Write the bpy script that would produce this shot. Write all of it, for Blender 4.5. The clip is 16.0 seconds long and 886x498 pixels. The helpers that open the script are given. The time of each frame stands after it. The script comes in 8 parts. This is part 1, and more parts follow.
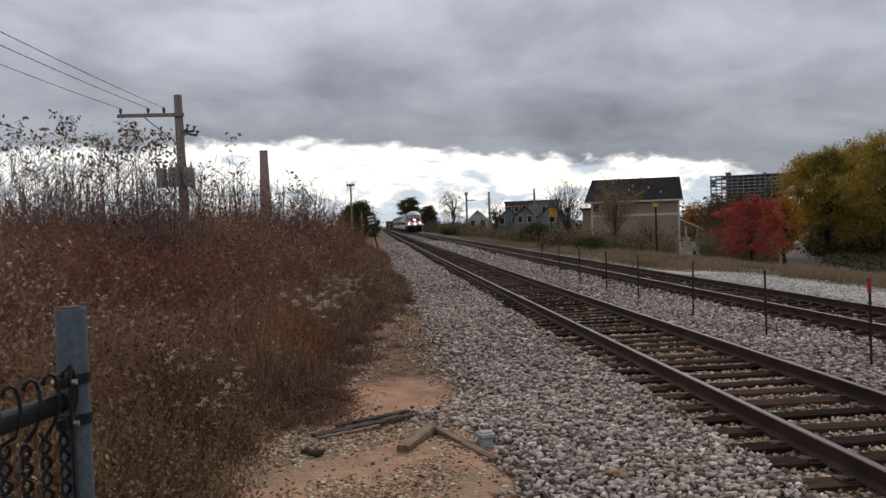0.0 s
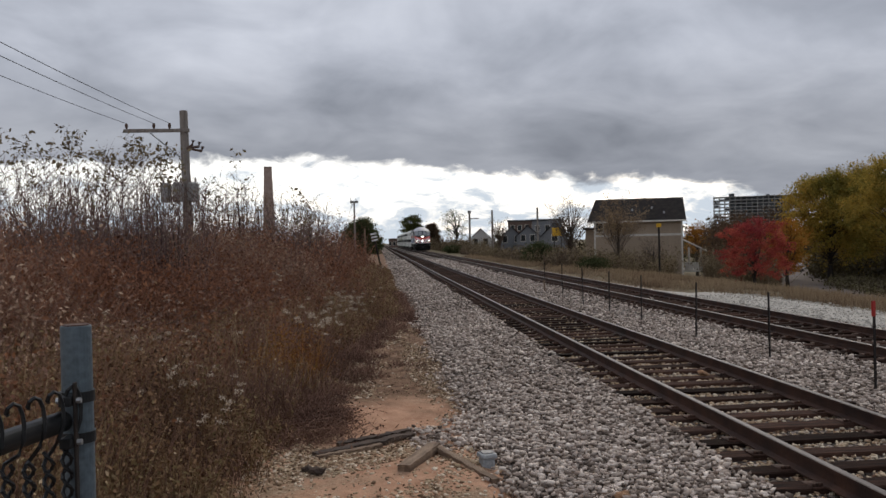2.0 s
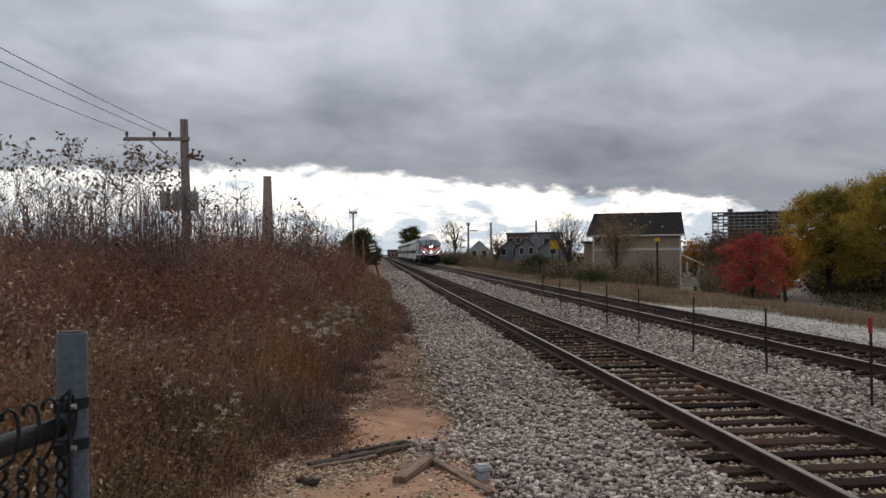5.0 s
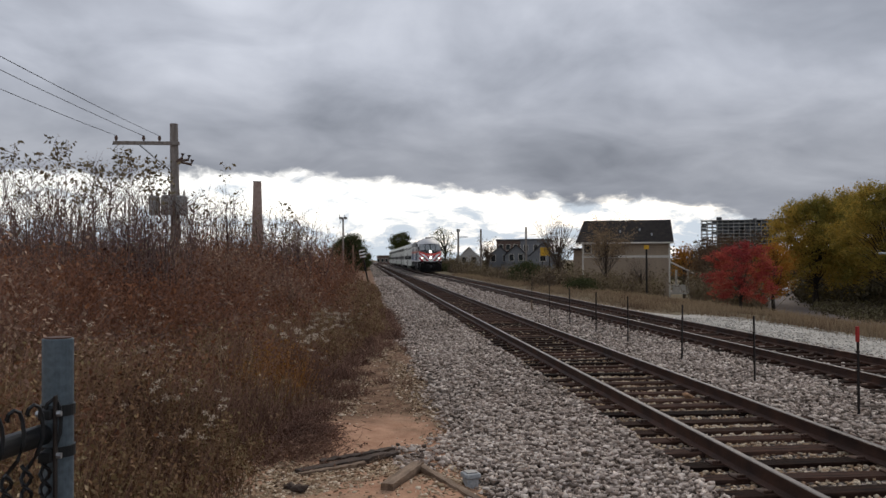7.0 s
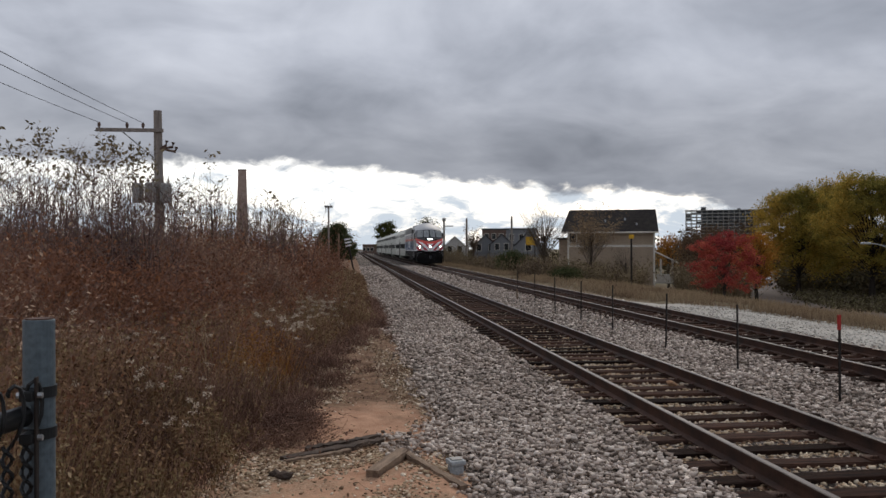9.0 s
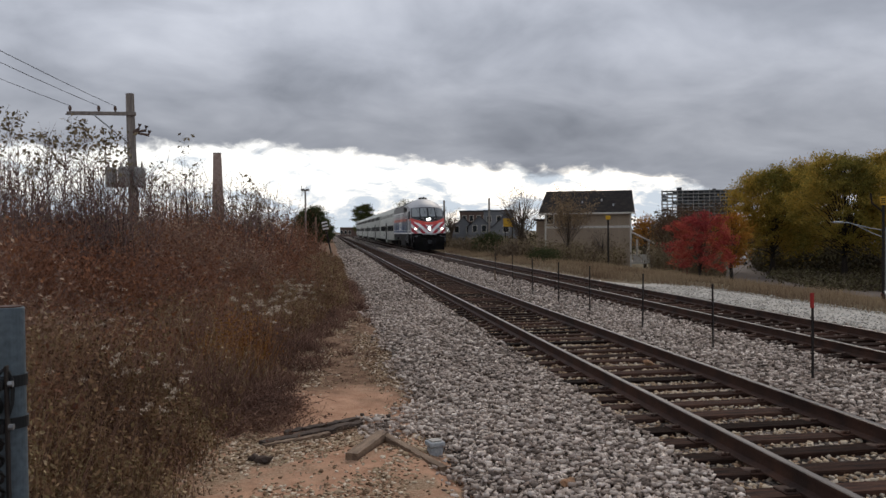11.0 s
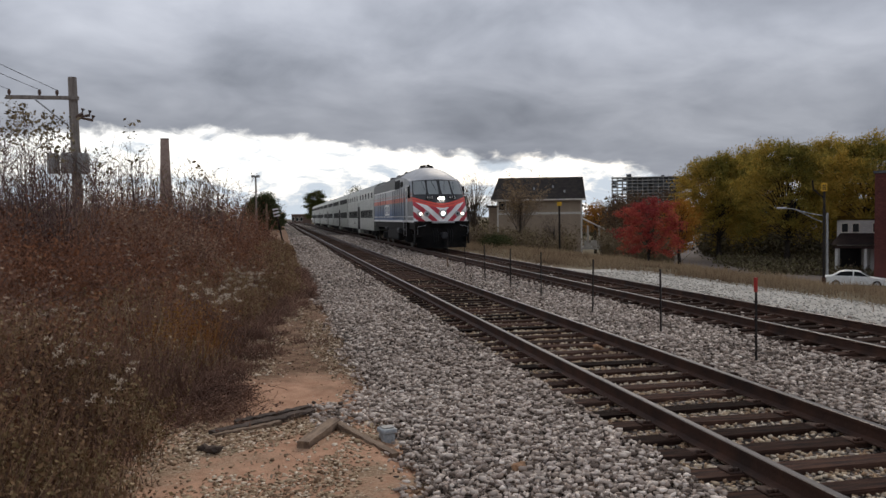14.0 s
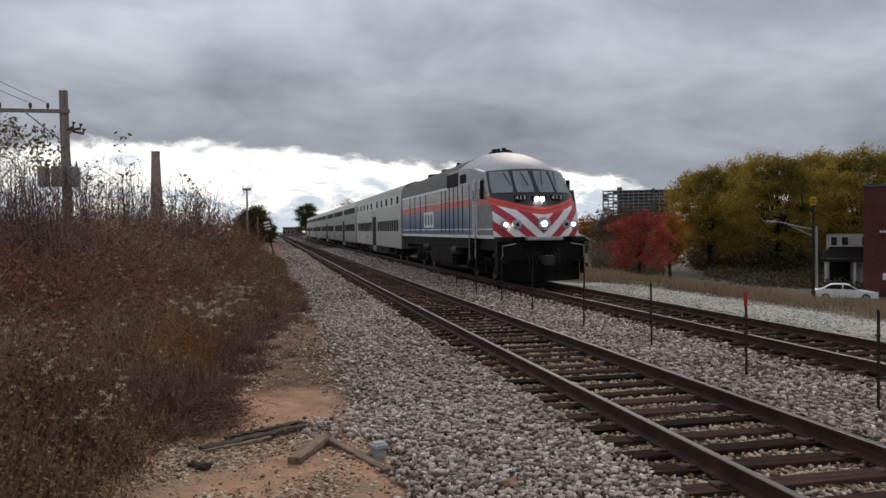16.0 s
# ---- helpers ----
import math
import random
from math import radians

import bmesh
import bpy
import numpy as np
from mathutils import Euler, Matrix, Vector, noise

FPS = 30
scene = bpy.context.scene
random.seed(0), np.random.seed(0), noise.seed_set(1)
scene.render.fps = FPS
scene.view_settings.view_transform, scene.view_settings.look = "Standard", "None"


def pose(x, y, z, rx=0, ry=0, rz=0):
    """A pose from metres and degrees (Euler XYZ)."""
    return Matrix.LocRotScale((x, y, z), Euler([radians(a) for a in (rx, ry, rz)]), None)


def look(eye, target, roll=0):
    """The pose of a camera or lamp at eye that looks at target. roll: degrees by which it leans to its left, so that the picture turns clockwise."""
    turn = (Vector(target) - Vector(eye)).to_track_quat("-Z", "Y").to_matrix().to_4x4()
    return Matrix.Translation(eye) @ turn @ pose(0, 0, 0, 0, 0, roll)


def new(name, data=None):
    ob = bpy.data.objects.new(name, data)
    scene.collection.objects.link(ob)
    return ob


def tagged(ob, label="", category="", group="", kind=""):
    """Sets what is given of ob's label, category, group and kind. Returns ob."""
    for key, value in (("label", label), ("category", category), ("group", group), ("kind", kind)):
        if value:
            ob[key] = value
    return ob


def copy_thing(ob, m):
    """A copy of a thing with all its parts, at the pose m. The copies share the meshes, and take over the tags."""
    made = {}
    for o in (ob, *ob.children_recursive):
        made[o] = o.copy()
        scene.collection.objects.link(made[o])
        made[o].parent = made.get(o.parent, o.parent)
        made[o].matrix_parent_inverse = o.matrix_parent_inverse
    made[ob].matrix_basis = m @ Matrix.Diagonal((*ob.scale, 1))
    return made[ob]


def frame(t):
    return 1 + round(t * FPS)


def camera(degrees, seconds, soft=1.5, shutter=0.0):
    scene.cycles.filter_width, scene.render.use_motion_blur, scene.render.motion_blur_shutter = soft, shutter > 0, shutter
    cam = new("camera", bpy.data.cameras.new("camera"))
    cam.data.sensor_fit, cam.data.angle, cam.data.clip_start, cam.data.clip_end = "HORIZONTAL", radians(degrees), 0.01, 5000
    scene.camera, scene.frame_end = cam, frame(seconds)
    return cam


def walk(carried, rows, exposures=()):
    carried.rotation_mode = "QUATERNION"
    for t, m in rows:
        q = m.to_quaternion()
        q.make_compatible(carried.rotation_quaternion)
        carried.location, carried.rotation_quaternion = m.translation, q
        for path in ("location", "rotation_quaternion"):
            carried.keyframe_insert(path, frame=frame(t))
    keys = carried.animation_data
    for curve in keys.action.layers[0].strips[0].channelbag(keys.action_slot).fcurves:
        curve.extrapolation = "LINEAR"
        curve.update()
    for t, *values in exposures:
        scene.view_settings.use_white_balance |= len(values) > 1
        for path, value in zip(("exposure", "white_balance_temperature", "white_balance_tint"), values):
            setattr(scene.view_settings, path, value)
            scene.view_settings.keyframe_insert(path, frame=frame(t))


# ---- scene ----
import itertools

cam = camera(56.81, 16.0)

PATH = [
    (0, -0.000, 0.000, 1.862, 88.198, 1.951, -5.183),
    (0.5, -0.006, 0.003, 1.867, 88.184, 1.902, -5.108),
    (1, -0.013, 0.005, 1.873, 88.548, 1.893, -4.925),
    (1.5, -0.010, 0.005, 1.872, 89.138, 1.574, -5.023),
    (2, -0.009, 0.004, 1.870, 89.451, 1.303, -4.985),
    (2.5, -0.008, 0.000, 1.871, 89.705, 1.065, -5.041),
    (3, -0.005, -0.009, 1.871, 89.833, 0.926, -5.278),
    (3.5, -0.007, -0.002, 1.871, 90.022, 0.676, -4.797),
    (6, -0.002, -0.012, 1.869, 90.355, 0.340, -5.728),
    (6.5, -0.003, -0.008, 1.871, 90.480, 0.217, -6.037),
    (7, -0.003, -0.006, 1.873, 90.696, 0.240, -5.798),
    (7.5, 0.001, -0.008, 1.869, 90.694, 0.303, -6.068),
    (8, -0.002, -0.001, 1.870, 90.710, 0.301, -6.042),
    (8.5, 0.000, -0.006, 1.859, 90.409, -0.003, -6.747),
    (9, -0.002, 0.001, 1.857, 89.932, 0.101, -6.797),
    (11.5, 0.004, 0.010, 1.859, 88.469, 0.592, -8.743),
    (12, 0.002, 0.005, 1.861, 88.273, 0.490, -9.162),
    (12.5, 0.006, 0.004, 1.863, 88.095, 0.454, -10.154),
    (13, 0.012, -0.004, 1.861, 87.872, 0.523, -10.988),
    (13.5, 0.017, -0.003, 1.862, 87.774, 0.667, -11.447),
    (14, 0.019, 0.011, 1.860, 87.709, 0.733, -11.654),
    (14.5, 0.005, 0.003, 1.866, 87.966, 0.844, -11.486),
    (15, 0.010, -0.000, 1.866, 88.161, 0.987, -11.937),
    (15.5, 0.015, 0.001, 1.865, 88.364, 0.958, -12.042),
    (16, 0.017, -0.004, 1.882, 88.607, 0.696, -12.256),
]
walk(cam, [(r[0], pose(*r[1:])) for r in PATH])

# ---- light: overcast daylight with a bright gap under the cloud deck ----
CURVE, STRAIGHT = 0.75e-4, 50.0


def tx(y):
    """Sideways shift of the railway at y: a gentle curve that runs out into a straight."""
    if y <= 0:
        return 0.0
    if y < STRAIGHT:
        return CURVE * y * y
    return CURVE * STRAIGHT ** 2 + 2 * CURVE * STRAIGHT * (y - STRAIGHT)


def make_world():
    world = bpy.data.worlds.new("overcast_sky")
    world.use_nodes = True
    nt = world.node_tree
    n, l = nt.nodes, nt.links
    n.clear()

    def math_node(op, a, b=None, clamp=False):
        x = n.new("ShaderNodeMath")
        x.operation, x.use_clamp = op, clamp
        for i, v in enumerate((a, b)):
            if v is None:
                continue
            if isinstance(v, (int, float)):
                x.inputs[i].default_value = v
            else:
                l.new(v, x.inputs[i])
        return x.outputs[0]

    def smooth(v, lo, hi, a=0.0, b=1.0):
        x = n.new("ShaderNodeMapRange")
        x.interpolation_type = "SMOOTHSTEP"
        l.new(v, x.inputs[0])
        for i, k in enumerate((lo, hi, a, b)):
            x.inputs[i + 1].default_value = k
        return x.outputs[0]

    def noise_node(vec, scale, detail=6, rough=0.55, dist=0.0):
        x = n.new("ShaderNodeTexNoise")
        x.inputs["Scale"].default_value, x.inputs["Detail"].default_value = scale, detail
        x.inputs["Roughness"].default_value, x.inputs["Distortion"].default_value = rough, dist
        l.new(vec, x.inputs["Vector"])
        return x.outputs["Fac"]

    def mix(f, a, b):
        x = n.new("ShaderNodeMix")
        x.data_type = "RGBA"
        for s, v in ((x.inputs["Factor"], f), (x.inputs[6], a), (x.inputs[7], b)):
            if isinstance(v, tuple):
                s.default_value = v
            elif isinstance(v, (int, float)):
                s.default_value = v
            else:
                l.new(v, s)
        return x.outputs[2]

    coord = n.new("ShaderNodeTexCoord").outputs["Generated"]
    sep = n.new("ShaderNodeSeparateXYZ")
    l.new(coord, sep.inputs[0])
    X, Y, Z = sep.outputs
    # cloud deck seen in perspective: direction projected on a flat layer
    zz = math_node("ADD", math_node("MAXIMUM", Z, 0.0), 0.30)
    comb = n.new("ShaderNodeCombineXYZ")
    l.new(math_node("DIVIDE", X, zz), comb.inputs[0])
    l.new(math_node("DIVIDE", Y, zz), comb.inputs[1])
    deck_uv = comb.outputs[0]
    big = noise_node(deck_uv, 1.1, 4, 0.5, 0.3)
    mid = noise_node(deck_uv, 2.7, 7, 0.52, 0.5)
    fine = noise_node(deck_uv, 6.0, 5, 0.5, 0.3)
    lum = math_node("ADD", math_node("MULTIPLY", big, 0.55), math_node("ADD", math_node("MULTIPLY", mid, 0.45), math_node("MULTIPLY", fine, 0.12)))
    deck = n.new("ShaderNodeValToRGB")
    l.new(lum, deck.inputs[0])
    cr = deck.color_ramp
    cr.elements[0].position, cr.elements[0].color = 0.36, (0.235, 0.257, 0.306, 1)
    cr.elements[1].position, cr.elements[1].color = 0.78, (0.725, 0.755, 0.835, 1)
    e = cr.elements.new(0.54)
    e.color = (0.435, 0.462, 0.53, 1)
    # the deck's underside is darkest low down, lighter overhead
    lift = smooth(Z, 0.09, 0.25, 0.68, 1.15)
    deck_l = n.new("ShaderNodeVectorMath")
    deck_l.operation = "SCALE"
    l.new(deck.outputs[0], deck_l.inputs[0])
    l.new(lift, deck_l.inputs[3])
    # the gap: clear strip over the horizon with a ragged upper edge
    wisp_uv = n.new("ShaderNodeMapping")
    l.new(coord, wisp_uv.inputs[0])
    wisp_uv.inputs["Scale"].default_value = (9.0, 9.0, 24.0)
    ragged = noise_node(wisp_uv.outputs[0], 1.0, 7, 0.55, 0.4)
    puff_uv = n.new("ShaderNodeMapping")
    l.new(coord, puff_uv.inputs[0])
    puff_uv.inputs["Scale"].default_value = (24.0, 24.0, 42.0)
    puffs = noise_node(puff_uv.outputs[0], 1.0, 5, 0.6, 0.5)
    az = math_node("ARCTAN2", X, Y)
    edge = n.new("ShaderNodeValToRGB")
    l.new(smooth_lin(n, l, az, -0.7, 0.9), edge.inputs[0])
    er = edge.color_ramp
    er.interpolation = "B_SPLINE"
    stops = [(0.0, 0.092), (0.19, 0.094), (0.26, 0.097), (0.335, 0.104), (0.40, 0.103), (0.437, 0.099), (0.47, 0.088), (0.514, 0.086), (0.55, 0.080), (0.59, 0.075), (0.69, 0.069), (0.73, 0.04), (0.76, 0.02), (1.0, 0.02)]
    er.elements[0].position, er.elements[0].color = stops[0][0], (stops[0][1],) * 3 + (1,)
    er.elements[1].position, er.elements[1].color = stops[-1][0], (stops[-1][1],) * 3 + (1,)
    for p, v in stops[1:-1]:
        el = er.elements.new(p)
        el.color = (v, v, v, 1)
    height = math_node("SUBTRACT", math_node("ADD", edge.outputs[0], math_node("ADD", math_node("MULTIPLY", math_node("SUBTRACT", ragged, 0.5), 0.045), math_node("MULTIPLY", math_node("SUBTRACT", puffs, 0.5), 0.034))), Z)
    gap = smooth(height, -0.005, 0.009)
    # inside the gap: glowing white with pale blue-grey banks low down
    bank = noise_node(wisp_uv.outputs[0], 1.9, 7, 0.62, 0.5)
    bankm = smooth(math_node("ADD", bank, math_node("MULTIPLY", Z, -2.6)), 0.27, 0.52)
    sky = n.new("ShaderNodeTexSky")
    sky.sky_type, sky.sun_disc = "NISHITA", False
    sky.sun_elevation, sky.sun_rotation = radians(24), radians(SUN_AZ)
    skyl = n.new("ShaderNodeVectorMath")
    skyl.operation = "SCALE"
    l.new(sky.outputs[0], skyl.inputs[0])
    skyl.inputs[3].default_value = 0.10
    glow = mix(0.85, skyl.outputs[0], (1.35, 1.33, 1.30, 1))
    clear = mix(bankm, glow, (0.62, 0.69, 0.77, 1))
    out = mix(gap, deck_l.outputs[0], clear)
    bg = n.new("ShaderNodeBackground")
    l.new(out, bg.inputs[0])
    bg.inputs[1].default_value = 1.0
    o = n.new("ShaderNodeOutputWorld")
    l.new(bg.outputs[0], o.inputs[0])
    scene.world = world


def smooth_lin(n, l, v, lo, hi):
    x = n.new("ShaderNodeMapRange")
    l.new(v, x.inputs[0])
    x.inputs[1].default_value, x.inputs[2].default_value = lo, hi
    return x.outputs[0]


SUN_AZ = 20
make_world()
sun = new("sun", bpy.data.lights.new("sun", "SUN"))
sun.data.energy, sun.data.angle, sun.data.color = 1.15, radians(20), (1.0, 0.88, 0.74)
sun.matrix_world = look((40, 110, 90), (0, 0, 0))
scene.view_settings.exposure = 0.0


# ---- materials ----
def mat(name, c1, c2=None, scale=6.0, rough=0.75, metal=0.0, bump=0.15, bscale=45.0, rnd=0.0, spec=0.25, c3=None, stretch=(1, 1, 1)):
    """Procedural surface: two scales of colour noise, fine bump, optional variation from object to object."""
    m = bpy.data.materials.new(name)
    m.use_nodes = True
    nt = m.node_tree
    n, l = nt.nodes, nt.links
    b = n["Principled BSDF"]
    b.inputs["Roughness"].default_value, b.inputs["Metallic"].default_value = rough, metal
    b.inputs["Specular IOR Level"].default_value = spec
    c2 = c2 or tuple(v * 0.7 for v in c1)
    co = n.new("ShaderNodeTexCoord")
    mp = n.new("ShaderNodeMapping")
    mp.inputs["Scale"].default_value = stretch
    l.new(co.outputs["Object"], mp.inputs[0])
    a = n.new("ShaderNodeTexNoise")
    a.inputs["Scale"].default_value, a.inputs["Detail"].default_value = scale, 5
    l.new(mp.outputs[0], a.inputs["Vector"])
    f = n.new("ShaderNodeTexNoise")
    f.inputs["Scale"].default_value, f.inputs["Detail"].default_value = bscale, 4
    l.new(mp.outputs[0], f.inputs["Vector"])
    ramp = n.new("ShaderNodeValToRGB")
    ramp.color_ramp.elements[0].position, ramp.color_ramp.elements[0].color = 0.33, (*c1, 1)
    ramp.color_ramp.elements[1].position, ramp.color_ramp.elements[1].color = 0.67, (*c2, 1)
    if c3:
        ramp.color_ramp.elements.new(0.5).color = (*c3, 1)
    l.new(a.outputs["Fac"], ramp.inputs[0])
    grain = n.new("ShaderNodeMapRange")
    l.new(f.outputs["Fac"], grain.inputs[0])
    for i, v in enumerate((0.3, 0.7, 0.78, 1.22)):
        grain.inputs[i + 1].default_value = v
    sc = n.new("ShaderNodeVectorMath")
    sc.operation = "SCALE"
    l.new(ramp.outputs[0], sc.inputs[0])
    l.new(grain.outputs[0], sc.inputs[3])
    last = sc.outputs[0]
    if rnd:
        oi = n.new("ShaderNodeObjectInfo")
        r = n.new("ShaderNodeMapRange")
        l.new(oi.outputs["Random"], r.inputs[0])
        r.inputs[3].default_value, r.inputs[4].default_value = 1 - rnd, 1 + rnd
        s2 = n.new("ShaderNodeVectorMath")
        s2.operation = "SCALE"
        l.new(last, s2.inputs[0])
        l.new(r.outputs[0], s2.inputs[3])
        last = s2.outputs[0]
    l.new(last, b.inputs["Base Color"])
    if bump:
        bp = n.new("ShaderNodeBump")
        bp.inputs["Strength"].default_value, bp.inputs["Distance"].default_value = bump, 0.02
        l.new(f.outputs["Fac"], bp.inputs["Height"])
        l.new(bp.outputs[0], b.inputs["Normal"])
    return m


def island_mat(name, colours, rough=0.85, patch=0.35, patch_amount=0.5):
    """For joined small pieces: colour by island, with broad patches across the place."""
    m = bpy.data.materials.new(name)
    m.use_nodes = True
    n, l = m.node_tree.nodes, m.node_tree.links
    b = n["Principled BSDF"]
    b.inputs["Roughness"].default_value = rough
    b.inputs["Specular IOR Level"].default_value = 0.1
    geo = n.new("ShaderNodeNewGeometry")
    no = n.new("ShaderNodeTexNoise")
    no.inputs["Scale"].default_value, no.inputs["Detail"].default_value = patch, 3
    co = n.new("ShaderNodeTexCoord")
    l.new(co.outputs["Object"], no.inputs["Vector"])
    mr = n.new("ShaderNodeMapRange")
    l.new(no.outputs["Fac"], mr.inputs[0])
    mr.inputs[1].default_value, mr.inputs[2].default_value = 0.3, 0.7
    mx = n.new("ShaderNodeMix")
    mx.data_type = "FLOAT"
    mx.inputs["Factor"].default_value = patch_amount
    l.new(geo.outputs["Random Per Island"], mx.inputs[2])
    l.new(mr.outputs[0], mx.inputs[3])
    ramp = n.new("ShaderNodeValToRGB")
    els = ramp.color_ramp.elements
    k = len(colours)
    els[0].position, els[0].color = 0.12, (*colours[0], 1)
    els[1].position, els[1].color = 0.88, (*colours[-1], 1)
    for i in range(1, k - 1):
        els.new(0.12 + 0.76 * i / (k - 1)).color = (*colours[i], 1)
    l.new(mx.outputs[0], ramp.inputs[0])
    l.new(ramp.outputs[0], b.inputs["Base Color"])
    return m


def glass_mat(name, tint=(0.012, 0.014, 0.016), rough=0.12):
    m = mat(name, tint, tint, rough=rough, bump=0)
    m.node_tree.nodes["Principled BSDF"].inputs["Specular IOR Level"].default_value = 0.22
    return m


def lamp_mat(name, colour, strength):
    m = bpy.data.materials.new(name)
    m.use_nodes = True
    b = m.node_tree.nodes["Principled BSDF"]
    b.inputs["Base Color"].default_value = (*colour, 1)
    b.inputs["Emission Color"].default_value = (*colour, 1)
    b.inputs["Emission Strength"].default_value = strength
    return m


# ---- mesh helpers ----
def link(name, mesh, material, parent=None, label="", kind=""):
    ob = new(name, mesh)
    if material is not None and not mesh.materials:
        mesh.materials.append(material)
    ob.parent = parent
    if label or kind:
        tagged(ob, label=label, kind=kind)
    return ob


def part(name, bm, material, parent=None, label="", kind="", smooth=False):
    me = bpy.data.meshes.new(name)
    bmesh.ops.recalc_face_normals(bm, faces=bm.faces[:])
    bm.to_mesh(me)
    bm.free()
    if smooth:
        me.shade_smooth()
    return link(name, me, material, parent, label, kind)


def thing(name, label, category, m=None, group="", kind=""):
    ob = new(name)
    ob.empty_display_size = 0.2
    if m is not None:
        ob.matrix_world = m
    return tagged(ob, label, category, group, kind)


def box(bm, x0, x1, y0, y1, z0, z1, bevel=0.0, m=None):
    r = bmesh.ops.create_cube(bm, size=1.0)
    vs = r["verts"]
    for v in vs:
        v.co = Vector((x0 + (v.co.x + 0.5) * (x1 - x0), y0 + (v.co.y + 0.5) * (y1 - y0), z0 + (v.co.z + 0.5) * (z1 - z0)))
    if m is not None:
        bmesh.ops.transform(bm, matrix=m, verts=vs)
    if bevel:
        es = list({e for v in vs for e in v.link_edges})
        bmesh.ops.bevel(bm, geom=es, offset=bevel, segments=2, affect="EDGES", profile=0.6)
    return bm


def tube(bm, pts, radii, sides=8, caps=True):
    """A round bar through the points."""
    pts = [Vector(p) for p in pts]
    if isinstance(radii, (int, float)):
        radii = [radii] * len(pts)
    rings = []
    for i, p in enumerate(pts):
        d = (pts[min(i + 1, len(pts) - 1)] - pts[max(i - 1, 0)]).normalized()
        side = d.cross(Vector((0, 0, 1)) if abs(d.z) < 0.9 else Vector((1, 0, 0))).normalized()
        up = side.cross(d)
        rings.append([bm.verts.new(p + (side * math.cos(a) + up * math.sin(a)) * radii[i]) for a in [2 * math.pi * k / sides for k in range(sides)]])
    for a, b in zip(rings, rings[1:]):
        for k in range(sides):
            bm.faces.new((a[k], a[(k + 1) % sides], b[(k + 1) % sides], b[k]))
    if caps:
        bm.faces.new(rings[0][::-1])
        bm.faces.new(rings[-1])
    return bm


def tri_mesh(name, verts, tris):
    """Mesh from large arrays of vertices and triangles."""
    verts, tris = np.asarray(verts, np.float32), np.asarray(tris, np.int32)
    me = bpy.data.meshes.new(name)
    me.vertices.add(len(verts))
    me.vertices.foreach_set("co", verts.ravel())
    me.loops.add(len(tris) * 3)
    me.loops.foreach_set("vertex_index", tris.ravel())
    me.polygons.add(len(tris))
    me.polygons.foreach_set("loop_start", np.arange(0, len(tris) * 3, 3, dtype=np.int32))
    me.update(calc_edges=True)
    return me


class Cloud:
    """Collects many small pieces as arrays."""

    def __init__(self):
        self.v, self.t, self.n = [], [], 0

    def add(self, v, t):
        self.v.append(v)
        self.t.append(t + self.n)
        self.n += len(v)

    def spikes(self, base, tip, r, bend=0.0, rng=None):
        """Thin three-sided stems from base to tip (arrays of n x 3), radius r at the foot; with bend, two pieces."""
        n = len(base)
        if n == 0:
            return
        r = np.broadcast_to(np.asarray(r, float), (n,))
        d = tip - base
        ref = np.where(np.abs(d[:, 2:3]) > 0.8 * np.linalg.norm(d, axis=1, keepdims=True), [[1.0, 0, 0]], [[0, 0, 1.0]])
        a = np.cross(d, ref)
        a /= np.linalg.norm(a, axis=1, keepdims=True) + 1e-9
        b = np.cross(d, a)
        b /= np.linalg.norm(b, axis=1, keepdims=True) + 1e-9
        ring = [a * math.cos(k) + b * math.sin(k) for k in (0, 2.094, 4.189)]
        if bend and rng is not None:
            mid = base + d * 0.55 + (rng.random((n, 3)) - 0.5) * bend * np.linalg.norm(d, axis=1, keepdims=True)
            v = np.stack([base + q * r[:, None] for q in ring] + [mid + q * r[:, None] * 0.7 for q in ring] + [tip], 1).reshape(-1, 3)
            t = np.array([[0, 1, 4], [0, 4, 3], [1, 2, 5], [1, 5, 4], [2, 0, 3], [2, 3, 5], [3, 4, 6], [4, 5, 6], [5, 3, 6]])
            self.add(v, (np.arange(n)[:, None, None] * 7 + t).reshape(-1, 3))
        else:
            v = np.stack([base + q * r[:, None] for q in ring] + [tip], 1).reshape(-1, 3)
            t = np.array([[0, 1, 3], [1, 2, 3], [2, 0, 3]])
            self.add(v, (np.arange(n)[:, None, None] * 4 + t).reshape(-1, 3))

    def leaves(self, at, size, rng, flat=0.0):
        """Small pointed leaves, folded along the middle, turned at random."""
        n = len(at)
        if n == 0:
            return
        size = np.broadcast_to(np.asarray(size, float), (n,))[:, None]
        u = rng.normal(size=(n, 3))
        u /= np.linalg.norm(u, axis=1, keepdims=True)
        w = rng.normal(size=(n, 3))
        w -= u * (u * w).sum(1, keepdims=True)
        w /= np.linalg.norm(w, axis=1, keepdims=True)
        k = np.cross(u, w)
        v = np.stack([at - u * size * 0.6, at + w * size * 0.32 + k * size * 0.1, at + u * size * 0.6, at - w * size * 0.32 + k * size * 0.1], 1).reshape(-1, 3)
        t = np.array([[0, 1, 2], [0, 2, 3]])
        self.add(v, (np.arange(n)[:, None, None] * 4 + t).reshape(-1, 3))

    def mesh(self, name):
        return tri_mesh(name, np.concatenate(self.v), np.concatenate(self.t))


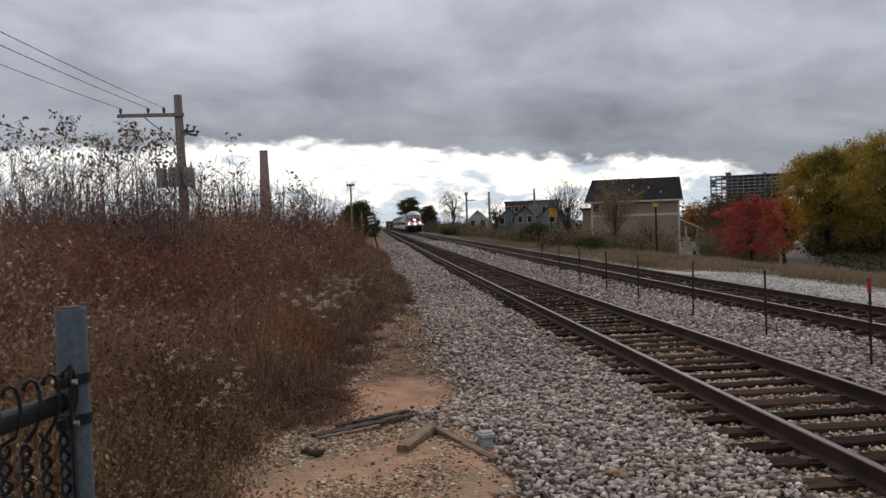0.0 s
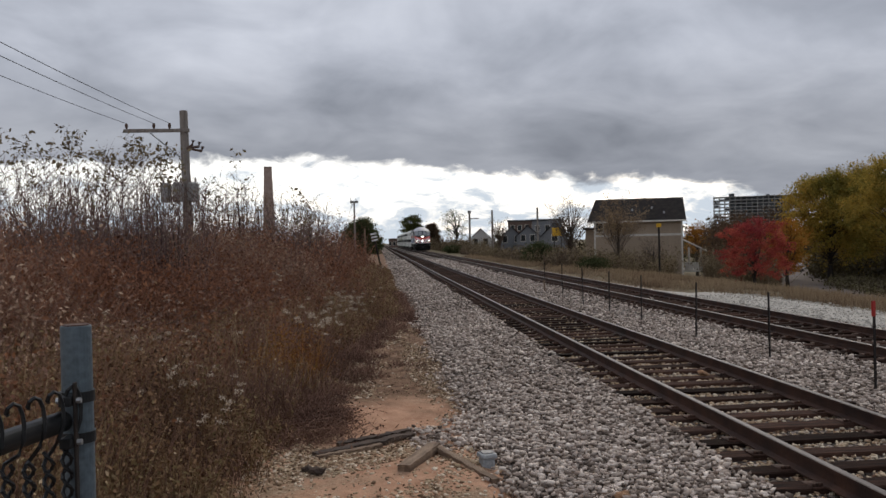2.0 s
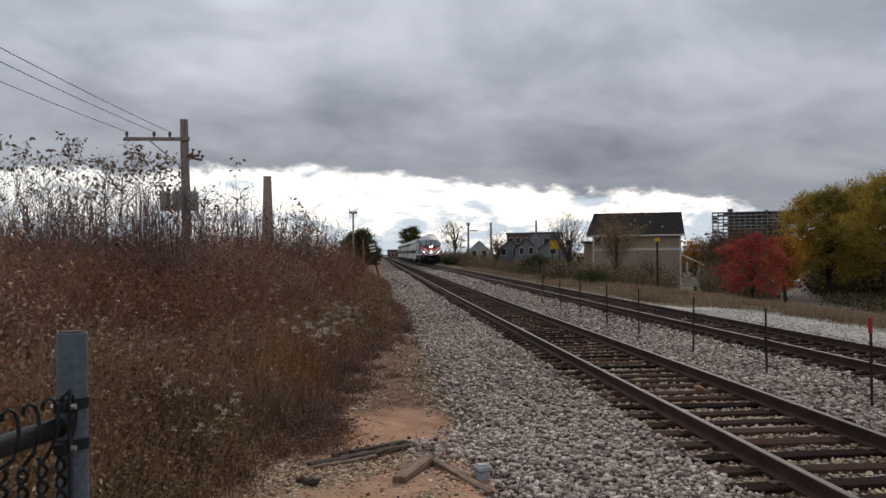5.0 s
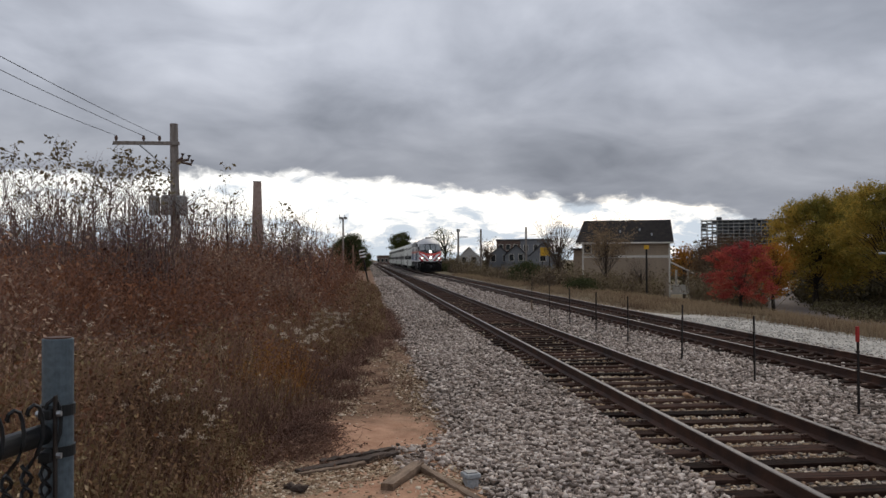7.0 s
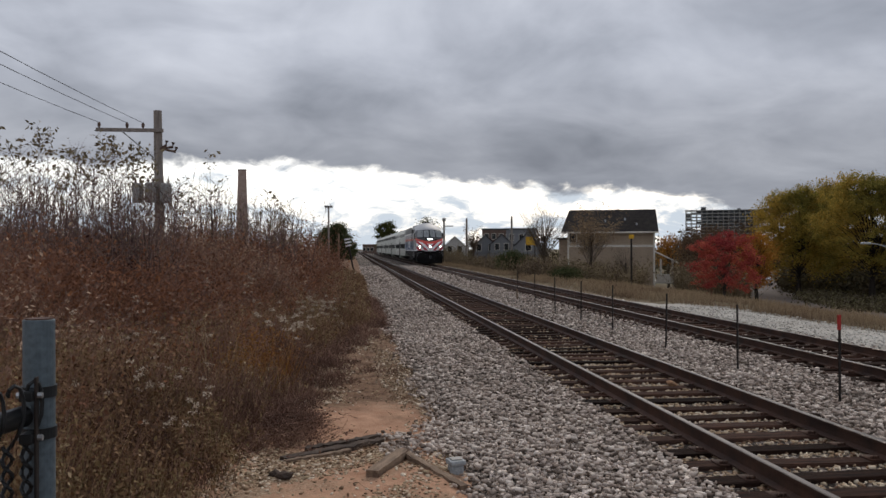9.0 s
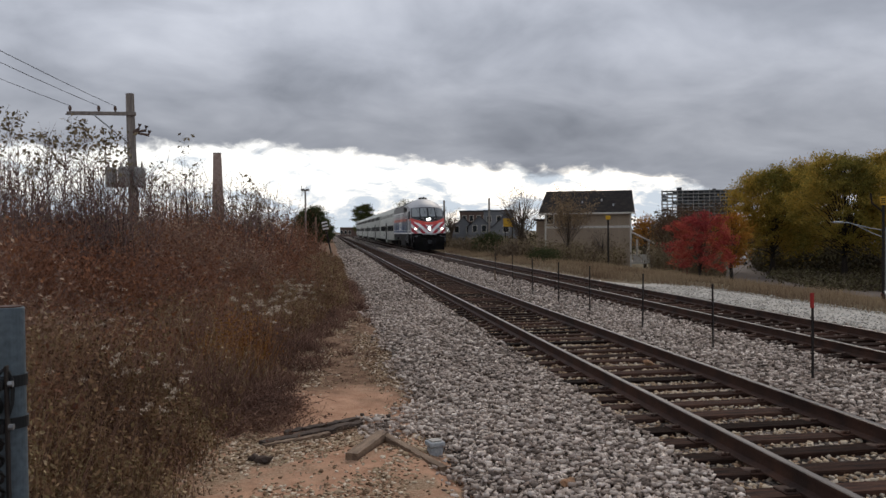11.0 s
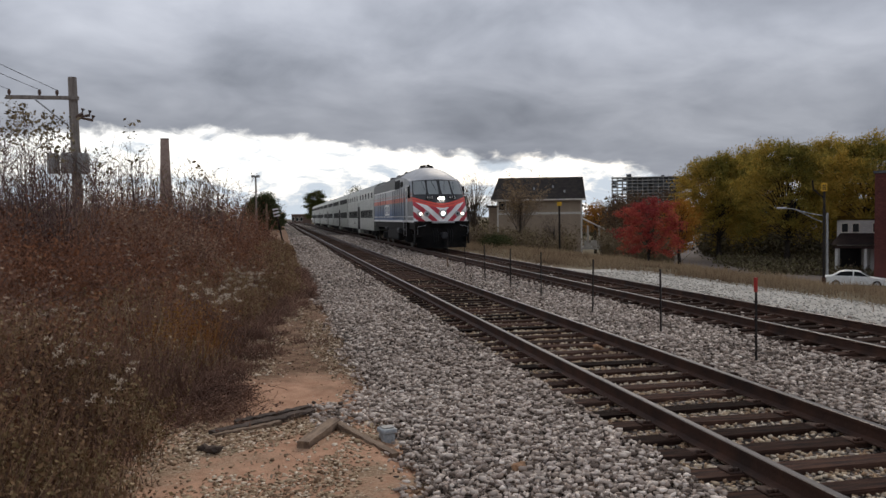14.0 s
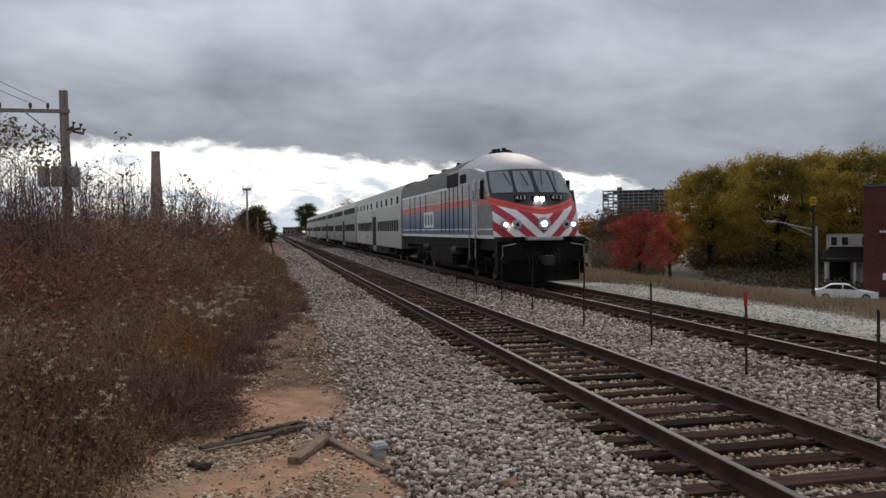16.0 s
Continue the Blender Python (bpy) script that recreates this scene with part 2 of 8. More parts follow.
def gh(x, y):
    """Height of the ground: the railway runs on a bank; the street beside it lies lower."""
    x = x - tx(y)
    pts = ((-400, -4.0), (-60, -3.6), (-25, -1.9), (-8, -0.75), (-1.6, -0.27), (0.9, -0.25), (1.7, -0.5), (11.6, -0.6), (12.4, -0.43), (14.3, -0.42), (17.0, -0.62), (20, -0.95), (27, -2.1), (38, -3.8), (600, -3.8))
    for (xa, za), (xb, zb) in zip(pts, pts[1:]):
        if x <= xb:
            k = max(0.0, (x - xa) / (xb - xa))
            return za + (zb - za) * k
    return pts[-1][1]


def lumps(x, y):
    return 0.03 * noise.noise(Vector((x * 0.7, y * 0.7, 0))) + 0.015 * noise.noise(Vector((x * 2.3, y * 2.3, 5)))


M = {}
M["rust_rail"] = mat("rail_steel_rusty", (0.088, 0.043, 0.028), (0.040, 0.024, 0.019), 3, 0.65, 0.3, 0.2, 60)
M["rail_top"] = mat("rail_head_worn", (0.085, 0.072, 0.066), (0.055, 0.045, 0.040), 3, 0.40, 0.25, 0.06, 60)
M["tie"] = mat("creosoted_wood", (0.062, 0.033, 0.023), (0.018, 0.014, 0.013), 5, 0.95, 0, 0.6, 30, rnd=0.75, spec=0.06, stretch=(0.4, 3, 3))
M["ballast"] = None
M["post_grey"] = mat("painted_grey_steel", (0.115, 0.145, 0.165), (0.09, 0.115, 0.13), 8, 0.5, 0.2, 0.05, 80)
M["black_vinyl"] = mat("black_vinyl", (0.012, 0.013, 0.014), (0.02, 0.02, 0.02), 20, 0.45, 0, 0.05)
M["galv"] = mat("galvanised_steel", (0.42, 0.43, 0.44), (0.30, 0.31, 0.32), 12, 0.45, 0.7, 0.05)
M["black_steel"] = mat("dark_steel", (0.015, 0.014, 0.014), (0.030, 0.022, 0.018), 9, 0.6, 0.2, 0.1)
M["red_paint"] = mat("red_paint", (0.38, 0.03, 0.025), (0.30, 0.03, 0.025), 9, 0.6, 0, 0.05)
M["pole_wood"] = mat("weathered_pole_wood", (0.29, 0.255, 0.225), (0.19, 0.165, 0.145), 4, 0.9, 0, 0.4, 30, stretch=(3, 3, 0.3))
M["old_wood"] = mat("weathered_plank", (0.27, 0.19, 0.13), (0.12, 0.08, 0.055), 6, 0.85, 0, 0.4, 40, stretch=(3, 0.5, 3))
M["rot_wood"] = mat("rotten_plank", (0.095, 0.065, 0.048), (0.045, 0.033, 0.027), 6, 0.9, 0, 0.5, 40)
M["brick_stack"] = mat("weathered_brick", (0.36, 0.28, 0.24), (0.28, 0.20, 0.165), 1.5, 0.9, 0, 0.3, 12)
M["brick_red"] = mat("dark_red_brick", (0.125, 0.040, 0.034), (0.085, 0.030, 0.027), 1.2, 0.9, 0, 0.3, 14)
M["siding_tan"] = mat("tan_siding", (0.36, 0.28, 0.205), (0.29, 0.225, 0.165), 0.6, 0.8, 0, 0.15, 8, stretch=(0.3, 0.3, 6))
M["shingle"] = mat("dark_shingles", (0.040, 0.036, 0.036), (0.065, 0.055, 0.050), 1.6, 0.95, 0, 0.4, 9)
M["trim_white"] = mat("cream_trim", (0.62, 0.58, 0.50), (0.52, 0.48, 0.42), 3, 0.7, 0, 0.05)
M["siding_white"] = mat("pale_siding", (0.52, 0.50, 0.47), (0.44, 0.42, 0.40), 0.8, 0.8, 0, 0.1, 8, stretch=(0.3, 0.3, 6))
M["siding_grey"] = mat("grey_siding", (0.20, 0.205, 0.215), (0.15, 0.155, 0.165), 0.8, 0.8, 0, 0.1, 8, stretch=(0.3, 0.3, 6))
M["brick_brown"] = mat("brown_brick", (0.15, 0.10, 0.08), (0.11, 0.075, 0.06), 1.2, 0.9, 0, 0.2, 10)
M["glass_dark"] = glass_mat("dark_glass")
M["concrete"] = mat("raw_concrete", (0.34, 0.33, 0.31), (0.26, 0.255, 0.245), 0.5, 0.9, 0, 0.1, 6)
M["concrete_dark"] = mat("dark_panels", (0.09, 0.095, 0.10), (0.06, 0.065, 0.07), 0.4, 0.8, 0, 0.1, 6)
M["yellow"] = mat("yellow_sign_paint", (0.62, 0.36, 0.03), (0.55, 0.31, 0.03), 4, 0.6, 0, 0.03)
M["white_paint"] = mat("white_paint", (0.75, 0.75, 0.73), (0.66, 0.66, 0.64), 4, 0.4, 0, 0.02)
M["grey_plastic"] = mat("grey_plastic", (0.33, 0.35, 0.36), (0.25, 0.27, 0.28), 9, 0.5, 0, 0.03)
M["bark"] = mat("bark", (0.045, 0.037, 0.030), (0.028, 0.023, 0.02), 5, 0.95, 0, 0.5, 25, stretch=(2, 2, 0.5))
M["stone_rust"] = mat("rusty_stone", (0.36, 0.20, 0.11), (0.28, 0.17, 0.10), 15, 0.9, 0, 0.2)
M["asphalt"] = mat("grey_asphalt", (0.15, 0.122, 0.105), (0.11, 0.09, 0.08), 0.8, 0.9, 0, 0.1, 30)
M["limestone"] = mat("pale_limestone_gravel", (0.46, 0.43, 0.385), (0.34, 0.315, 0.275), 1.6, 0.95, 0, 0.6, 22)


def ballast_mat(name="crushed_stone"):
    m = bpy.data.materials.new(name)
    m.use_nodes = True
    n, l = m.node_tree.nodes, m.node_tree.links
    b = n["Principled BSDF"]
    b.inputs["Roughness"].default_value = 0.95
    b.inputs["Specular IOR Level"].default_value = 0.1
    co = n.new("ShaderNodeTexCoord")
    vo = n.new("ShaderNodeTexVoronoi")
    vo.inputs["Scale"].default_value = 17
    l.new(co.outputs["Object"], vo.inputs["Vector"])
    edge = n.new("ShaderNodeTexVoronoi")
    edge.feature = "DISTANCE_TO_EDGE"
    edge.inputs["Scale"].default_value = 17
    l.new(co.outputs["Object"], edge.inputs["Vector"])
    sep = n.new("ShaderNodeSeparateColor")
    l.new(vo.outputs["Color"], sep.inputs[0])
    ramp = n.new("ShaderNodeValToRGB")
    e = ramp.color_ramp.elements
    e[0].position, e[0].color = 0.0, (0.055, 0.043, 0.036, 1)
    e[1].position, e[1].color = 1.0, (0.45, 0.383, 0.335, 1)
    e.new(0.5).color = (0.215, 0.176, 0.15, 1)
    l.new(sep.outputs[0], ramp.inputs[0])
    # cell edges drop to 6 percent: shade between stones painted into the colour
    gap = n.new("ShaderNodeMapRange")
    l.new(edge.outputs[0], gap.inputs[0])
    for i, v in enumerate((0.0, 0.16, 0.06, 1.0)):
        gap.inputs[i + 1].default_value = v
    big = n.new("ShaderNodeTexNoise")
    big.inputs["Scale"].default_value = 0.5
    l.new(co.outputs["Object"], big.inputs["Vector"])
    bm_ = n.new("ShaderNodeMapRange")
    l.new(big.outputs["Fac"], bm_.inputs[0])
    for i, v in enumerate((0.3, 0.7, 0.8, 1.15)):
        bm_.inputs[i + 1].default_value = v
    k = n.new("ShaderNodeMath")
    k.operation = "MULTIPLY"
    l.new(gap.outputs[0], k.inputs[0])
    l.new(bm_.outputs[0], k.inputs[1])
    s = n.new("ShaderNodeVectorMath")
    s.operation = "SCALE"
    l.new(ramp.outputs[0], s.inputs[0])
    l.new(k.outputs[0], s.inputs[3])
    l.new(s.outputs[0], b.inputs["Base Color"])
    bp = n.new("ShaderNodeBump")
    bp.inputs["Strength"].default_value, bp.inputs["Distance"].default_value = 0.9, 0.03
    l.new(gap.outputs[0], bp.inputs["Height"])
    l.new(bp.outputs[0], b.inputs["Normal"])
    return m


def ground_mat():
    """Bare earth: orange sand patch on the path, brown litter, dry turf beyond the railway."""
    m = bpy.data.materials.new("earth")
    m.use_nodes = True
    n, l = m.node_tree.nodes, m.node_tree.links
    b = n["Principled BSDF"]
    b.inputs["Roughness"].default_value = 0.95
    b.inputs["Specular IOR Level"].default_value = 0.08
    co = n.new("ShaderNodeTexCoord").outputs["Object"]

    def nz(scale, detail=5, rough=0.6):
        x = n.new("ShaderNodeTexNoise")
        x.inputs["Scale"].default_value, x.inputs["Detail"].default_value, x.inputs["Roughness"].default_value = scale, detail, rough
        l.new(co, x.inputs["Vector"])
        return x.outputs["Fac"]

    def ramp(v, stops):
        x = n.new("ShaderNodeValToRGB")
        e = x.color_ramp.elements
        e[0].position, e[0].color = stops[0][0], (*stops[0][1], 1)
        e[1].position, e[1].color = stops[-1][0], (*stops[-1][1], 1)
        for p, c in stops[1:-1]:
            e.new(p).color = (*c, 1)
        l.new(v, x.inputs[0])
        return x.outputs[0]

    def mth(op, a, bb):
        x = n.new("ShaderNodeMath")
        x.operation = op
        for i, v in enumerate((a, bb)):
            if isinstance(v, (int, float)):
                x.inputs[i].default_value = v
            else:
                l.new(v, x.inputs[i])
        return x.outputs[0]

    def mr(v, a, bb, c=0.0, d=1.0):
        x = n.new("ShaderNodeMapRange")
        l.new(v, x.inputs[0])
        for i, k in enumerate((a, bb, c, d)):
            x.inputs[i + 1].default_value = k
        return x.outputs[0]

    def mix(f, a, bb):
        x = n.new("ShaderNodeMix")
        x.data_type = "RGBA"
        l.new(f, x.inputs["Factor"])
        l.new(a, x.inputs[6])
        l.new(bb, x.inputs[7])
        return x.outputs[2]

    sep = n.new("ShaderNodeSeparateXYZ")
    l.new(co, sep.inputs[0])
    X, Y = sep.outputs[0], sep.outputs[1]
    litter = ramp(nz(6), [(0.3, (0.090, 0.050, 0.033)), (0.5, (0.18, 0.108, 0.068)), (0.72, (0.30, 0.195, 0.13))])
    sand = ramp(nz(5), [(0.3, (0.34, 0.185, 0.115)), (0.7, (0.52, 0.315, 0.205))])
    grit = ramp(nz(38, 3), [(0.35, (0.20, 0.128, 0.082)), (0.55, (0.32, 0.222, 0.145)), (0.7, (0.45, 0.36, 0.26))])
    turf = ramp(nz(1.2), [(0.3, (0.095, 0.075, 0.045)), (0.7, (0.19, 0.155, 0.10))])
    # sandy ground near the boards, fading by uneven edges
    dx = mth("DIVIDE", mth("SUBTRACT", X, -0.05), 1.6)
    dy = mth("DIVIDE", mth("SUBTRACT", Y, 7.4), 3.9)
    r = mth("ADD", mth("MULTIPLY", dx, dx), mth("MULTIPLY", dy, dy))
    s = mr(mth("ADD", r, mth("MULTIPLY", mth("SUBTRACT", nz(1.6), 0.5), 1.8)), 1.15, 0.55)
    ex = mth("DIVIDE", mth("SUBTRACT", X, 0.12), 0.75)
    ey = mth("DIVIDE", mth("SUBTRACT", Y, 9.9), 1.15)
    bare = mr(mth("ADD", mth("ADD", mth("MULTIPLY", ex, ex), mth("MULTIPLY", ey, ey)), mth("MULTIPLY", mth("SUBTRACT", nz(3), 0.5), 1.6)), 1.2, 0.7)
    g = mth("MULTIPLY", mr(nz(1.7), 0.47, 0.62), mr(bare, 0.0, 1.0, 1.0, 0.0))
    near = mix(s, litter, mix(g, sand, grit))
    out = mix(mr(X, 11, 13), near, turf)
    l.new(out, b.inputs["Base Color"])
    bp = n.new("ShaderNodeBump")
    bp.inputs["Strength"].default_value, bp.inputs["Distance"].default_value = 0.6, 0.03
    l.new(nz(30, 6), bp.inputs["Height"])
    l.new(bp.outputs[0], b.inputs["Normal"])
    return m


M["ballast"] = ballast_mat()
M["earth"] = ground_mat()


# ---- ground, ballast, tracks ----
def axis(spans):
    out = []
    for a, b, step in spans:
        out += list(np.arange(a, b, step))
    return out


def build_ground():
    xs = axis([(-2500, -400, 350), (-400, -60, 40), (-60, -12, 4), (-12, -2, 0.6), (-2, 2, 0.12), (2, 11.4, 1.0), (11.4, 15, 0.3), (15, 46, 1.2), (46, 400, 30), (400, 2501, 350)])
    ys = axis([(-400, -40, 60), (-40, 3, 3), (3, 16, 0.15), (16, 50, 0.8), (50, 140, 4), (140, 600, 30), (600, 3001, 300)])
    vs = [(x + tx(y) if abs(x) < 60 else x, y, gh(x + tx(y), y) + (lumps(x, y) if -12 < x < 2 and 2 < y < 50 else 0)) for y in ys for x in xs]
    w = len(xs)
    fs = [(j * w + i, j * w + i + 1, (j + 1) * w + i + 1, (j + 1) * w + i) for j in range(len(ys) - 1) for i in range(w - 1)]
    me = bpy.data.meshes.new("ground")
    me.from_pydata(vs, [], fs)
    me.shade_smooth()
    tagged(link("ground", me, M["earth"]), "brown earth bank with sandy path and dry turf", "ground", kind="structure")


def sweep(name, profile, y0, y1, step, closed=False, x0=0.0):
    """A strip with the cross-section profile [(x, z)] along the railway's line."""
    ys = list(np.arange(y0, min(y1, 60), step)) + list(np.arange(max(60, y0), y1 + 1, step * 8))
    vs = [(x + x0 + tx(y), y, z) for y in ys for x, z in profile]
    w = len(profile)
    fs = []
    for j in range(len(ys) - 1):
        for i in range(w if closed else w - 1):
            k = (i + 1) % w
            fs.append((j * w + i, j * w + k, (j + 1) * w + k, (j + 1) * w + i))
    if closed:
        fs += [tuple(range(w))[::-1], tuple((len(ys) - 1) * w + i for i in range(w))]
    me = bpy.data.meshes.new(name)
    me.from_pydata(vs, [], fs)
    return me


X1, X2, Z2 = 4.365, 9.046, -0.03
BED = [(0.9, -0.33), (1.25, -0.27), (2.0, -0.225), (2.75, -0.19), (3.1, -0.18), (5.6, -0.18), (6.0, -0.205), (6.8, -0.215), (7.4, -0.215), (7.9, -0.215), (10.3, -0.215), (10.8, -0.26), (11.6, -0.40), (12.2, -0.52)]
RAILP = [(-0.07, -0.165), (0.07, -0.165), (0.07, -0.150), (0.012, -0.128), (0.010, -0.045), (0.034, -0.036), (0.036, -0.006), (0.026, 0.0), (-0.026, 0.0), (-0.036, -0.006), (-0.034, -0.036), (-0.010, -0.045), (-0.012, -0.128), (-0.07, -0.150)]


def build_bed():
    me = sweep("ballast_bed", [(x, z - 0.03) for x, z in BED], -40, 700, 1.0)
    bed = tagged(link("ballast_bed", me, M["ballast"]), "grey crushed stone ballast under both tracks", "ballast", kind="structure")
    me = sweep("gravel_strip", [(11.9, -0.46), (12.1, -0.40), (13.9, -0.385), (14.25, -0.43)], -40, 46, 1.0)
    for v in me.vertices:
        v.co.z -= 0.20 * max(0.0, (v.co.y - 27) / 16) ** 1.5
    tagged(link("gravel_strip", me, M["limestone"]), "pale limestone gravel strip beside the far track", "gravel", kind="structure")
    return bed


def build_track(cx, cz, label, ylo, yhi):
    tr = thing("railway_track", label, "railway track", kind="structure")
    for s in (-1, 1):
        me = sweep("rail", RAILP, -40, 700, 0.5, True, cx + s * 0.7525)
        for v in me.vertices:
            v.co.z += cz
        me.materials.append(M["rust_rail"])
        me.materials.append(M["rail_top"])
        for p in me.polygons:
            if len(p.vertices) == 4 and abs(p.normal.z) > 0.3 and p.center.z - cz > -0.008:
                p.material_index = 1
        link("rail", me, None, tr, "rusty steel rail with worn bright head")
    # sleepers: three weathered shapes, each laid as its own piece
    rng = random.Random(5 if cx < 6 else 8)
    shapes = []
    for k in range(4):
        bm = bmesh.new()
        box(bm, -1.3 + rng.uniform(-0.03, 0.03), 1.3 + rng.uniform(-0.03, 0.03), -0.112, 0.112, -0.18, 0, 0.012)
        for v in bm.verts:
            v.co += Vector((rng.uniform(-1, 1), rng.uniform(-1, 1), rng.uniform(-1, 1))) * 0.008
        me = bpy.data.meshes.new("tie")
        bm.to_mesh(me)
        bm.free()
        me.materials.append(M["tie"])
        shapes.append(me)
    plates, far = Cloud(), Cloud()
    cube = np.array([[x, y, z] for x in (-0.5, 0.5) for y in (-0.5, 0.5) for z in (-0.5, 0.5)])
    tri = np.array([[0, 1, 3], [0, 3, 2], [4, 6, 7], [4, 7, 5], [0, 4, 5], [0, 5, 1], [2, 3, 7], [2, 7, 6], [1, 5, 7], [1, 7, 3], [0, 2, 6], [0, 6, 4]])
    y, i = ylo, 0
    while y < 420:
        x, z = cx + tx(y), cz - 0.168 + rng.uniform(-0.008, 0.006)
        if y < yhi:
            ob = link("tie", shapes[i % 4], None, tr)
            ob.matrix_basis = pose(x + rng.uniform(-0.05, 0.05), y + rng.uniform(-0.03, 0.03), z, 0, rng.uniform(-0.3, 0.3), rng.uniform(-1.6, 1.6))
            for s in (-1, 1):
                plates.add(cube * [0.36, 0.19, 0.018] + [x + s * 0.7525, y, cz - 0.162], tri)
                for dx in (-0.105, 0.105, -0.15, 0.15):
                    plates.add(cube * [0.034, 0.03, 0.03] + [x + s * 0.7525 + dx, y + (0.06 if dx > 0 else -0.06), cz - 0.143], tri)
        else:
            far.add(cube * [2.6, 0.22, 0.17] + [x, y, z - 0.085], tri)
        y += 0.52 + rng.uniform(-0.02, 0.02)
        i += 1
    link("tie_plates", plates.mesh("tie_plates"), M["rust_rail"], tr, "rusty tie plates and spikes", "stuff")
    link("far_ties", far.mesh("far_ties"), M["tie"], tr, "", "stuff")


build_ground()
bed = build_bed()
build_track(X1, 0.0, "near railway track with dark wooden ties and rusty rails", 3.2, 90)
build_track(X2, Z2, "far railway track with dark ties in pale ballast", 5.2, 90)


# ---- the train ----
def livery_front():
    """Nose paint: red and white chevrons, red sweep above them, black mask round the windscreen, silver roof."""
    m = bpy.data.materials.new("nose_livery")
    m.use_nodes = True
    n, l = m.node_tree.nodes, m.node_tree.links
    b = n["Principled BSDF"]
    b.inputs["Roughness"].default_value = 0.5
    co = n.new("ShaderNodeTexCoord").outputs["Object"]
    sep = n.new("ShaderNodeSeparateXYZ")
    l.new(co, sep.inputs[0])
    X, Y, Z = sep.outputs

    def f(op, a, bb=None):
        x = n.new("ShaderNodeMath")
        x.operation = op
        for i, v in enumerate((a, bb)):
            if v is None:
                continue
            if isinstance(v, (int, float)):
                x.inputs[i].default_value = v
            else:
                l.new(v, x.inputs[i])
        return x.outputs[0]

    def pick(k, a, bb):
        x = n.new("ShaderNodeMix")
        x.data_type = "RGBA"
        l.new(k, x.inputs["Factor"])
        for s, v in ((x.inputs[6], a), (x.inputs[7], bb)):
            if isinstance(v, tuple):
                s.default_value = (*v, 1)
            else:
                l.new(v, s)
        return x.outputs[2]

    ax = f("ABSOLUTE", X)
    red, white, black, silver = (0.44, 0.025, 0.045), (0.80, 0.79, 0.78), (0.017, 0.018, 0.022), (0.40, 0.41, 0.43)
    orange = (0.66, 0.062, 0.035)
    # chevrons fall towards the middle
    u = f("SUBTRACT", Z, f("MULTIPLY", ax, 0.95))
    stripe = f("LESS_THAN", f("FRACT", f("DIVIDE", f("ADD", u, 9.17), 0.66)), 0.50)
    col = pick(stripe, red, white)
    # red sweep: higher at the sides, dipping in the middle
    rise = f("MULTIPLY", f("POWER", f("DIVIDE", ax, 1.55), 1.5), 0.40)
    low = f("ADD", rise, 2.36)
    col = pick(f("GREATER_THAN", Z, low), col, orange)
    col = pick(f("GREATER_THAN", Z, f("ADD", low, 0.115)), col, (0.30, 0.025, 0.03))
    col = pick(f("GREATER_THAN", Z, f("ADD", low, 0.15)), col, orange)
    col = pick(f("GREATER_THAN", Z, f("ADD", low, 0.25)), col, black)
    col = pick(f("GREATER_THAN", f("ADD", Z, f("MULTIPLY", ax, 0.03)), 4.0), col, silver)
    no = n.new("ShaderNodeTexNoise")
    no.inputs["Scale"].default_value, no.inputs["Detail"].default_value = 3, 6
    l.new(co, no.inputs["Vector"])
    mr = n.new("ShaderNodeMapRange")
    l.new(no.outputs["Fac"], mr.inputs[0])
    for i, v in enumerate((0.3, 0.7, 0.82, 1.08)):
        mr.inputs[i + 1].default_value = v
    s = n.new("ShaderNodeVectorMath")
    s.operation = "SCALE"
    l.new(col, s.inputs[0])
    l.new(mr.outputs[0], s.inputs[3])
    l.new(s.outputs[0], b.inputs["Base Color"])
    return m


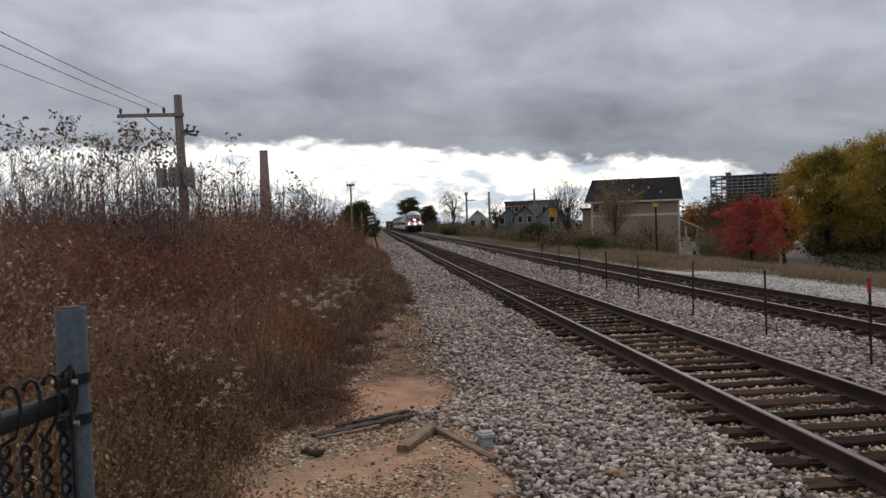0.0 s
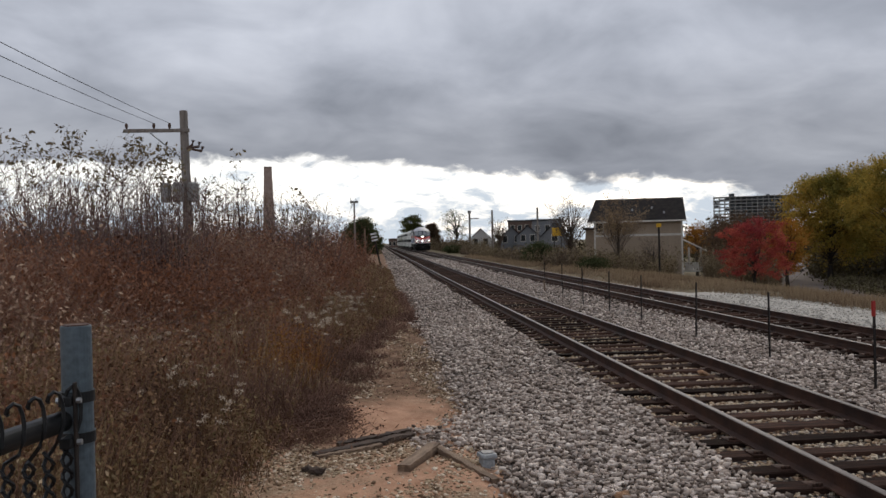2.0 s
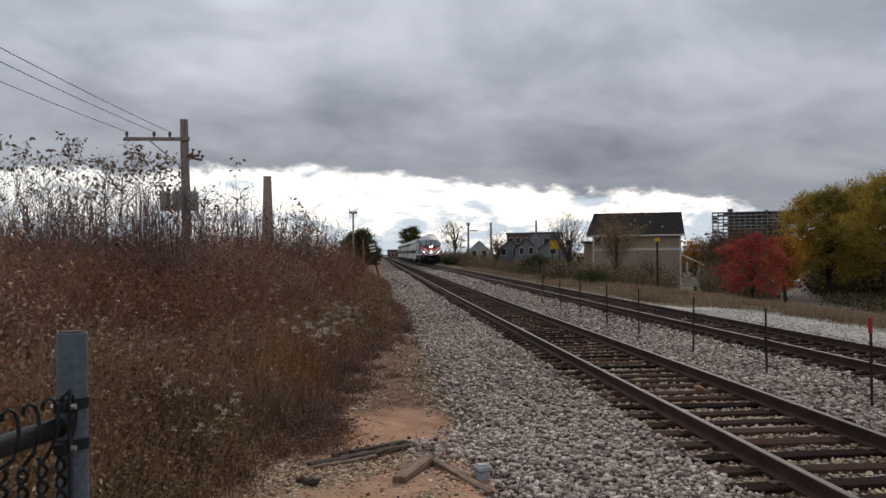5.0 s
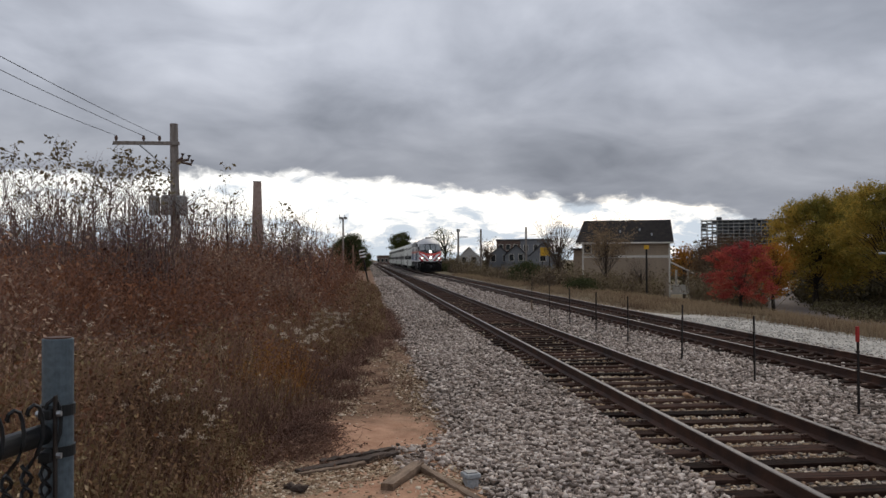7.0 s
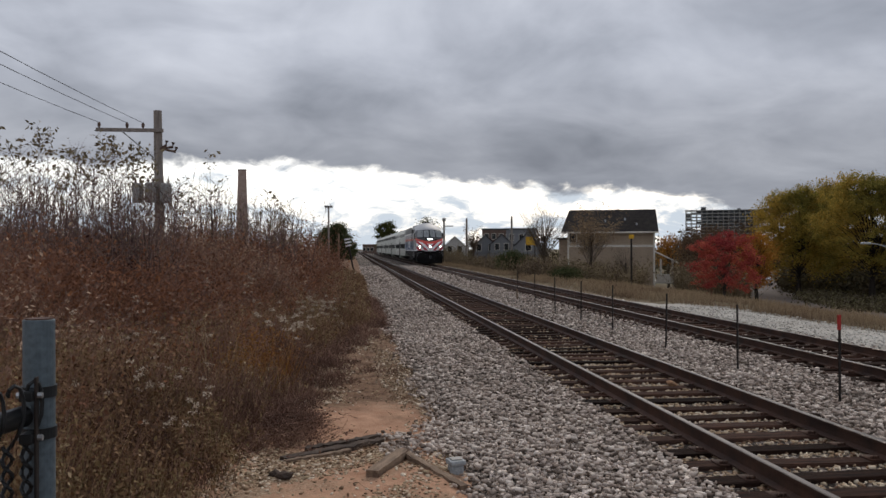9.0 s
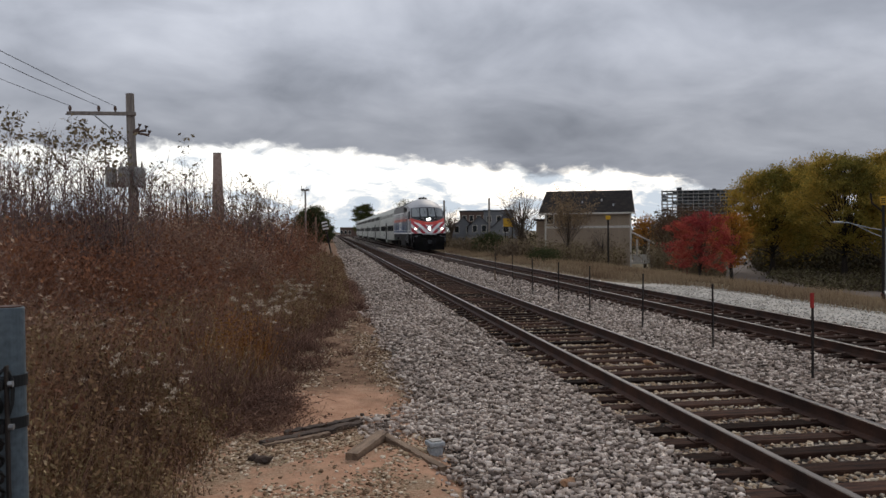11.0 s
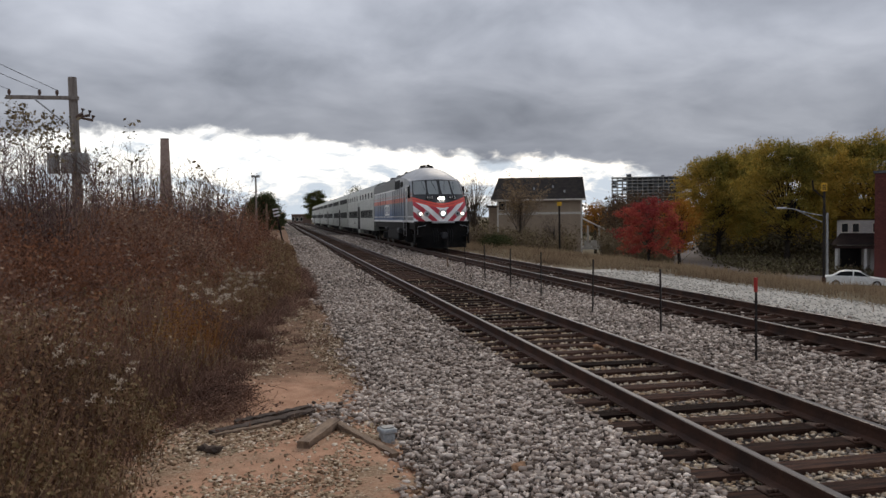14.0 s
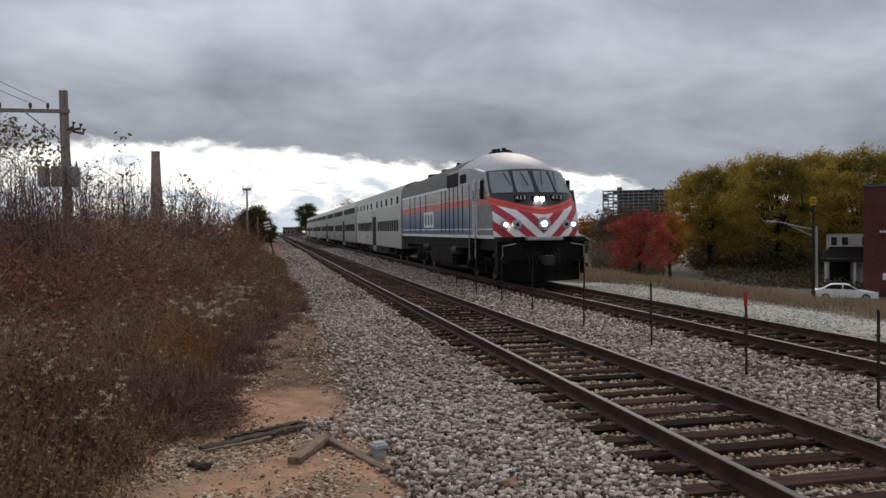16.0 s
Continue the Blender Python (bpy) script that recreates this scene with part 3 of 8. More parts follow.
def livery_side():
    """Long hood paint: silver above, an orange-red band, blue below that fades to grey, pale lines at the sill."""
    m = bpy.data.materials.new("side_livery")
    m.use_nodes = True
    n, l = m.node_tree.nodes, m.node_tree.links
    b = n["Principled BSDF"]
    b.inputs["Roughness"].default_value, b.inputs["Metallic"].default_value = 0.45, 0.1
    b.inputs["Specular IOR Level"].default_value = 0.2
    co = n.new("ShaderNodeTexCoord").outputs["Object"]
    sep = n.new("ShaderNodeSeparateXYZ")
    l.new(co, sep.inputs[0])
    Y, Z = sep.outputs[1], sep.outputs[2]

    def mr(v, a, bb, c=0.0, d=1.0):
        x = n.new("ShaderNodeMapRange")
        l.new(v, x.inputs[0])
        for i, k in enumerate((a, bb, c, d)):
            x.inputs[i + 1].default_value = k
        return x.outputs[0]

    def pick(k, a, bb):
        x = n.new("ShaderNodeMix")
        x.data_type = "RGBA"
        l.new(k, x.inputs["Factor"])
        for s, v in ((x.inputs[6], a), (x.inputs[7], bb)):
            if isinstance(v, tuple):
                s.default_value = (*v, 1)
            else:
                l.new(v, s)
        return x.outputs[2]

    def mul(a, bb):
        x = n.new("ShaderNodeMath")
        x.operation = "MULTIPLY"
        l.new(a, x.inputs[0])
        l.new(bb, x.inputs[1])
        return x.outputs[0]

    silver, blue, band, pale = (0.44, 0.455, 0.47), (0.036, 0.085, 0.20), (0.60, 0.15, 0.10), (0.80, 0.80, 0.80)
    lower = pick(mr(Y, 4.0, 4.02), (0.20, 0.205, 0.21), pick(mr(Z, 2.05, 2.78), pick(mr(Y, 4.0, 9.0), (0.13, 0.175, 0.25), blue), (0.21, 0.235, 0.275)))
    col = pick(mr(Z, 2.72, 2.80), lower, band)
    col = pick(mr(Z, 3.02, 3.04), col, pick(mr(Z, 3.12, 3.13), silver, (0.50, 0.25, 0.18)))
    col = pick(mr(Z, 3.06, 3.30), col, pick(mr(Y, 3.98, 4.0), (0.34, 0.35, 0.365), silver))
    col = pick(mul(mr(Z, 3.66, 3.67), mr(Y, 7.9, 7.95)), col, (0.05, 0.052, 0.058))
    pale_line = mul(mr(Z, 1.86, 1.865), mr(Z, 1.915, 1.91))
    col = pick(pale_line, col, pale)
    no = n.new("ShaderNodeTexNoise")
    no.inputs["Scale"].default_value, no.inputs["Detail"].default_value = 2.2, 7
    l.new(co, no.inputs["Vector"])
    s = n.new("ShaderNodeVectorMath")
    s.operation = "SCALE"
    l.new(col, s.inputs[0])
    l.new(mr(no.outputs["Fac"], 0.3, 0.7, 0.72, 1.1), s.inputs[3])
    l.new(s.outputs[0], b.inputs["Base Color"])
    return m


M["nose"], M["loco_side"] = livery_front(), livery_side()
M["silver_roof"] = mat("silver_roof_paint", (0.46, 0.47, 0.49), (0.38, 0.39, 0.41), 1.5, 0.45, 0.2, 0.05)
M["loco_black"] = mat("grimy_black", (0.009, 0.009, 0.010), (0.018, 0.016, 0.015), 3, 0.7, 0.0, 0.15, spec=0.12)
M["loco_dark"] = mat("dark_grey_roof", (0.045, 0.047, 0.052), (0.03, 0.031, 0.034), 2, 0.6, 0.1, 0.1)
# pale grey base colour stands in for the sky mirrored in the panes
M["windscreen"] = glass_mat("windscreen_sky_grey", (0.46, 0.49, 0.50), 0.05)
M["stainless"] = mat("fluted_stainless", (0.26, 0.275, 0.25), (0.19, 0.20, 0.18), 0.9, 0.36, 0.6, 0.05, 30)
M["stainless_pale"] = mat("pale_stainless", (0.50, 0.515, 0.485), (0.38, 0.395, 0.37), 0.9, 0.42, 0.3, 0.05, 30)
M["stainless_side"] = mat("dull_stainless", (0.25, 0.268, 0.238), (0.17, 0.182, 0.162), 0.9, 0.42, 0.45, 0.05, 30)
M["headlight"] = lamp_mat("headlight_glow", (1.0, 0.93, 0.82), 80)
M["ditch_light"] = lamp_mat("ditch_light_glow", (1.0, 0.84, 0.66), 30)
M["car_glass"] = glass_mat("tinted_car_glass", (0.006, 0.007, 0.008), 0.55)
M["car_glass"].node_tree.nodes["Principled BSDF"].inputs["Specular IOR Level"].default_value = 0.04
M["rubber"] = mat("black_rubber", (0.015, 0.015, 0.016), (0.022, 0.022, 0.022), 5, 0.7, 0, 0.1)
M["wheel"] = mat("wheel_steel", (0.06, 0.05, 0.045), (0.09, 0.075, 0.065), 6, 0.5, 0.6, 0.1)


def nose_y(z):
    """How far the nose lies back at a height, on its middle line."""
    pts = ((1.0, 0.0), (1.62, 0.0), (2.3, 0.05), (2.5, 0.15), (2.8, 0.40), (3.08, 0.66), (3.97, 1.55), (4.12, 1.74), (4.32, 2.1), (4.52, 2.65), (4.70, 3.45), (4.83, 4.4), (4.87, 5.0))
    for (za, ya), (zb, yb) in zip(pts, pts[1:]):
        if z <= zb:
            return ya + (yb - ya) * (z - za) / (zb - za)
    return 5.0


HW = 1.53


def taper(z):
    """The cab front narrows from the sweep up to the windscreen's head and widens again into the roof."""
    pts = ((1.0, 1.0), (2.3, 1.0), (2.9, 0.98), (3.97, 0.89), (4.12, 0.89), (4.32, 0.91), (4.52, 0.94), (4.70, 0.97), (4.87, 1.0))
    for (za, a), (zb, b) in zip(pts, pts[1:]):
        if z <= zb:
            return a + (b - a) * (z - za) / (zb - za)
    return 1.0


def nose_point(x, z):
    """Point on the nose skin; it curves back towards the sides and its crown is rounded."""
    k = abs(x) / HW
    drop = max(0.0, z - 3.9) * 0.62 * k ** 2.2
    return Vector((x * taper(z), nose_y(z) + 0.80 * k ** 2.4, z - drop))


def wheelset(parent, y, r=0.5):
    w = bmesh.new()
    tube(w, [(-0.85, 0, 0), (0.85, 0, 0)], 0.09, 8)
    for s in (-1, 1):
        tube(w, [(s * 0.70, 0, 0), (s * 0.715, 0, 0), (s * 0.72, 0, 0), (s * 0.83, 0, 0)], [r + 0.025, r + 0.025, r, r], 24)
        for a in range(5):
            t = a * 2 * math.pi / 5
            tube(w, [(s * 0.83, 0.28 * math.cos(t), 0.28 * math.sin(t)), (s * 0.845, 0.28 * math.cos(t), 0.28 * math.sin(t))], 0.07, 8)
    ob = part("wheelset", w, M["wheel"], parent, "steel wheels on an axle")
    ob.location = (0, y, r)
    return ob


def truck(parent, y, r=0.5, wb=2.7):
    t = bmesh.new()
    for s in (-1, 1):
        box(t, s * 1.0 - 0.09, s * 1.0 + 0.09, -wb / 2 - 0.55, wb / 2 + 0.55, 0.52, 0.86, 0.03)
        for k in (-1, 1):
            box(t, s * 1.05 - 0.13, s * 1.05 + 0.13, k * wb / 2 - 0.2, k * wb / 2 + 0.2, 0.32, 0.72, 0.04)
            tube(t, [(s * 1.1, k * 0.55, 0.42), (s * 1.1, k * 0.55, 0.78)], 0.13, 10)
        box(t, s * 0.99 - 0.05, s * 0.99 + 0.05, -0.7, 0.7, 0.30, 0.44, 0.02)
    box(t, -1.0, 1.0, -0.35, 0.35, 0.5, 0.8, 0.03)
    ob = part("truck_frame", t, M["loco_black"], parent, "grimy black bogie frame")
    ob.location = (0, y, 0)
    return [wheelset(parent, y + k * wb / 2, r) for k in (-1, 1)]


def digits(text, x, y, z, size, parent):
    """Raised white figures that face -y, one piece each."""
    for k, ch in enumerate(text):
        cu = bpy.data.curves.new("figure", "FONT")
        cu.body, cu.size, cu.align_x, cu.align_y, cu.extrude = ch, size, "CENTER", "CENTER", 0.004
        tmp = bpy.data.objects.new("figure", cu)
        scene.collection.objects.link(tmp)
        me = bpy.data.meshes.new_from_object(tmp.evaluated_get(bpy.context.evaluated_depsgraph_get()))
        bpy.data.objects.remove(tmp)
        me.transform(pose(0, 0, 0, 90, 0, 0) @ Matrix.Diagonal((1.35, 1, 1, 1)))
        me.name = "figure"
        ob = link("figure", me, M["white_paint"], parent, "white figure")
        ob.location = (x + (k - (len(text) - 1) / 2) * size * 0.76, y, z)


def build_loco():
    lo = thing("locomotive", "silver and blue diesel locomotive with red and white chevron nose", "locomotive")
    # nose and cab skin
    zs = [1.62, 1.8, 2.0, 2.3, 2.45, 2.6, 2.8, 2.95, 3.08, 3.3, 3.55, 3.8, 3.97, 4.04, 4.12, 4.22, 4.32, 4.42, 4.52, 4.61, 4.70, 4.77, 4.83, 4.87]
    xs = [HW * math.sin(radians(a)) for a in range(-90, 91, 7)]
    bm = bmesh.new()
    grid = [[bm.verts.new(nose_point(x, z)) for x in xs] for z in zs]
    for a, b in zip(grid, grid[1:]):
        for i in range(len(xs) - 1):
            bm.faces.new((a[i], a[i + 1], b[i + 1], b[i]))
    part("nose", bm, M["nose"], lo, "red and white chevron nose below a black mask", smooth=True)
    # cab and hood sides: wall up to the nose's edge line, then straight back
    edge = [nose_point(HW, z) for z in zs]
    prof = [Vector((HW, p.y + 3.2 * (1 - taper(z)), p.z)) for p, z in zip(edge, zs)]
    for i in range(1, len(prof)):
        prof[i].y = max(prof[i].y, prof[i - 1].y + 0.002)
    for s in (-1, 1):
        # rounded cab corner between the nose's edge and the flat side
        bm = bmesh.new()
        rows = []
        for p, q in zip(edge, prof):
            row = []
            for k in range(5):
                f = k / 4
                bow = 0.06 * math.sin(math.pi * f) * min(1.0, (q.x - p.x) * 6)
                row.append(bm.verts.new((s * (p.x + (q.x - p.x) * f + bow), p.y + (q.y - p.y) * f - bow, p.z)))
            rows.append(row)
        for a, b in zip(rows, rows[1:]):
            for k in range(4):
                bm.faces.new((a[k], a[k + 1], b[k + 1], b[k]))
        bmesh.ops.remove_doubles(bm, verts=bm.verts[:], dist=0.003)
        part("cab_corner", bm, M["loco_side"], lo, "silver-grey cab corner", smooth=True)
        bm = bmesh.new()
        low = [bm.verts.new((s * HW, p.y, 1.62)) for p in prof]
        top = [bm.verts.new((s * HW, p.y, max(1.63, p.z))) for p in prof]
        for i in range(len(prof) - 1):
            if prof[i + 1].y - prof[i].y > 1e-4:
                bm.faces.new((low[i], low[i + 1], top[i + 1], top[i]))
        z_end = prof[-1].z
        ys = [prof[-1].y, 8, 12, 16, 20.1]
        zt = [c - 0.62 * (c - 3.9) for c in (4.87, 4.85, 4.78, 4.70, 4.62)]
        lo_v = [bm.verts.new((s * HW, y, 1.62)) for y in ys]
        hi_v = [bm.verts.new((s * HW, y, z)) for y, z in zip(ys, zt)]
        for i in range(4):
            bm.faces.new((lo_v[i], lo_v[i + 1], hi_v[i + 1], hi_v[i]))
        bmesh.ops.remove_doubles(bm, verts=bm.verts[:], dist=0.002)
        part("side_wall", bm, M["loco_side"], lo, "silver side with orange band and blue panel")
    # roof of the hood, dark and rounded, with a raised silver front
    bm = bmesh.new()
    rows = []
    for y, zc in ((5.58, 4.87), (8, 4.85), (12, 4.78), (16, 4.70), (20.1, 4.62)):
        rows.append([bm.verts.new((x, y, zc - 0.62 * (zc - 3.9) * (abs(x) / HW) ** 2.2)) for x in xs])
    for a, b in zip(rows, rows[1:]):
        for i in range(len(xs) - 1):
            bm.faces.new((a[i], a[i + 1], b[i + 1], b[i]))
    part("roof", bm, M["loco_dark"], lo, "dark grey rounded hood roof", smooth=True)
    bm = bmesh.new()
    box(bm, -HW, HW, 20.08, 20.16, 1.62, 4.1, 0.02)
    part("rear_wall", bm, M["loco_dark"], lo)
    # windscreens follow the sloping skin
    for x0, x1 in ((-1.47, -0.80), (-0.70, -0.08), (0.08, 0.70), (0.80, 1.47)):
        bm = bmesh.new()
        g = []
        for z in np.linspace(3.12, 3.90, 5):
            row = []
            for x in np.linspace(x0, x1, 5):
                k = abs((z - 3.51) / 0.39)
                xx = (x0 + x1) / 2 + (x - (x0 + x1) / 2) * (1 - 0.10 * k ** 4)
                p = nose_point(xx, z)
                row.append(bm.verts.new(p + Vector((0, -0.022, 0.016))))
            g.append(row)
        fs = [bm.faces.new((a[i], a[i + 1], b[i + 1], b[i])) for a, b in zip(g, g[1:]) for i in range(4)]
        bmesh.ops.solidify(bm, geom=fs, thickness=-0.03)
        part("windscreen", bm, M["windscreen"], lo, "windscreen pane with the sky's reflection painted in grey")
    for s in (-1, 1):
        for x in (0.42, 1.02):
            bm = bmesh.new()
            a, b = nose_point(s * x, 3.86), nose_point(s * (x - 0.16), 3.35)
            o = Vector((0, -0.06, 0.03))
            tube(bm, [a + o, (a + b) / 2 + o, b + o], 0.014, 5)
            part("wiper", bm, M["rubber"], lo)
    # upper headlights in a housing, figures boards, marker and ditch lights
    bm = bmesh.new()
    p = nose_point(0, 2.90)
    box(bm, -0.27, 0.27, p.y - 0.06, p.y + 0.08, 2.77, 3.02, 0.03)
    hous = part("headlight_housing", bm, M["loco_black"], lo)
    for s in (-1, 1):
        bm = bmesh.new()
        tube(bm, [(s * 0.10, p.y - 0.085, 2.895), (s * 0.10, p.y - 0.055, 2.895)], [0.062, 0.072], 16)
        part("headlight", bm, M["headlight"], lo, "lit round headlight")
        bm = bmesh.new()
        q = nose_point(s * 0.44, 2.90)
        box(bm, s * 0.64 - 0.22, s * 0.64 + 0.22, q.y - 0.03, q.y + 0.06, 2.84, 3.02, 0.02)
        nb = part("number_board", bm, M["loco_black"], lo)
        digits("413", s * 0.64, q.y - 0.036, 2.935, 0.175, nb)
        # light pods on the chevrons
        for x in (1.20, 0.86):
            q = nose_point(s * x, 2.03)
            bm = bmesh.new()
            tube(bm, [(s * x, q.y - 0.07, 2.03), (s * x, q.y - 0.06, 2.03), (s * x, q.y + 0.08, 2.03)], [0.13, 0.155, 0.165], 18)
            pod = part("light_ring", bm, M["galv"], lo, "silver ring of a front lamp", smooth=False)
            bm = bmesh.new()
            tube(bm, [(s * x, q.y - 0.085, 2.03), (s * x, q.y - 0.072, 2.03)], [0.045, 0.062], 16)
            part("lamp_lens", bm, M["ditch_light"] if x > 1 else M["glass_dark"], pod)
    q = nose_point(0, 2.05)
    bm = bmesh.new()
    tube(bm, [(0, q.y - 0.08, 2.05), (0, q.y - 0.07, 2.05), (0, q.y + 0.06, 2.05)], [0.19, 0.22, 0.23], 20)
    pod = part("light_ring", bm, M["galv"], lo, "silver ring of the middle lamp")
    bm = bmesh.new()
    tube(bm, [(0, q.y - 0.10, 2.05), (0, q.y - 0.082, 2.05)], [0.060, 0.088], 18)
    part("lamp_lens", bm, M["headlight"], pod, "lit middle headlight")
    # anticlimber, pilot, plough, coupler, hoses, corner steps
    bm = bmesh.new()
    box(bm, -0.62, 0.62, -0.16, 0.12, 1.50, 1.62, 0.03)
    part("anticlimber", bm, M["galv"], lo, "pale steel anticlimber plate")
    bm = bmesh.new()
    box(bm, -1.5, 1.5, 0.42, 0.62, 0.75, 1.60, 0.03)
    for s in (-1, 1):
        box(bm, s * 1.28 - 0.24, s * 1.28 + 0.24, 0.10, 0.62, 1.45, 1.60, 0.02)
        for z in (0.42, 0.78, 1.12):
            box(bm, s * 1.28 - 0.22, s * 1.28 + 0.22, 0.30, 0.60, z - 0.03, z, 0.005)
        box(bm, s * 1.52 - 0.02, s * 1.52 + 0.02, 0.28, 0.64, 0.35, 1.50, 0.01)
    part("pilot", bm, M["loco_black"], lo, "black pilot with corner steps")
    bm = bmesh.new()
    v = [bm.verts.new(c) for c in [(-1.45, 0.55, 0.85), (0, -0.05, 0.85), (1.45, 0.55, 0.85), (-1.40, 0.42, 0.14), (0, -0.22, 0.14), (1.40, 0.42, 0.14)]]
    fs = [bm.faces.new((v[0], v[1], v[4], v[3])), bm.faces.new((v[1], v[2], v[5], v[4]))]
    bmesh.ops.solidify(bm, geom=fs, thickness=0.03)
    part("snow_plough", bm, M["loco_black"], lo, "black snow plough")
    bm = bmesh.new()
    box(bm, -0.13, 0.13, -0.55, 0.4, 0.72, 0.98, 0.03)
    box(bm, -0.19, 0.10, -0.78, -0.48, 0.68, 1.02, 0.05)
    part("coupler", bm, M["loco_dark"], lo)
    for s in (-1, 1):
        for x in (0.3, 0.42, 0.55):
            bm = bmesh.new()
            tube(bm, [(s * x, 0.40, 1.2), (s * x, 0.10, 1.1), (s * x * 0.95, -0.06, 0.75), (s * x * 0.9, 0.02, 0.45)], 0.025, 6)
            part("air_hose", bm, M["rubber"], lo)
        bm = bmesh.new()
        tube(bm, [(s * 1.42, 0.24, 0.9), (s * 1.42, 0.05, 1.0), (s * 1.42, 0.05, 1.32), (s * 0.95, 0.05, 1.40)], 0.018, 6)
        part("grab_rail", bm, M["galv"], lo, "pale grab rail")
        # mirrors, cab side window, cab door, handrails
        bm = bmesh.new()
        box(bm, s * 1.53 - 0.02, s * 1.53 + 0.025, 2.12, 2.80, 2.98, 3.70, 0.015)
        part("cab_window", bm, M["glass_dark"], lo)
        bm = bmesh.new()
        box(bm, s * 1.60 - 0.05, s * 1.60 + 0.09, 2.02, 2.10, 2.95, 3.62, 0.02)
        tube(bm, [(s * 1.50, 2.08, 3.3), (s * 1.60, 2.06, 3.3)], 0.02, 6)
        part("mirror", bm, M["loco_black"], lo)
        bm = bmesh.new()
        box(bm, s * 1.535 - 0.012, s * 1.535 + 0.012, 2.95, 3.65, 1.68, 3.75, 0.01)
        door = part("cab_door", bm, M["silver_roof"], lo, "silver cab door")
        bm = bmesh.new()
        box(bm, s * 1.55 - 0.008, s * 1.55 + 0.008, 3.08, 3.52, 2.95, 3.6, 0.01)
        part("door_window", bm, M["glass_dark"], door)
        for y in (2.85, 3.78):
            bm = bmesh.new()
            tube(bm, [(s * 1.64, y, 0.75), (s * 1.64, y, 3.3), (s * 1.58, y, 3.35)], 0.018, 6)
            part("handrail", bm, M["galv"], lo)
        bm = bmesh.new()
        for z in (0.45, 0.78, 1.12, 1.42):
            box(bm, s * 1.42 - 0.16, s * 1.42 + 0.16, 2.95, 3.68, z - 0.02, z + 0.02, 0.005)
        for y in (2.93, 3.70):
            box(bm, s * 1.45 - 0.14, s * 1.45 + 0.14, y - 0.02, y + 0.02, 0.40, 1.6, 0.005)
        part("cab_steps", bm, M["loco_black"], lo)
        # sill line and hood panels, doors, vents
        bm = bmesh.new()
        box(bm, s * 1.54 - 0.03, s * 1.54 + 0.03, 0.75, 20.1, 1.56, 1.68, 0.01)
        part("side_sill", bm, M["white_paint"], lo, "white sill line")
        bm = bmesh.new()
        box(bm, s * 1.54 - 0.012, s * 1.54 + 0.012, 8.0, 20.0, 3.57, 3.66, 0.006)
        part("roof_edge", bm, M["white_paint"], lo, "pale line below the roof edge")
        for y0, y1, z0, z1 in ((4.6, 5.6, 3.68, 4.02), (5.95, 8.0, 3.62, 4.16)):
            bm = bmesh.new()
            box(bm, s * 1.535 - 0.01, s * 1.535 + 0.012, y0, y1, z0, z1, 0.03)
            fr = part("vent", bm, M["rubber"], lo, "black louvred intake")
            bm = bmesh.new()
            for k in range(7):
                z = z0 + 0.05 + k * (z1 - z0 - 0.1) / 6
                box(bm, s * 1.55 - 0.012, s * 1.55 + 0.008, y0 + 0.05, y1 - 0.05, z - 0.008, z + 0.008)
            part("louvres", bm, M["loco_black"], fr)
        for y in (4.1, 5.2, 6.0, 6.8, 7.6, 8.4, 9.2, 12.9, 14.4, 15.9, 17.4):
            bm = bmesh.new()
            box(bm, s * 1.54 - 0.014, s * 1.54 + 0.006, y, y + 0.06, 1.75, 3.58, 0.004)
            part("hood_rib", bm, M["loco_dark"], lo)
        bm = bmesh.new()
        box(bm, s * 1.54 - 0.012, s * 1.54 + 0.006, 11.0, 13.4, 1.98, 2.72, 0.01)
        logo = part("emblem_panel", bm, M["white_paint"], lo, "white emblem panel")
        for k in range(3):
            bm = bmesh.new()
            box(bm, s * 1.549 - 0.006, s * 1.549 + 0.006, 11.25 + k * 0.72, 11.7 + k * 0.72, 2.10, 2.60, 0.004)
            part("emblem_shape", bm, M["loco_side"], logo, "grey-blue emblem shape")
        for y0 in (8.6, 11.3, 14.0, 16.7):
            bm = bmesh.new()
            box(bm, s * 1.48 - 0.02, s * 1.48 + 0.02, y0, y0 + 2.4, 3.92, 4.22, 0.02)
            part("radiator_grille", bm, M["loco_black"], lo)
    # roof gear
    bm = bmesh.new()
    box(bm, -0.38, 0.38, 4.7, 5.6, 4.78, 4.93, 0.06)
    for k in range(4):
        tube(bm, [(-0.30 + 0.20 * k, 5.0 + 0.12 * (k % 2), 4.88), (-0.30 + 0.20 * k, 5.0 + 0.12 * (k % 2), 5.0 + 0.03 * (k % 3))], 0.09, 10)
    part("exhaust_hatch", bm, M["loco_black"], lo, "sooty black exhaust hatch")
    for y in (9.5, 13.0, 16.5):
        bm = bmesh.new()
        tube(bm, [(0, y, 4.5), (0, y, 4.79)], [0.75, 0.70], 20)
        part("radiator_fan", bm, M["loco_dark"], lo)
    bm = bmesh.new()
    tube(bm, [(-0.35, 11.3, 4.85), (-0.35, 11.0, 4.87), (-0.35, 10.9, 4.88)], [0.05, 0.05, 0.09], 10)
    tube(bm, [(-0.35, 11.2, 4.6), (-0.35, 11.2, 4.85)], 0.03, 6)
    part("horn", bm, M["loco_black"], lo)
    # underframe: tank, boxes, bogies
    bm = bmesh.new()
    box(bm, -1.45, 1.45, 0.6, 20.1, 1.15, 1.6, 0.02)
    part("underframe", bm, M["loco_black"], lo)
    bm = bmesh.new()
    box(bm, -1.42, 1.42, 7.6, 12.6, 0.38, 1.2, 0.14)
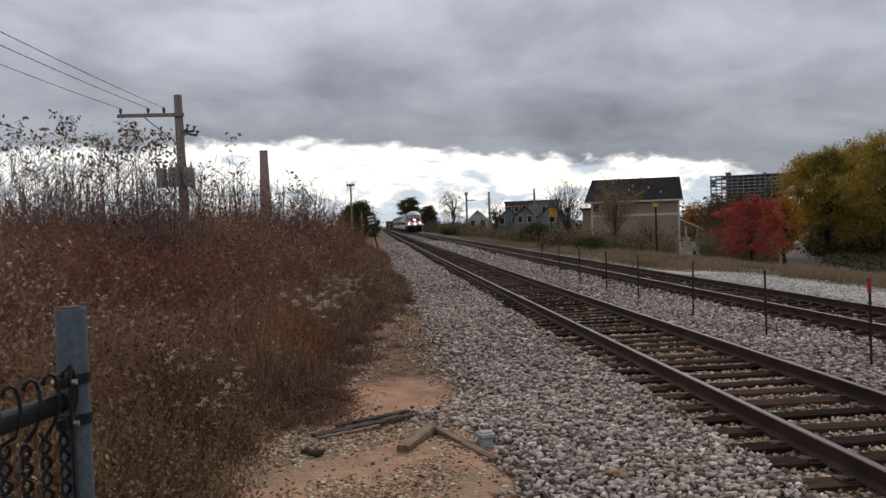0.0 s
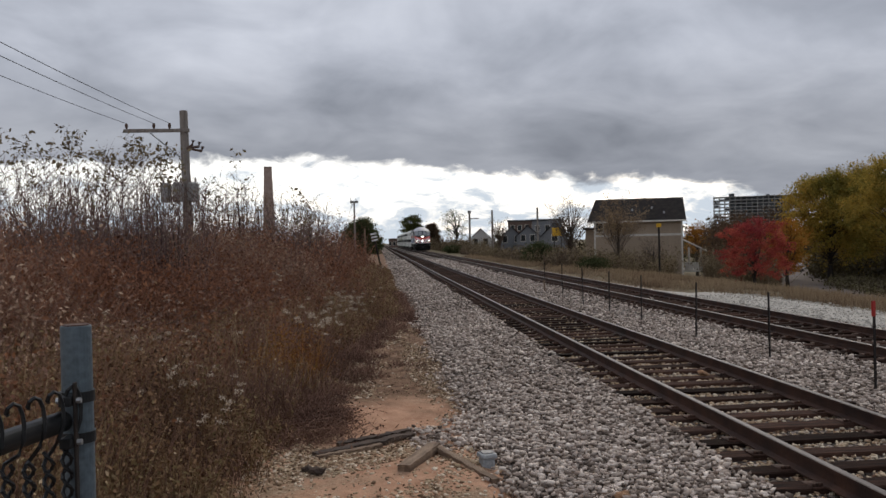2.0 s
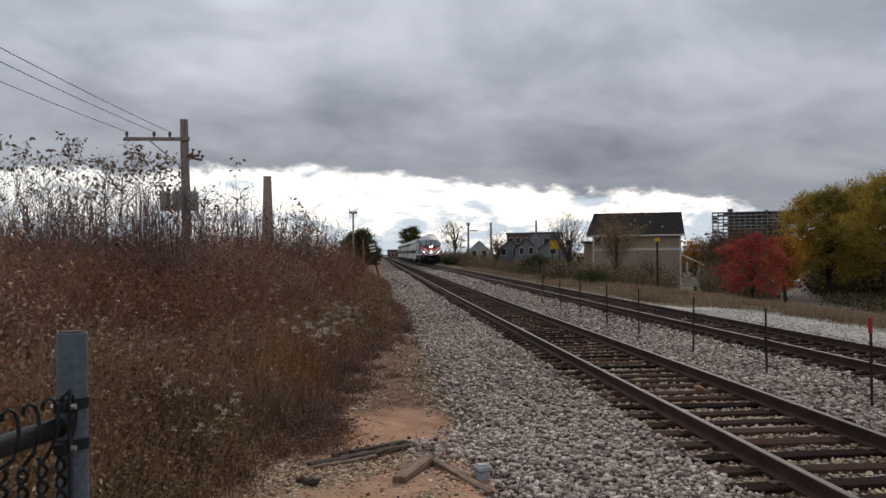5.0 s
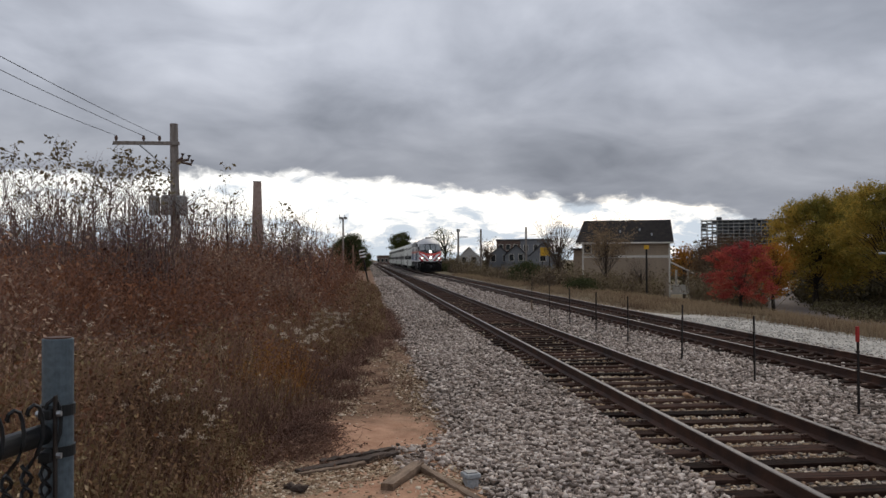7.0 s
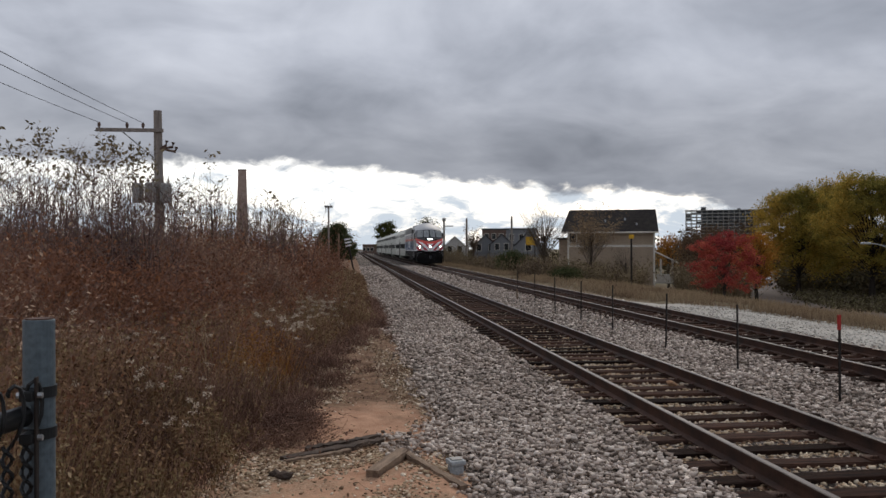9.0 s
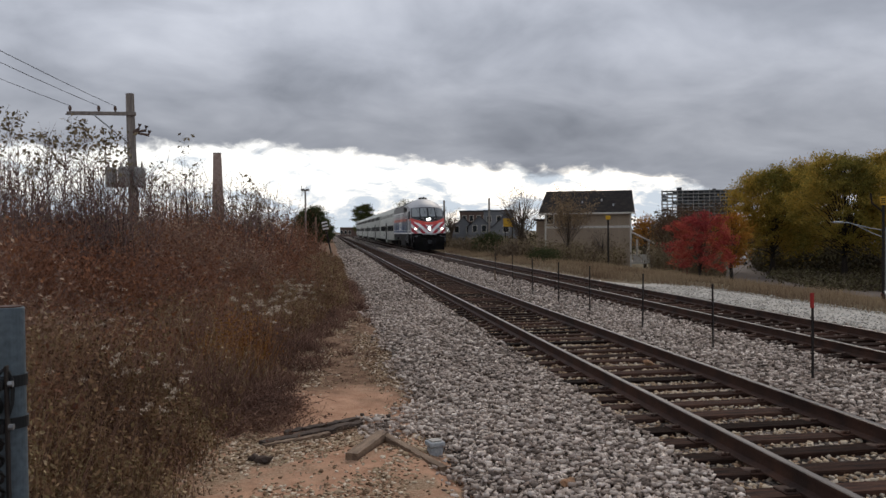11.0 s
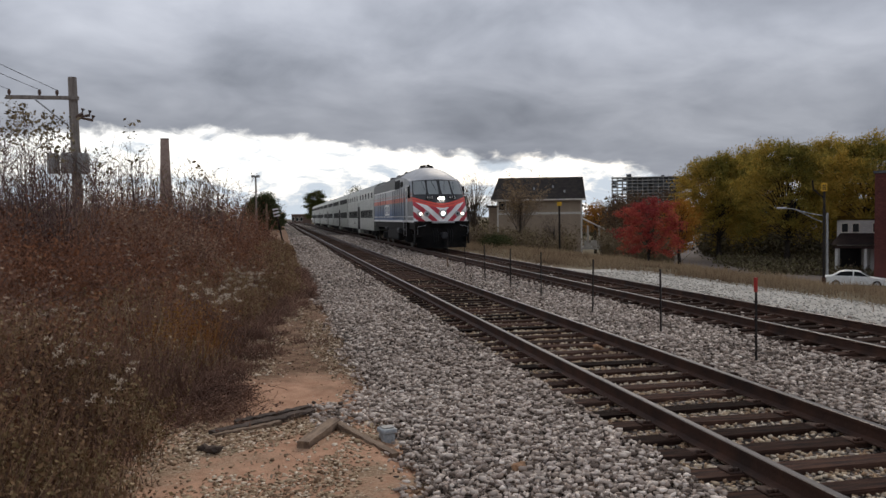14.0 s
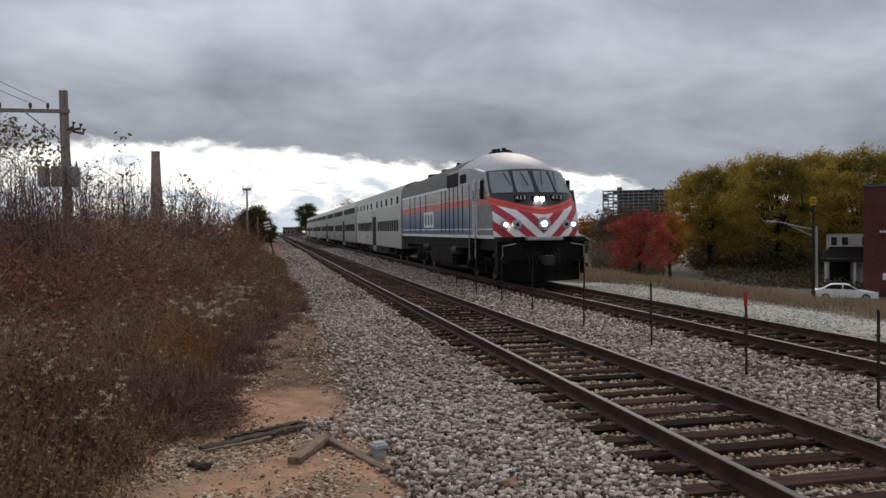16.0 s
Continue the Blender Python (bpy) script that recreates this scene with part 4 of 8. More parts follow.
    part("fuel_tank", bm, M["loco_black"], lo)
    for s in (-1, 1):
        for y0, y1, z, r in ((6.6, 7.5, 1.05, 0.2), (12.7, 14.0, 1.1, 0.16)):
            bm = bmesh.new()
            tube(bm, [(s * 1.33, y0, z), (s * 1.33, y1, z)], r, 12)
            part("air_tank", bm, M["loco_dark"], lo, "dull dark air reservoir")
    sets = truck(lo, 4.6, 0.51, 2.74) + truck(lo, 16.0, 0.51, 2.74)
    return lo, sets


def build_car(first=False):
    """A bilevel car; the one behind the locomotive is of a paler kind with small spaced windows."""
    c = thing("passenger_car", "pale fluted bilevel passenger car with small spaced windows" if first else "fluted stainless bilevel passenger car with dark window bands", "passenger car", group="cars of the train")
    L, hw = 25.3, 1.49
    # body: closed profile with a rounded roof, slightly inset at the top
    prof = [(-hw, 0.80), (-hw, 2.62), (-hw + 0.01, 2.70), (-hw + 0.03, 4.0), (-hw + 0.13, 4.30), (-hw + 0.36, 4.53), (-0.7, 4.68), (0, 4.72)]
    prof = prof + [(-x, z) for x, z in prof[-2::-1]]
    bm = bmesh.new()
    ends = [[bm.verts.new((x, y, z)) for x, z in prof] for y in (0, L)]
    k = len(prof)
    for i in range(k):
        bm.faces.new((ends[0][i], ends[0][(i + 1) % k], ends[1][(i + 1) % k], ends[1][i]))
    bm.faces.new(ends[0])
    bm.faces.new(ends[1][::-1])
    me_b = part("body", bm, M["stainless"], c, "fluted stainless body")
    # flutes below and between the window rows
    bm = bmesh.new()
    for s in (-1, 1):
        for z in list(np.arange(0.86, 1.80, 0.085)) + list(np.arange(2.52, 3.2, 0.085)):
            for y0, y1 in ((0.05, 11.6), (13.75, L - 0.05)):
                box(bm, s * (hw + 0.005) - 0.017, s * (hw + 0.005) + 0.017, y0, y1, z, z + 0.050)
    part("fluting", bm, M["stainless_pale"] if first else M["stainless_side"], c, "horizontal fluted panels")
    bm = bmesh.new()
    for s in (-1, 1):
        box(bm, s * (hw - 0.018) - 0.012, s * (hw - 0.018) + 0.012, 0.02, L - 0.02, 3.30, 3.98)
    part("letter_board", bm, M["stainless_pale"] if first else M["stainless_side"], c, "pale upper panel")
    # windows: shared panes
    def pane(w, h, d=0.03):
        b = bmesh.new()
        box(b, -d / 2, d / 2, 0, w, 0, h, 0.03 if w > 0.5 else 0.012)
        me = bpy.data.meshes.new("window")
        b.to_mesh(me)
        b.free()
        me.materials.append(M["car_glass"])
        return me
    lower, upper = (pane(0.46, 0.66, 0.07), pane(0.50, 0.44, 0.08)) if first else (pane(0.80, 0.66, 0.07), pane(1.02, 0.50, 0.08))
    for s in (-1, 1):
        for y in list(np.arange(1.3, 10.9, 0.98)) + list(np.arange(14.4, 24.0, 0.98)):
            link("window", lower, None, c).location = (s * hw, y, 1.82)
        for y in list(np.arange(1.2, 11.0, 2.4 if first else 1.2)) + list(np.arange(14.2, 24.0, 2.4 if first else 1.2)):
            link("window", upper, None, c).location = (s * (hw - 0.01), y, 3.46)
        # centre vestibule doors with a recess and step well
        for y in (11.75, 12.75):
            bm = bmesh.new()
            box(bm, s * hw - 0.03, s * hw + 0.015, y, y + 0.92, 0.78, 2.85, 0.02)
            d = part("door", bm, M["loco_black"], c, "dark sliding vestibule door")
            bm = bmesh.new()
            box(bm, s * hw - 0.01, s * hw + 0.024, y + 0.25, y + 0.67, 1.65, 2.55, 0.02)
            part("door_window", bm, M["glass_dark"], d)
        bm = bmesh.new()
        box(bm, s * (hw - 0.2) - 0.2, s * (hw - 0.2) + 0.2, 11.75, 13.67, 0.42, 0.80, 0.01)
        part("step_well", bm, M["stainless"], c)
        bm = bmesh.new()
        box(bm, s * hw - 0.01, s * hw + 0.016, 16.2, 17.9, 1.15, 1.55, 0.01)
        eb = part("name_board", bm, M["stainless_pale"], c)
        bm = bmesh.new()
        for j in range(5):
            box(bm, s * hw + s * 0.018 - 0.004, s * hw + s * 0.018 + 0.004, 16.3 + j * 0.31, 16.53 + j * 0.31, 1.22, 1.48)
        part("name_bars", bm, M["loco_black"], eb, "dark bars of lettering")
    for y in (-0.22, L):
        bm = bmesh.new()
        box(bm, -1.15, 1.15, y, y + 0.22, 0.95, 4.45, 0.03)
        part("diaphragm", bm, M["rubber"], c, "black rubber gangway diaphragm")
    for y0, y1, x0, x1 in ((6.2, 8.6, -1.3, 1.2), (9.2, 11.0, -1.25, 1.2), (14.5, 17.5, -1.3, 1.3), (18, 19.2, -1.2, 1.2)):
        bm = bmesh.new()
        box(bm, x0, x1, y0, y1, 0.42, 0.82, 0.04)
        part("underfloor_box", bm, M["loco_black"], c, "black underfloor equipment")
    sets = truck(c, 3.4, 0.44, 2.5) + truck(c, L - 3.4, 0.44, 2.5)
    return c, sets


loco, loco_axles = build_loco()
first_car, car_axles = build_car(True)
second_car, second_axles = build_car()
cars = [first_car, second_car] + [copy_thing(second_car, pose(0, 0, 0)) for _ in range(3)]
NOSE = [(0.0, 181.2), (1.5, 166.2), (3.5, 147.0), (7.0, 111.9), (9.0, 92.2), (12.5, 58.3), (13.5, 49.3), (14.5, 39.6), (16.0, 25.95)]


def nose_at(t):
    for (a, ya), (b, yb) in zip(NOSE, NOSE[1:]):
        if t <= b:
            return ya + (yb - ya) * (t - a) / (b - a)
    return NOSE[-1][1]


def on_track(y, length):
    """Pose of a vehicle whose front is at y: both ends lie on the track's line."""
    xa, xb = tx(y), tx(y + length)
    return pose(X2 + xa, y, Z2, 0, 0, -math.degrees(math.atan2(xb - xa, length)))


def motions():
    walk(loco, [(t, on_track(y, 20)) for t, y in NOSE])
    for i, c in enumerate(cars):
        off = 20.75 + 25.9 * i
        walk(c, [(t, on_track(y + off, 25)) for t, y in NOSE])
    steps = [k / 15 for k in range(241)]
    for axle, r in [(a, 0.51) for a in loco_axles] + [(a, 0.44) for a in car_axles + second_axles]:
        at = axle.location.copy()
        rows = [(t, pose(*at, math.degrees((181.2 - nose_at(t)) / r) % 360)) for t in steps]
        walk(axle, rows)


# ---- beside the path: brush, weeds, fence, boards ----
def edge_x(y):
    """The brush's border along the path."""
    pts = ((2, -1.2), (6.5, -1.22), (8.5, -1.2), (11, -0.8), (15.5, -0.5), (21.5, 0.25), (23, 0.75), (30, 0.9), (42, 1.0), (75, 1.0), (400, 1.0))
    for (ya, xa), (yb, xb) in zip(pts, pts[1:]):
        if y <= yb:
            return xa + (xb - xa) * max(0, (y - ya)) / (yb - ya) + tx(y)
    return 1.0 + tx(y)


edge_v = np.vectorize(edge_x)
gh_v = np.vectorize(gh)


def brush_top(x, y):
    """How high the thicket's tops stand, over the rail heads."""
    d = edge_v(y) - x
    top = 0.05 + 0.48 * np.clip(d, 0, 4.4) + 0.10 * np.clip(d - 4.4, 0, 8)
    lump = 1 + 0.45 * np.array([noise.noise(Vector((a * 0.45, b * 0.45, 2))) + 0.5 * noise.noise(Vector((a * 1.1, b * 1.1, 6))) for a, b in zip(x, y)])
    top = top * lump
    mid = 0.1 + lump ** 0.6 * (0.56 * np.clip(d, 0, 4.6) + 0.08 * np.clip(d - 4.6, 0, 8))
    far = 0.25 + lump ** 0.4 * 1.2 * np.clip(d - 0.7, 0, 2.7)
    # the densest part stands lower away from the path, under the tall stems
    return np.where(y > 34, far, np.where(y > 22, mid, top)) - 0.14 * np.clip(d - 2.2, 0, 4)


def scatter(rng, n, x0, x1, y0, y1):
    return rng.uniform(x0, x1, n), rng.uniform(y0, y1, n)


M["brush"] = island_mat("brown_brush", [(0.052, 0.027, 0.023), (0.145, 0.068, 0.044), (0.245, 0.108, 0.058), (0.150, 0.092, 0.076), (0.32, 0.205, 0.135)], patch=0.30, patch_amount=0.55)
M["brush_leaf"] = island_mat("dead_leaves", [(0.058, 0.030, 0.025), (0.178, 0.080, 0.049), (0.29, 0.128, 0.062), (0.195, 0.124, 0.096), (0.48, 0.335, 0.23)], patch=0.28, patch_amount=0.6)
M["weed"] = island_mat("dry_weeds", [(0.060, 0.034, 0.024), (0.15, 0.084, 0.050), (0.25, 0.150, 0.080), (0.20, 0.150, 0.070), (0.52, 0.39, 0.24)], patch=0.6, patch_amount=0.5)
M["weed_dark"] = island_mat("dark_stalks", [(0.080, 0.044, 0.034), (0.16, 0.090, 0.066), (0.26, 0.155, 0.105)], patch=0.8)
M["fluff"] = island_mat("pale_seed_heads", [(0.32, 0.25, 0.18), (0.50, 0.41, 0.31), (0.68, 0.58, 0.46)], patch=1.0)
M["sapling_leaf"] = island_mat("olive_leaves", [(0.13, 0.115, 0.07), (0.23, 0.185, 0.115), (0.31, 0.235, 0.155)], patch=0.5)
M["stem_dark"] = island_mat("dark_stems", [(0.06, 0.040, 0.037), (0.13, 0.084, 0.074), (0.19, 0.135, 0.12)], patch=0.5)


def build_brush():
    """The thicket: leaning stems with side twigs and clinging dead leaves."""
    rng = np.random.default_rng(3)
    stems, leafs = Cloud(), Cloud()
    zones = [(-6, 0.0, 6.0, 16, 1750), (-11, 1.0, 15, 30, 2000), (-20, 1.2, 30, 62, 1000), (-34, -6, 30, 110, 300), (-14, -5.0, 5.0, 16, 1000)]
    for x0, x1, y0, y1, n in zones:
        x, y = scatter(rng, n, x0, x1, y0, y1)
        d = edge_v(y) - x
        keep = (d > np.where(y < 17, rng.uniform(0.9, 2.6, n), rng.uniform(1.2, 2.6, n))) & (x > -0.74 * y - 0.6)
        x, y, d = x[keep], y[keep], d[keep]
        top = brush_top(x, y) * rng.uniform(0.80, 1.10, len(x)) + rng.uniform(-0.15, 0.15, len(x))
        z0 = gh_v(x, y)
        h = np.maximum(top - z0, 0.35)
        near = y0 < 20
        for k in range(7 if near else 6):
            base = np.stack([x + rng.normal(0, 0.10, len(x)), y + rng.normal(0, 0.10, len(x)), z0 - 0.02], 1)
            hk = h * rng.uniform(0.6, 1.0, len(x))
            tip = base + np.stack([rng.normal(0, 0.30, len(x)) * hk, rng.normal(0, 0.30, len(x)) * hk, hk], 1)
            stems.spikes(base, tip, 0.004 + 0.0012 * hk + 0.00012 * y, 0.18, rng)
            for j in range(7 if near else 5):
                f = rng.uniform(0.25, 0.97, len(x))[:, None]
                p = base + (tip - base) * f
                ln = (hk * rng.uniform(0.12, 0.34, len(x)))[:, None]
                dr = np.stack([rng.normal(0, 0.7, len(x)), rng.normal(0, 0.7, len(x)), rng.uniform(0.4, 1.2, len(x))], 1)
                dr /= np.linalg.norm(dr, axis=1, keepdims=True)
                q = p + dr * ln
                stems.spikes(p, q, 0.0025 + 0.00010 * y)
                for _ in range(2):
                    c = p + (q - p) * rng.uniform(0.3, 1.0, (len(x), 1)) + rng.normal(0, 0.03, (len(x), 3))
                    leafs.leaves(c, rng.uniform(0.020, 0.060, len(x)) * (1 + y * 0.020), rng)
    th = tagged(link("brush_thicket", stems.mesh("brush_thicket"), M["brush"]), "tangled leafless reddish-brown brush beside the path", "brush", kind="stuff")
    tagged(link("dead_leaves", leafs.mesh("dead_leaves"), M["brush_leaf"]), "rust-brown dead leaves clinging to the brush", "leaves", kind="stuff")


def build_weeds():
    """Dry grass and goldenrod along the brush's foot, with pale fluffy heads."""
    rng = np.random.default_rng(11)
    blades, dark, fluff, stalk = Cloud(), Cloud(), Cloud(), Cloud()
    for x0, x1, y0, y1, n, hh in [(-5.5, -0.6, 3.2, 9.5, 20000, 0.95), (-4.5, 0.2, 9, 16, 21000, 0.85), (-4, 1.2, 16, 26, 14000, 0.7), (-2.5, 1.5, 26, 62, 11000, 0.6)]:
        x, y = scatter(rng, n, x0, x1, y0, y1)
        d = edge_v(y) - x
        rag = np.array([0.30 * noise.noise(Vector((0.9 * b, 3, 0))) + 0.16 * noise.noise(Vector((2.7 * b, 9, 0))) for b in y])
        keep = (d > rag + rng.normal(0.0, 0.12, n)) & (x > -0.74 * y - 0.2)
        x, y, d = x[keep], y[keep], d[keep]
        clump = np.array([noise.noise(Vector((a * 1.3, b * 1.3, 1))) + 0.6 * noise.noise(Vector((a * 3.1, b * 3.1, 4))) for a, b in zip(x, y)])
        h = hh * (1 + 0.55 * clump) * np.clip(0.28 + 0.75 * d, 0.2, 1.25) * rng.uniform(0.45, 1.15, len(x))
        base = np.stack([x, y, gh_v(x, y) - 0.02], 1)
        tip = base + np.stack([rng.normal(0, 0.25, len(x)) * h, rng.normal(0, 0.25, len(x)) * h, h], 1)
        sel = rng.random(len(x)) < 0.62
        mid_dark = (y > 9.2) & (y < 16) & (d < 1.4)
        sel &= ~(mid_dark & (rng.random(len(x)) < 0.75)) & (clump > -0.35 + rng.normal(0, 0.2, len(x)))
        blades.spikes(base[sel], tip[sel], 0.0028 + 0.0002 * y[sel], 0.3, rng)
        dark.spikes(base[~sel], tip[~sel], 0.0028 + 0.0002 * y[~sel], 0.25, rng)
        s2 = sel & (rng.random(len(x)) < 0.65)
        for _ in range(13 if y0 < 9 else 6):
            blades.leaves(base[s2] + (tip[s2] - base[s2]) * rng.uniform(0.5, 1.0, (s2.sum(), 1)) + rng.normal(0, 0.03, (s2.sum(), 3)), rng.uniform(0.012, 0.042, s2.sum()) * (1 + 0.02 * y[s2]), rng)
    tagged(link("dry_weeds", blades.mesh("dry_weeds"), M["weed"]), "tan dry grass and weeds at the foot of the brush", "weeds", kind="stuff")
    tagged(link("dark_stalks", dark.mesh("dark_stalks"), M["weed_dark"]), "dark brown dead stalks among the weeds", "weeds", kind="stuff")
    # pale goldenrod heads, clump by clump
    heads = [(-0.50, 14.0, 1.17), (-0.68, 14.2, 1.12), (-0.30, 14.3, 1.05), (-0.97, 12.5, 1.08), (-0.92, 12.7, 0.93), (-0.72, 12.8, 1.03), (-0.78, 12.6, 0.90), (-2.3, 9.5, 1.2), (-1.95, 8.4, 0.95), (-2.6, 16.5, 1.5), (-2.1, 17, 1.45), (-0.2, 52, 0.35), (0.1, 54, 0.3), (0.5, 58, 0.3), (-0.5, 56, 0.4), (-2.5, 7.9, 0.75), (-1.6, 7.6, 0.62), (-1.75, 9.4, 0.7), (-3.2, 12.8, 1.35), (-0.1, 19.5, 0.95), (-3.6, 20.5, 1.7)]
    for hx, hy, hz in heads:
        spread = 0.21 if hy < 40 else 0.5
        for _ in range(9):
            c = np.array([hx, hy, gh(hx, hy) + hz]) + rng.normal(0, 1, 3) * [spread, spread, 0.13]
            n = 34
            p = c + rng.normal(0, 1, (n, 3)) * [0.024, 0.024, 0.012]
            fluff.leaves(p, rng.uniform(0.012, 0.024, n) * (1 if hy < 40 else 2.4), rng)
            b = np.array([[c[0] + rng.normal(0, 0.05), c[1], gh(hx, hy)]])
            dark_tip = c[None]
            stalk.spikes(b, dark_tip, 0.0022)
    tagged(link("seed_heads", fluff.mesh("seed_heads"), M["fluff"]), "pale fluffy goldenrod seed heads on dry stems", "seed heads", kind="stuff")
    tagged(link("seed_stalks", stalk.mesh("seed_stalks"), M["weed_dark"]), "thin brown stalks under the pale seed heads", "stalks", kind="stuff")


def build_path_tufts():
    """Short dead tufts on the path's margin, a patch of orange leaves, and long arching canes over the brush."""
    rng = np.random.default_rng(17)
    tufts, rust, canes = Cloud(), Cloud(), Cloud()
    for _ in range(330):
        y = rng.uniform(8.6, 34)
        x = edge_x(y) + abs(rng.normal(0, 0.42)) - 0.1
        if 9.0 < y < 11.3 and x > -0.35 or x > 1.2 + tx(y):
            continue
        k = int(rng.integers(14, 46))
        base = np.stack([rng.normal(x, 0.07, k), rng.normal(y, 0.09, k), np.full(k, gh(x, y) - 0.01)], 1)
        h = rng.uniform(0.05, 0.26, k) * rng.uniform(0.6, 1.2)
        tip = base + np.stack([rng.normal(0, 0.6, k) * h, rng.normal(0, 0.6, k) * h, h], 1)
        tufts.spikes(base, tip, 0.003 + 0.00016 * y, 0.3, rng)
        tufts.leaves(base + rng.normal(0, 1, (k, 3)) * [0.06, 0.08, 0.0] + [0, 0, 0.02], rng.uniform(0.012, 0.036, k) * (1 + 0.02 * y), rng)
    for cx, cy, cz, s, k in ((-1.25, 12.3, 0.55, 0.30, 1500), (-1.55, 11.6, 0.45, 0.28, 900), (-4.4, 10.6, 1.0, 0.40, 900), (-5.0, 13.5, 1.5, 0.5, 900), (-2.9, 14.5, 0.95, 0.4, 700)):
        p = np.array([cx, cy, gh(cx, cy) + cz]) + rng.normal(0, 1, (k, 3)) * [s, s, 0.22]
        rust.leaves(p, rng.uniform(0.014, 0.04, k), rng)
        stem = p[:k // 6]
        rust.spikes(np.stack([stem[:, 0] * 0.6 + cx * 0.4, stem[:, 1] * 0.6 + cy * 0.4, np.full(len(stem), gh(cx, cy))], 1), stem, 0.004, 0.1, rng)
    for _ in range(150):
        y = rng.uniform(7.5, 24)
        x = edge_x(y) - rng.uniform(1.2, 5.5)
        z = float(brush_top(np.array([x]), np.array([y]))[0])
        a, L = rng.uniform(0, 6.28), rng.uniform(0.5, 1.5)
        pts = [np.array([x + L * f * math.cos(a), y + L * f * math.sin(a), z - 0.45 + L * (1.1 * f - 0.75 * f * f)]) for f in (0, 0.35, 0.7, 1.0)]
        for p, q, r in zip(pts, pts[1:], (0.007, 0.0055, 0.004)):
            canes.spikes(p[None], q[None] + (q - p)[None] * 0.15, r)
            for _ in range(3):
                m = p + (q - p) * rng.random()
                canes.spikes(m[None], (m + rng.normal(0, 0.10, 3) + [0, 0, 0.08])[None], 0.003)
    tagged(link("path_tufts", tufts.mesh("path_tufts"), M["weed_dark"]), "short dead brown tufts along the path's margin", "weeds", kind="stuff")
    tagged(link("rusty_weeds", rust.mesh("rusty_weeds"), M["rusty_weed"]), "orange-brown leafy weeds among the brush", "weeds", kind="stuff")
    tagged(link("arching_canes", canes.mesh("arching_canes"), M["cane"]), "thin pale arching canes over the brush", "canes", kind="stuff")


M["rusty_weed"] = island_mat("rusty_weeds", [(0.13, 0.052, 0.022), (0.26, 0.11, 0.035), (0.38, 0.19, 0.05), (0.20, 0.11, 0.05)], patch=1.2)
M["cane"] = island_mat("pale_canes", [(0.10, 0.062, 0.052), (0.20, 0.13, 0.105), (0.30, 0.22, 0.18)], patch=1.0)


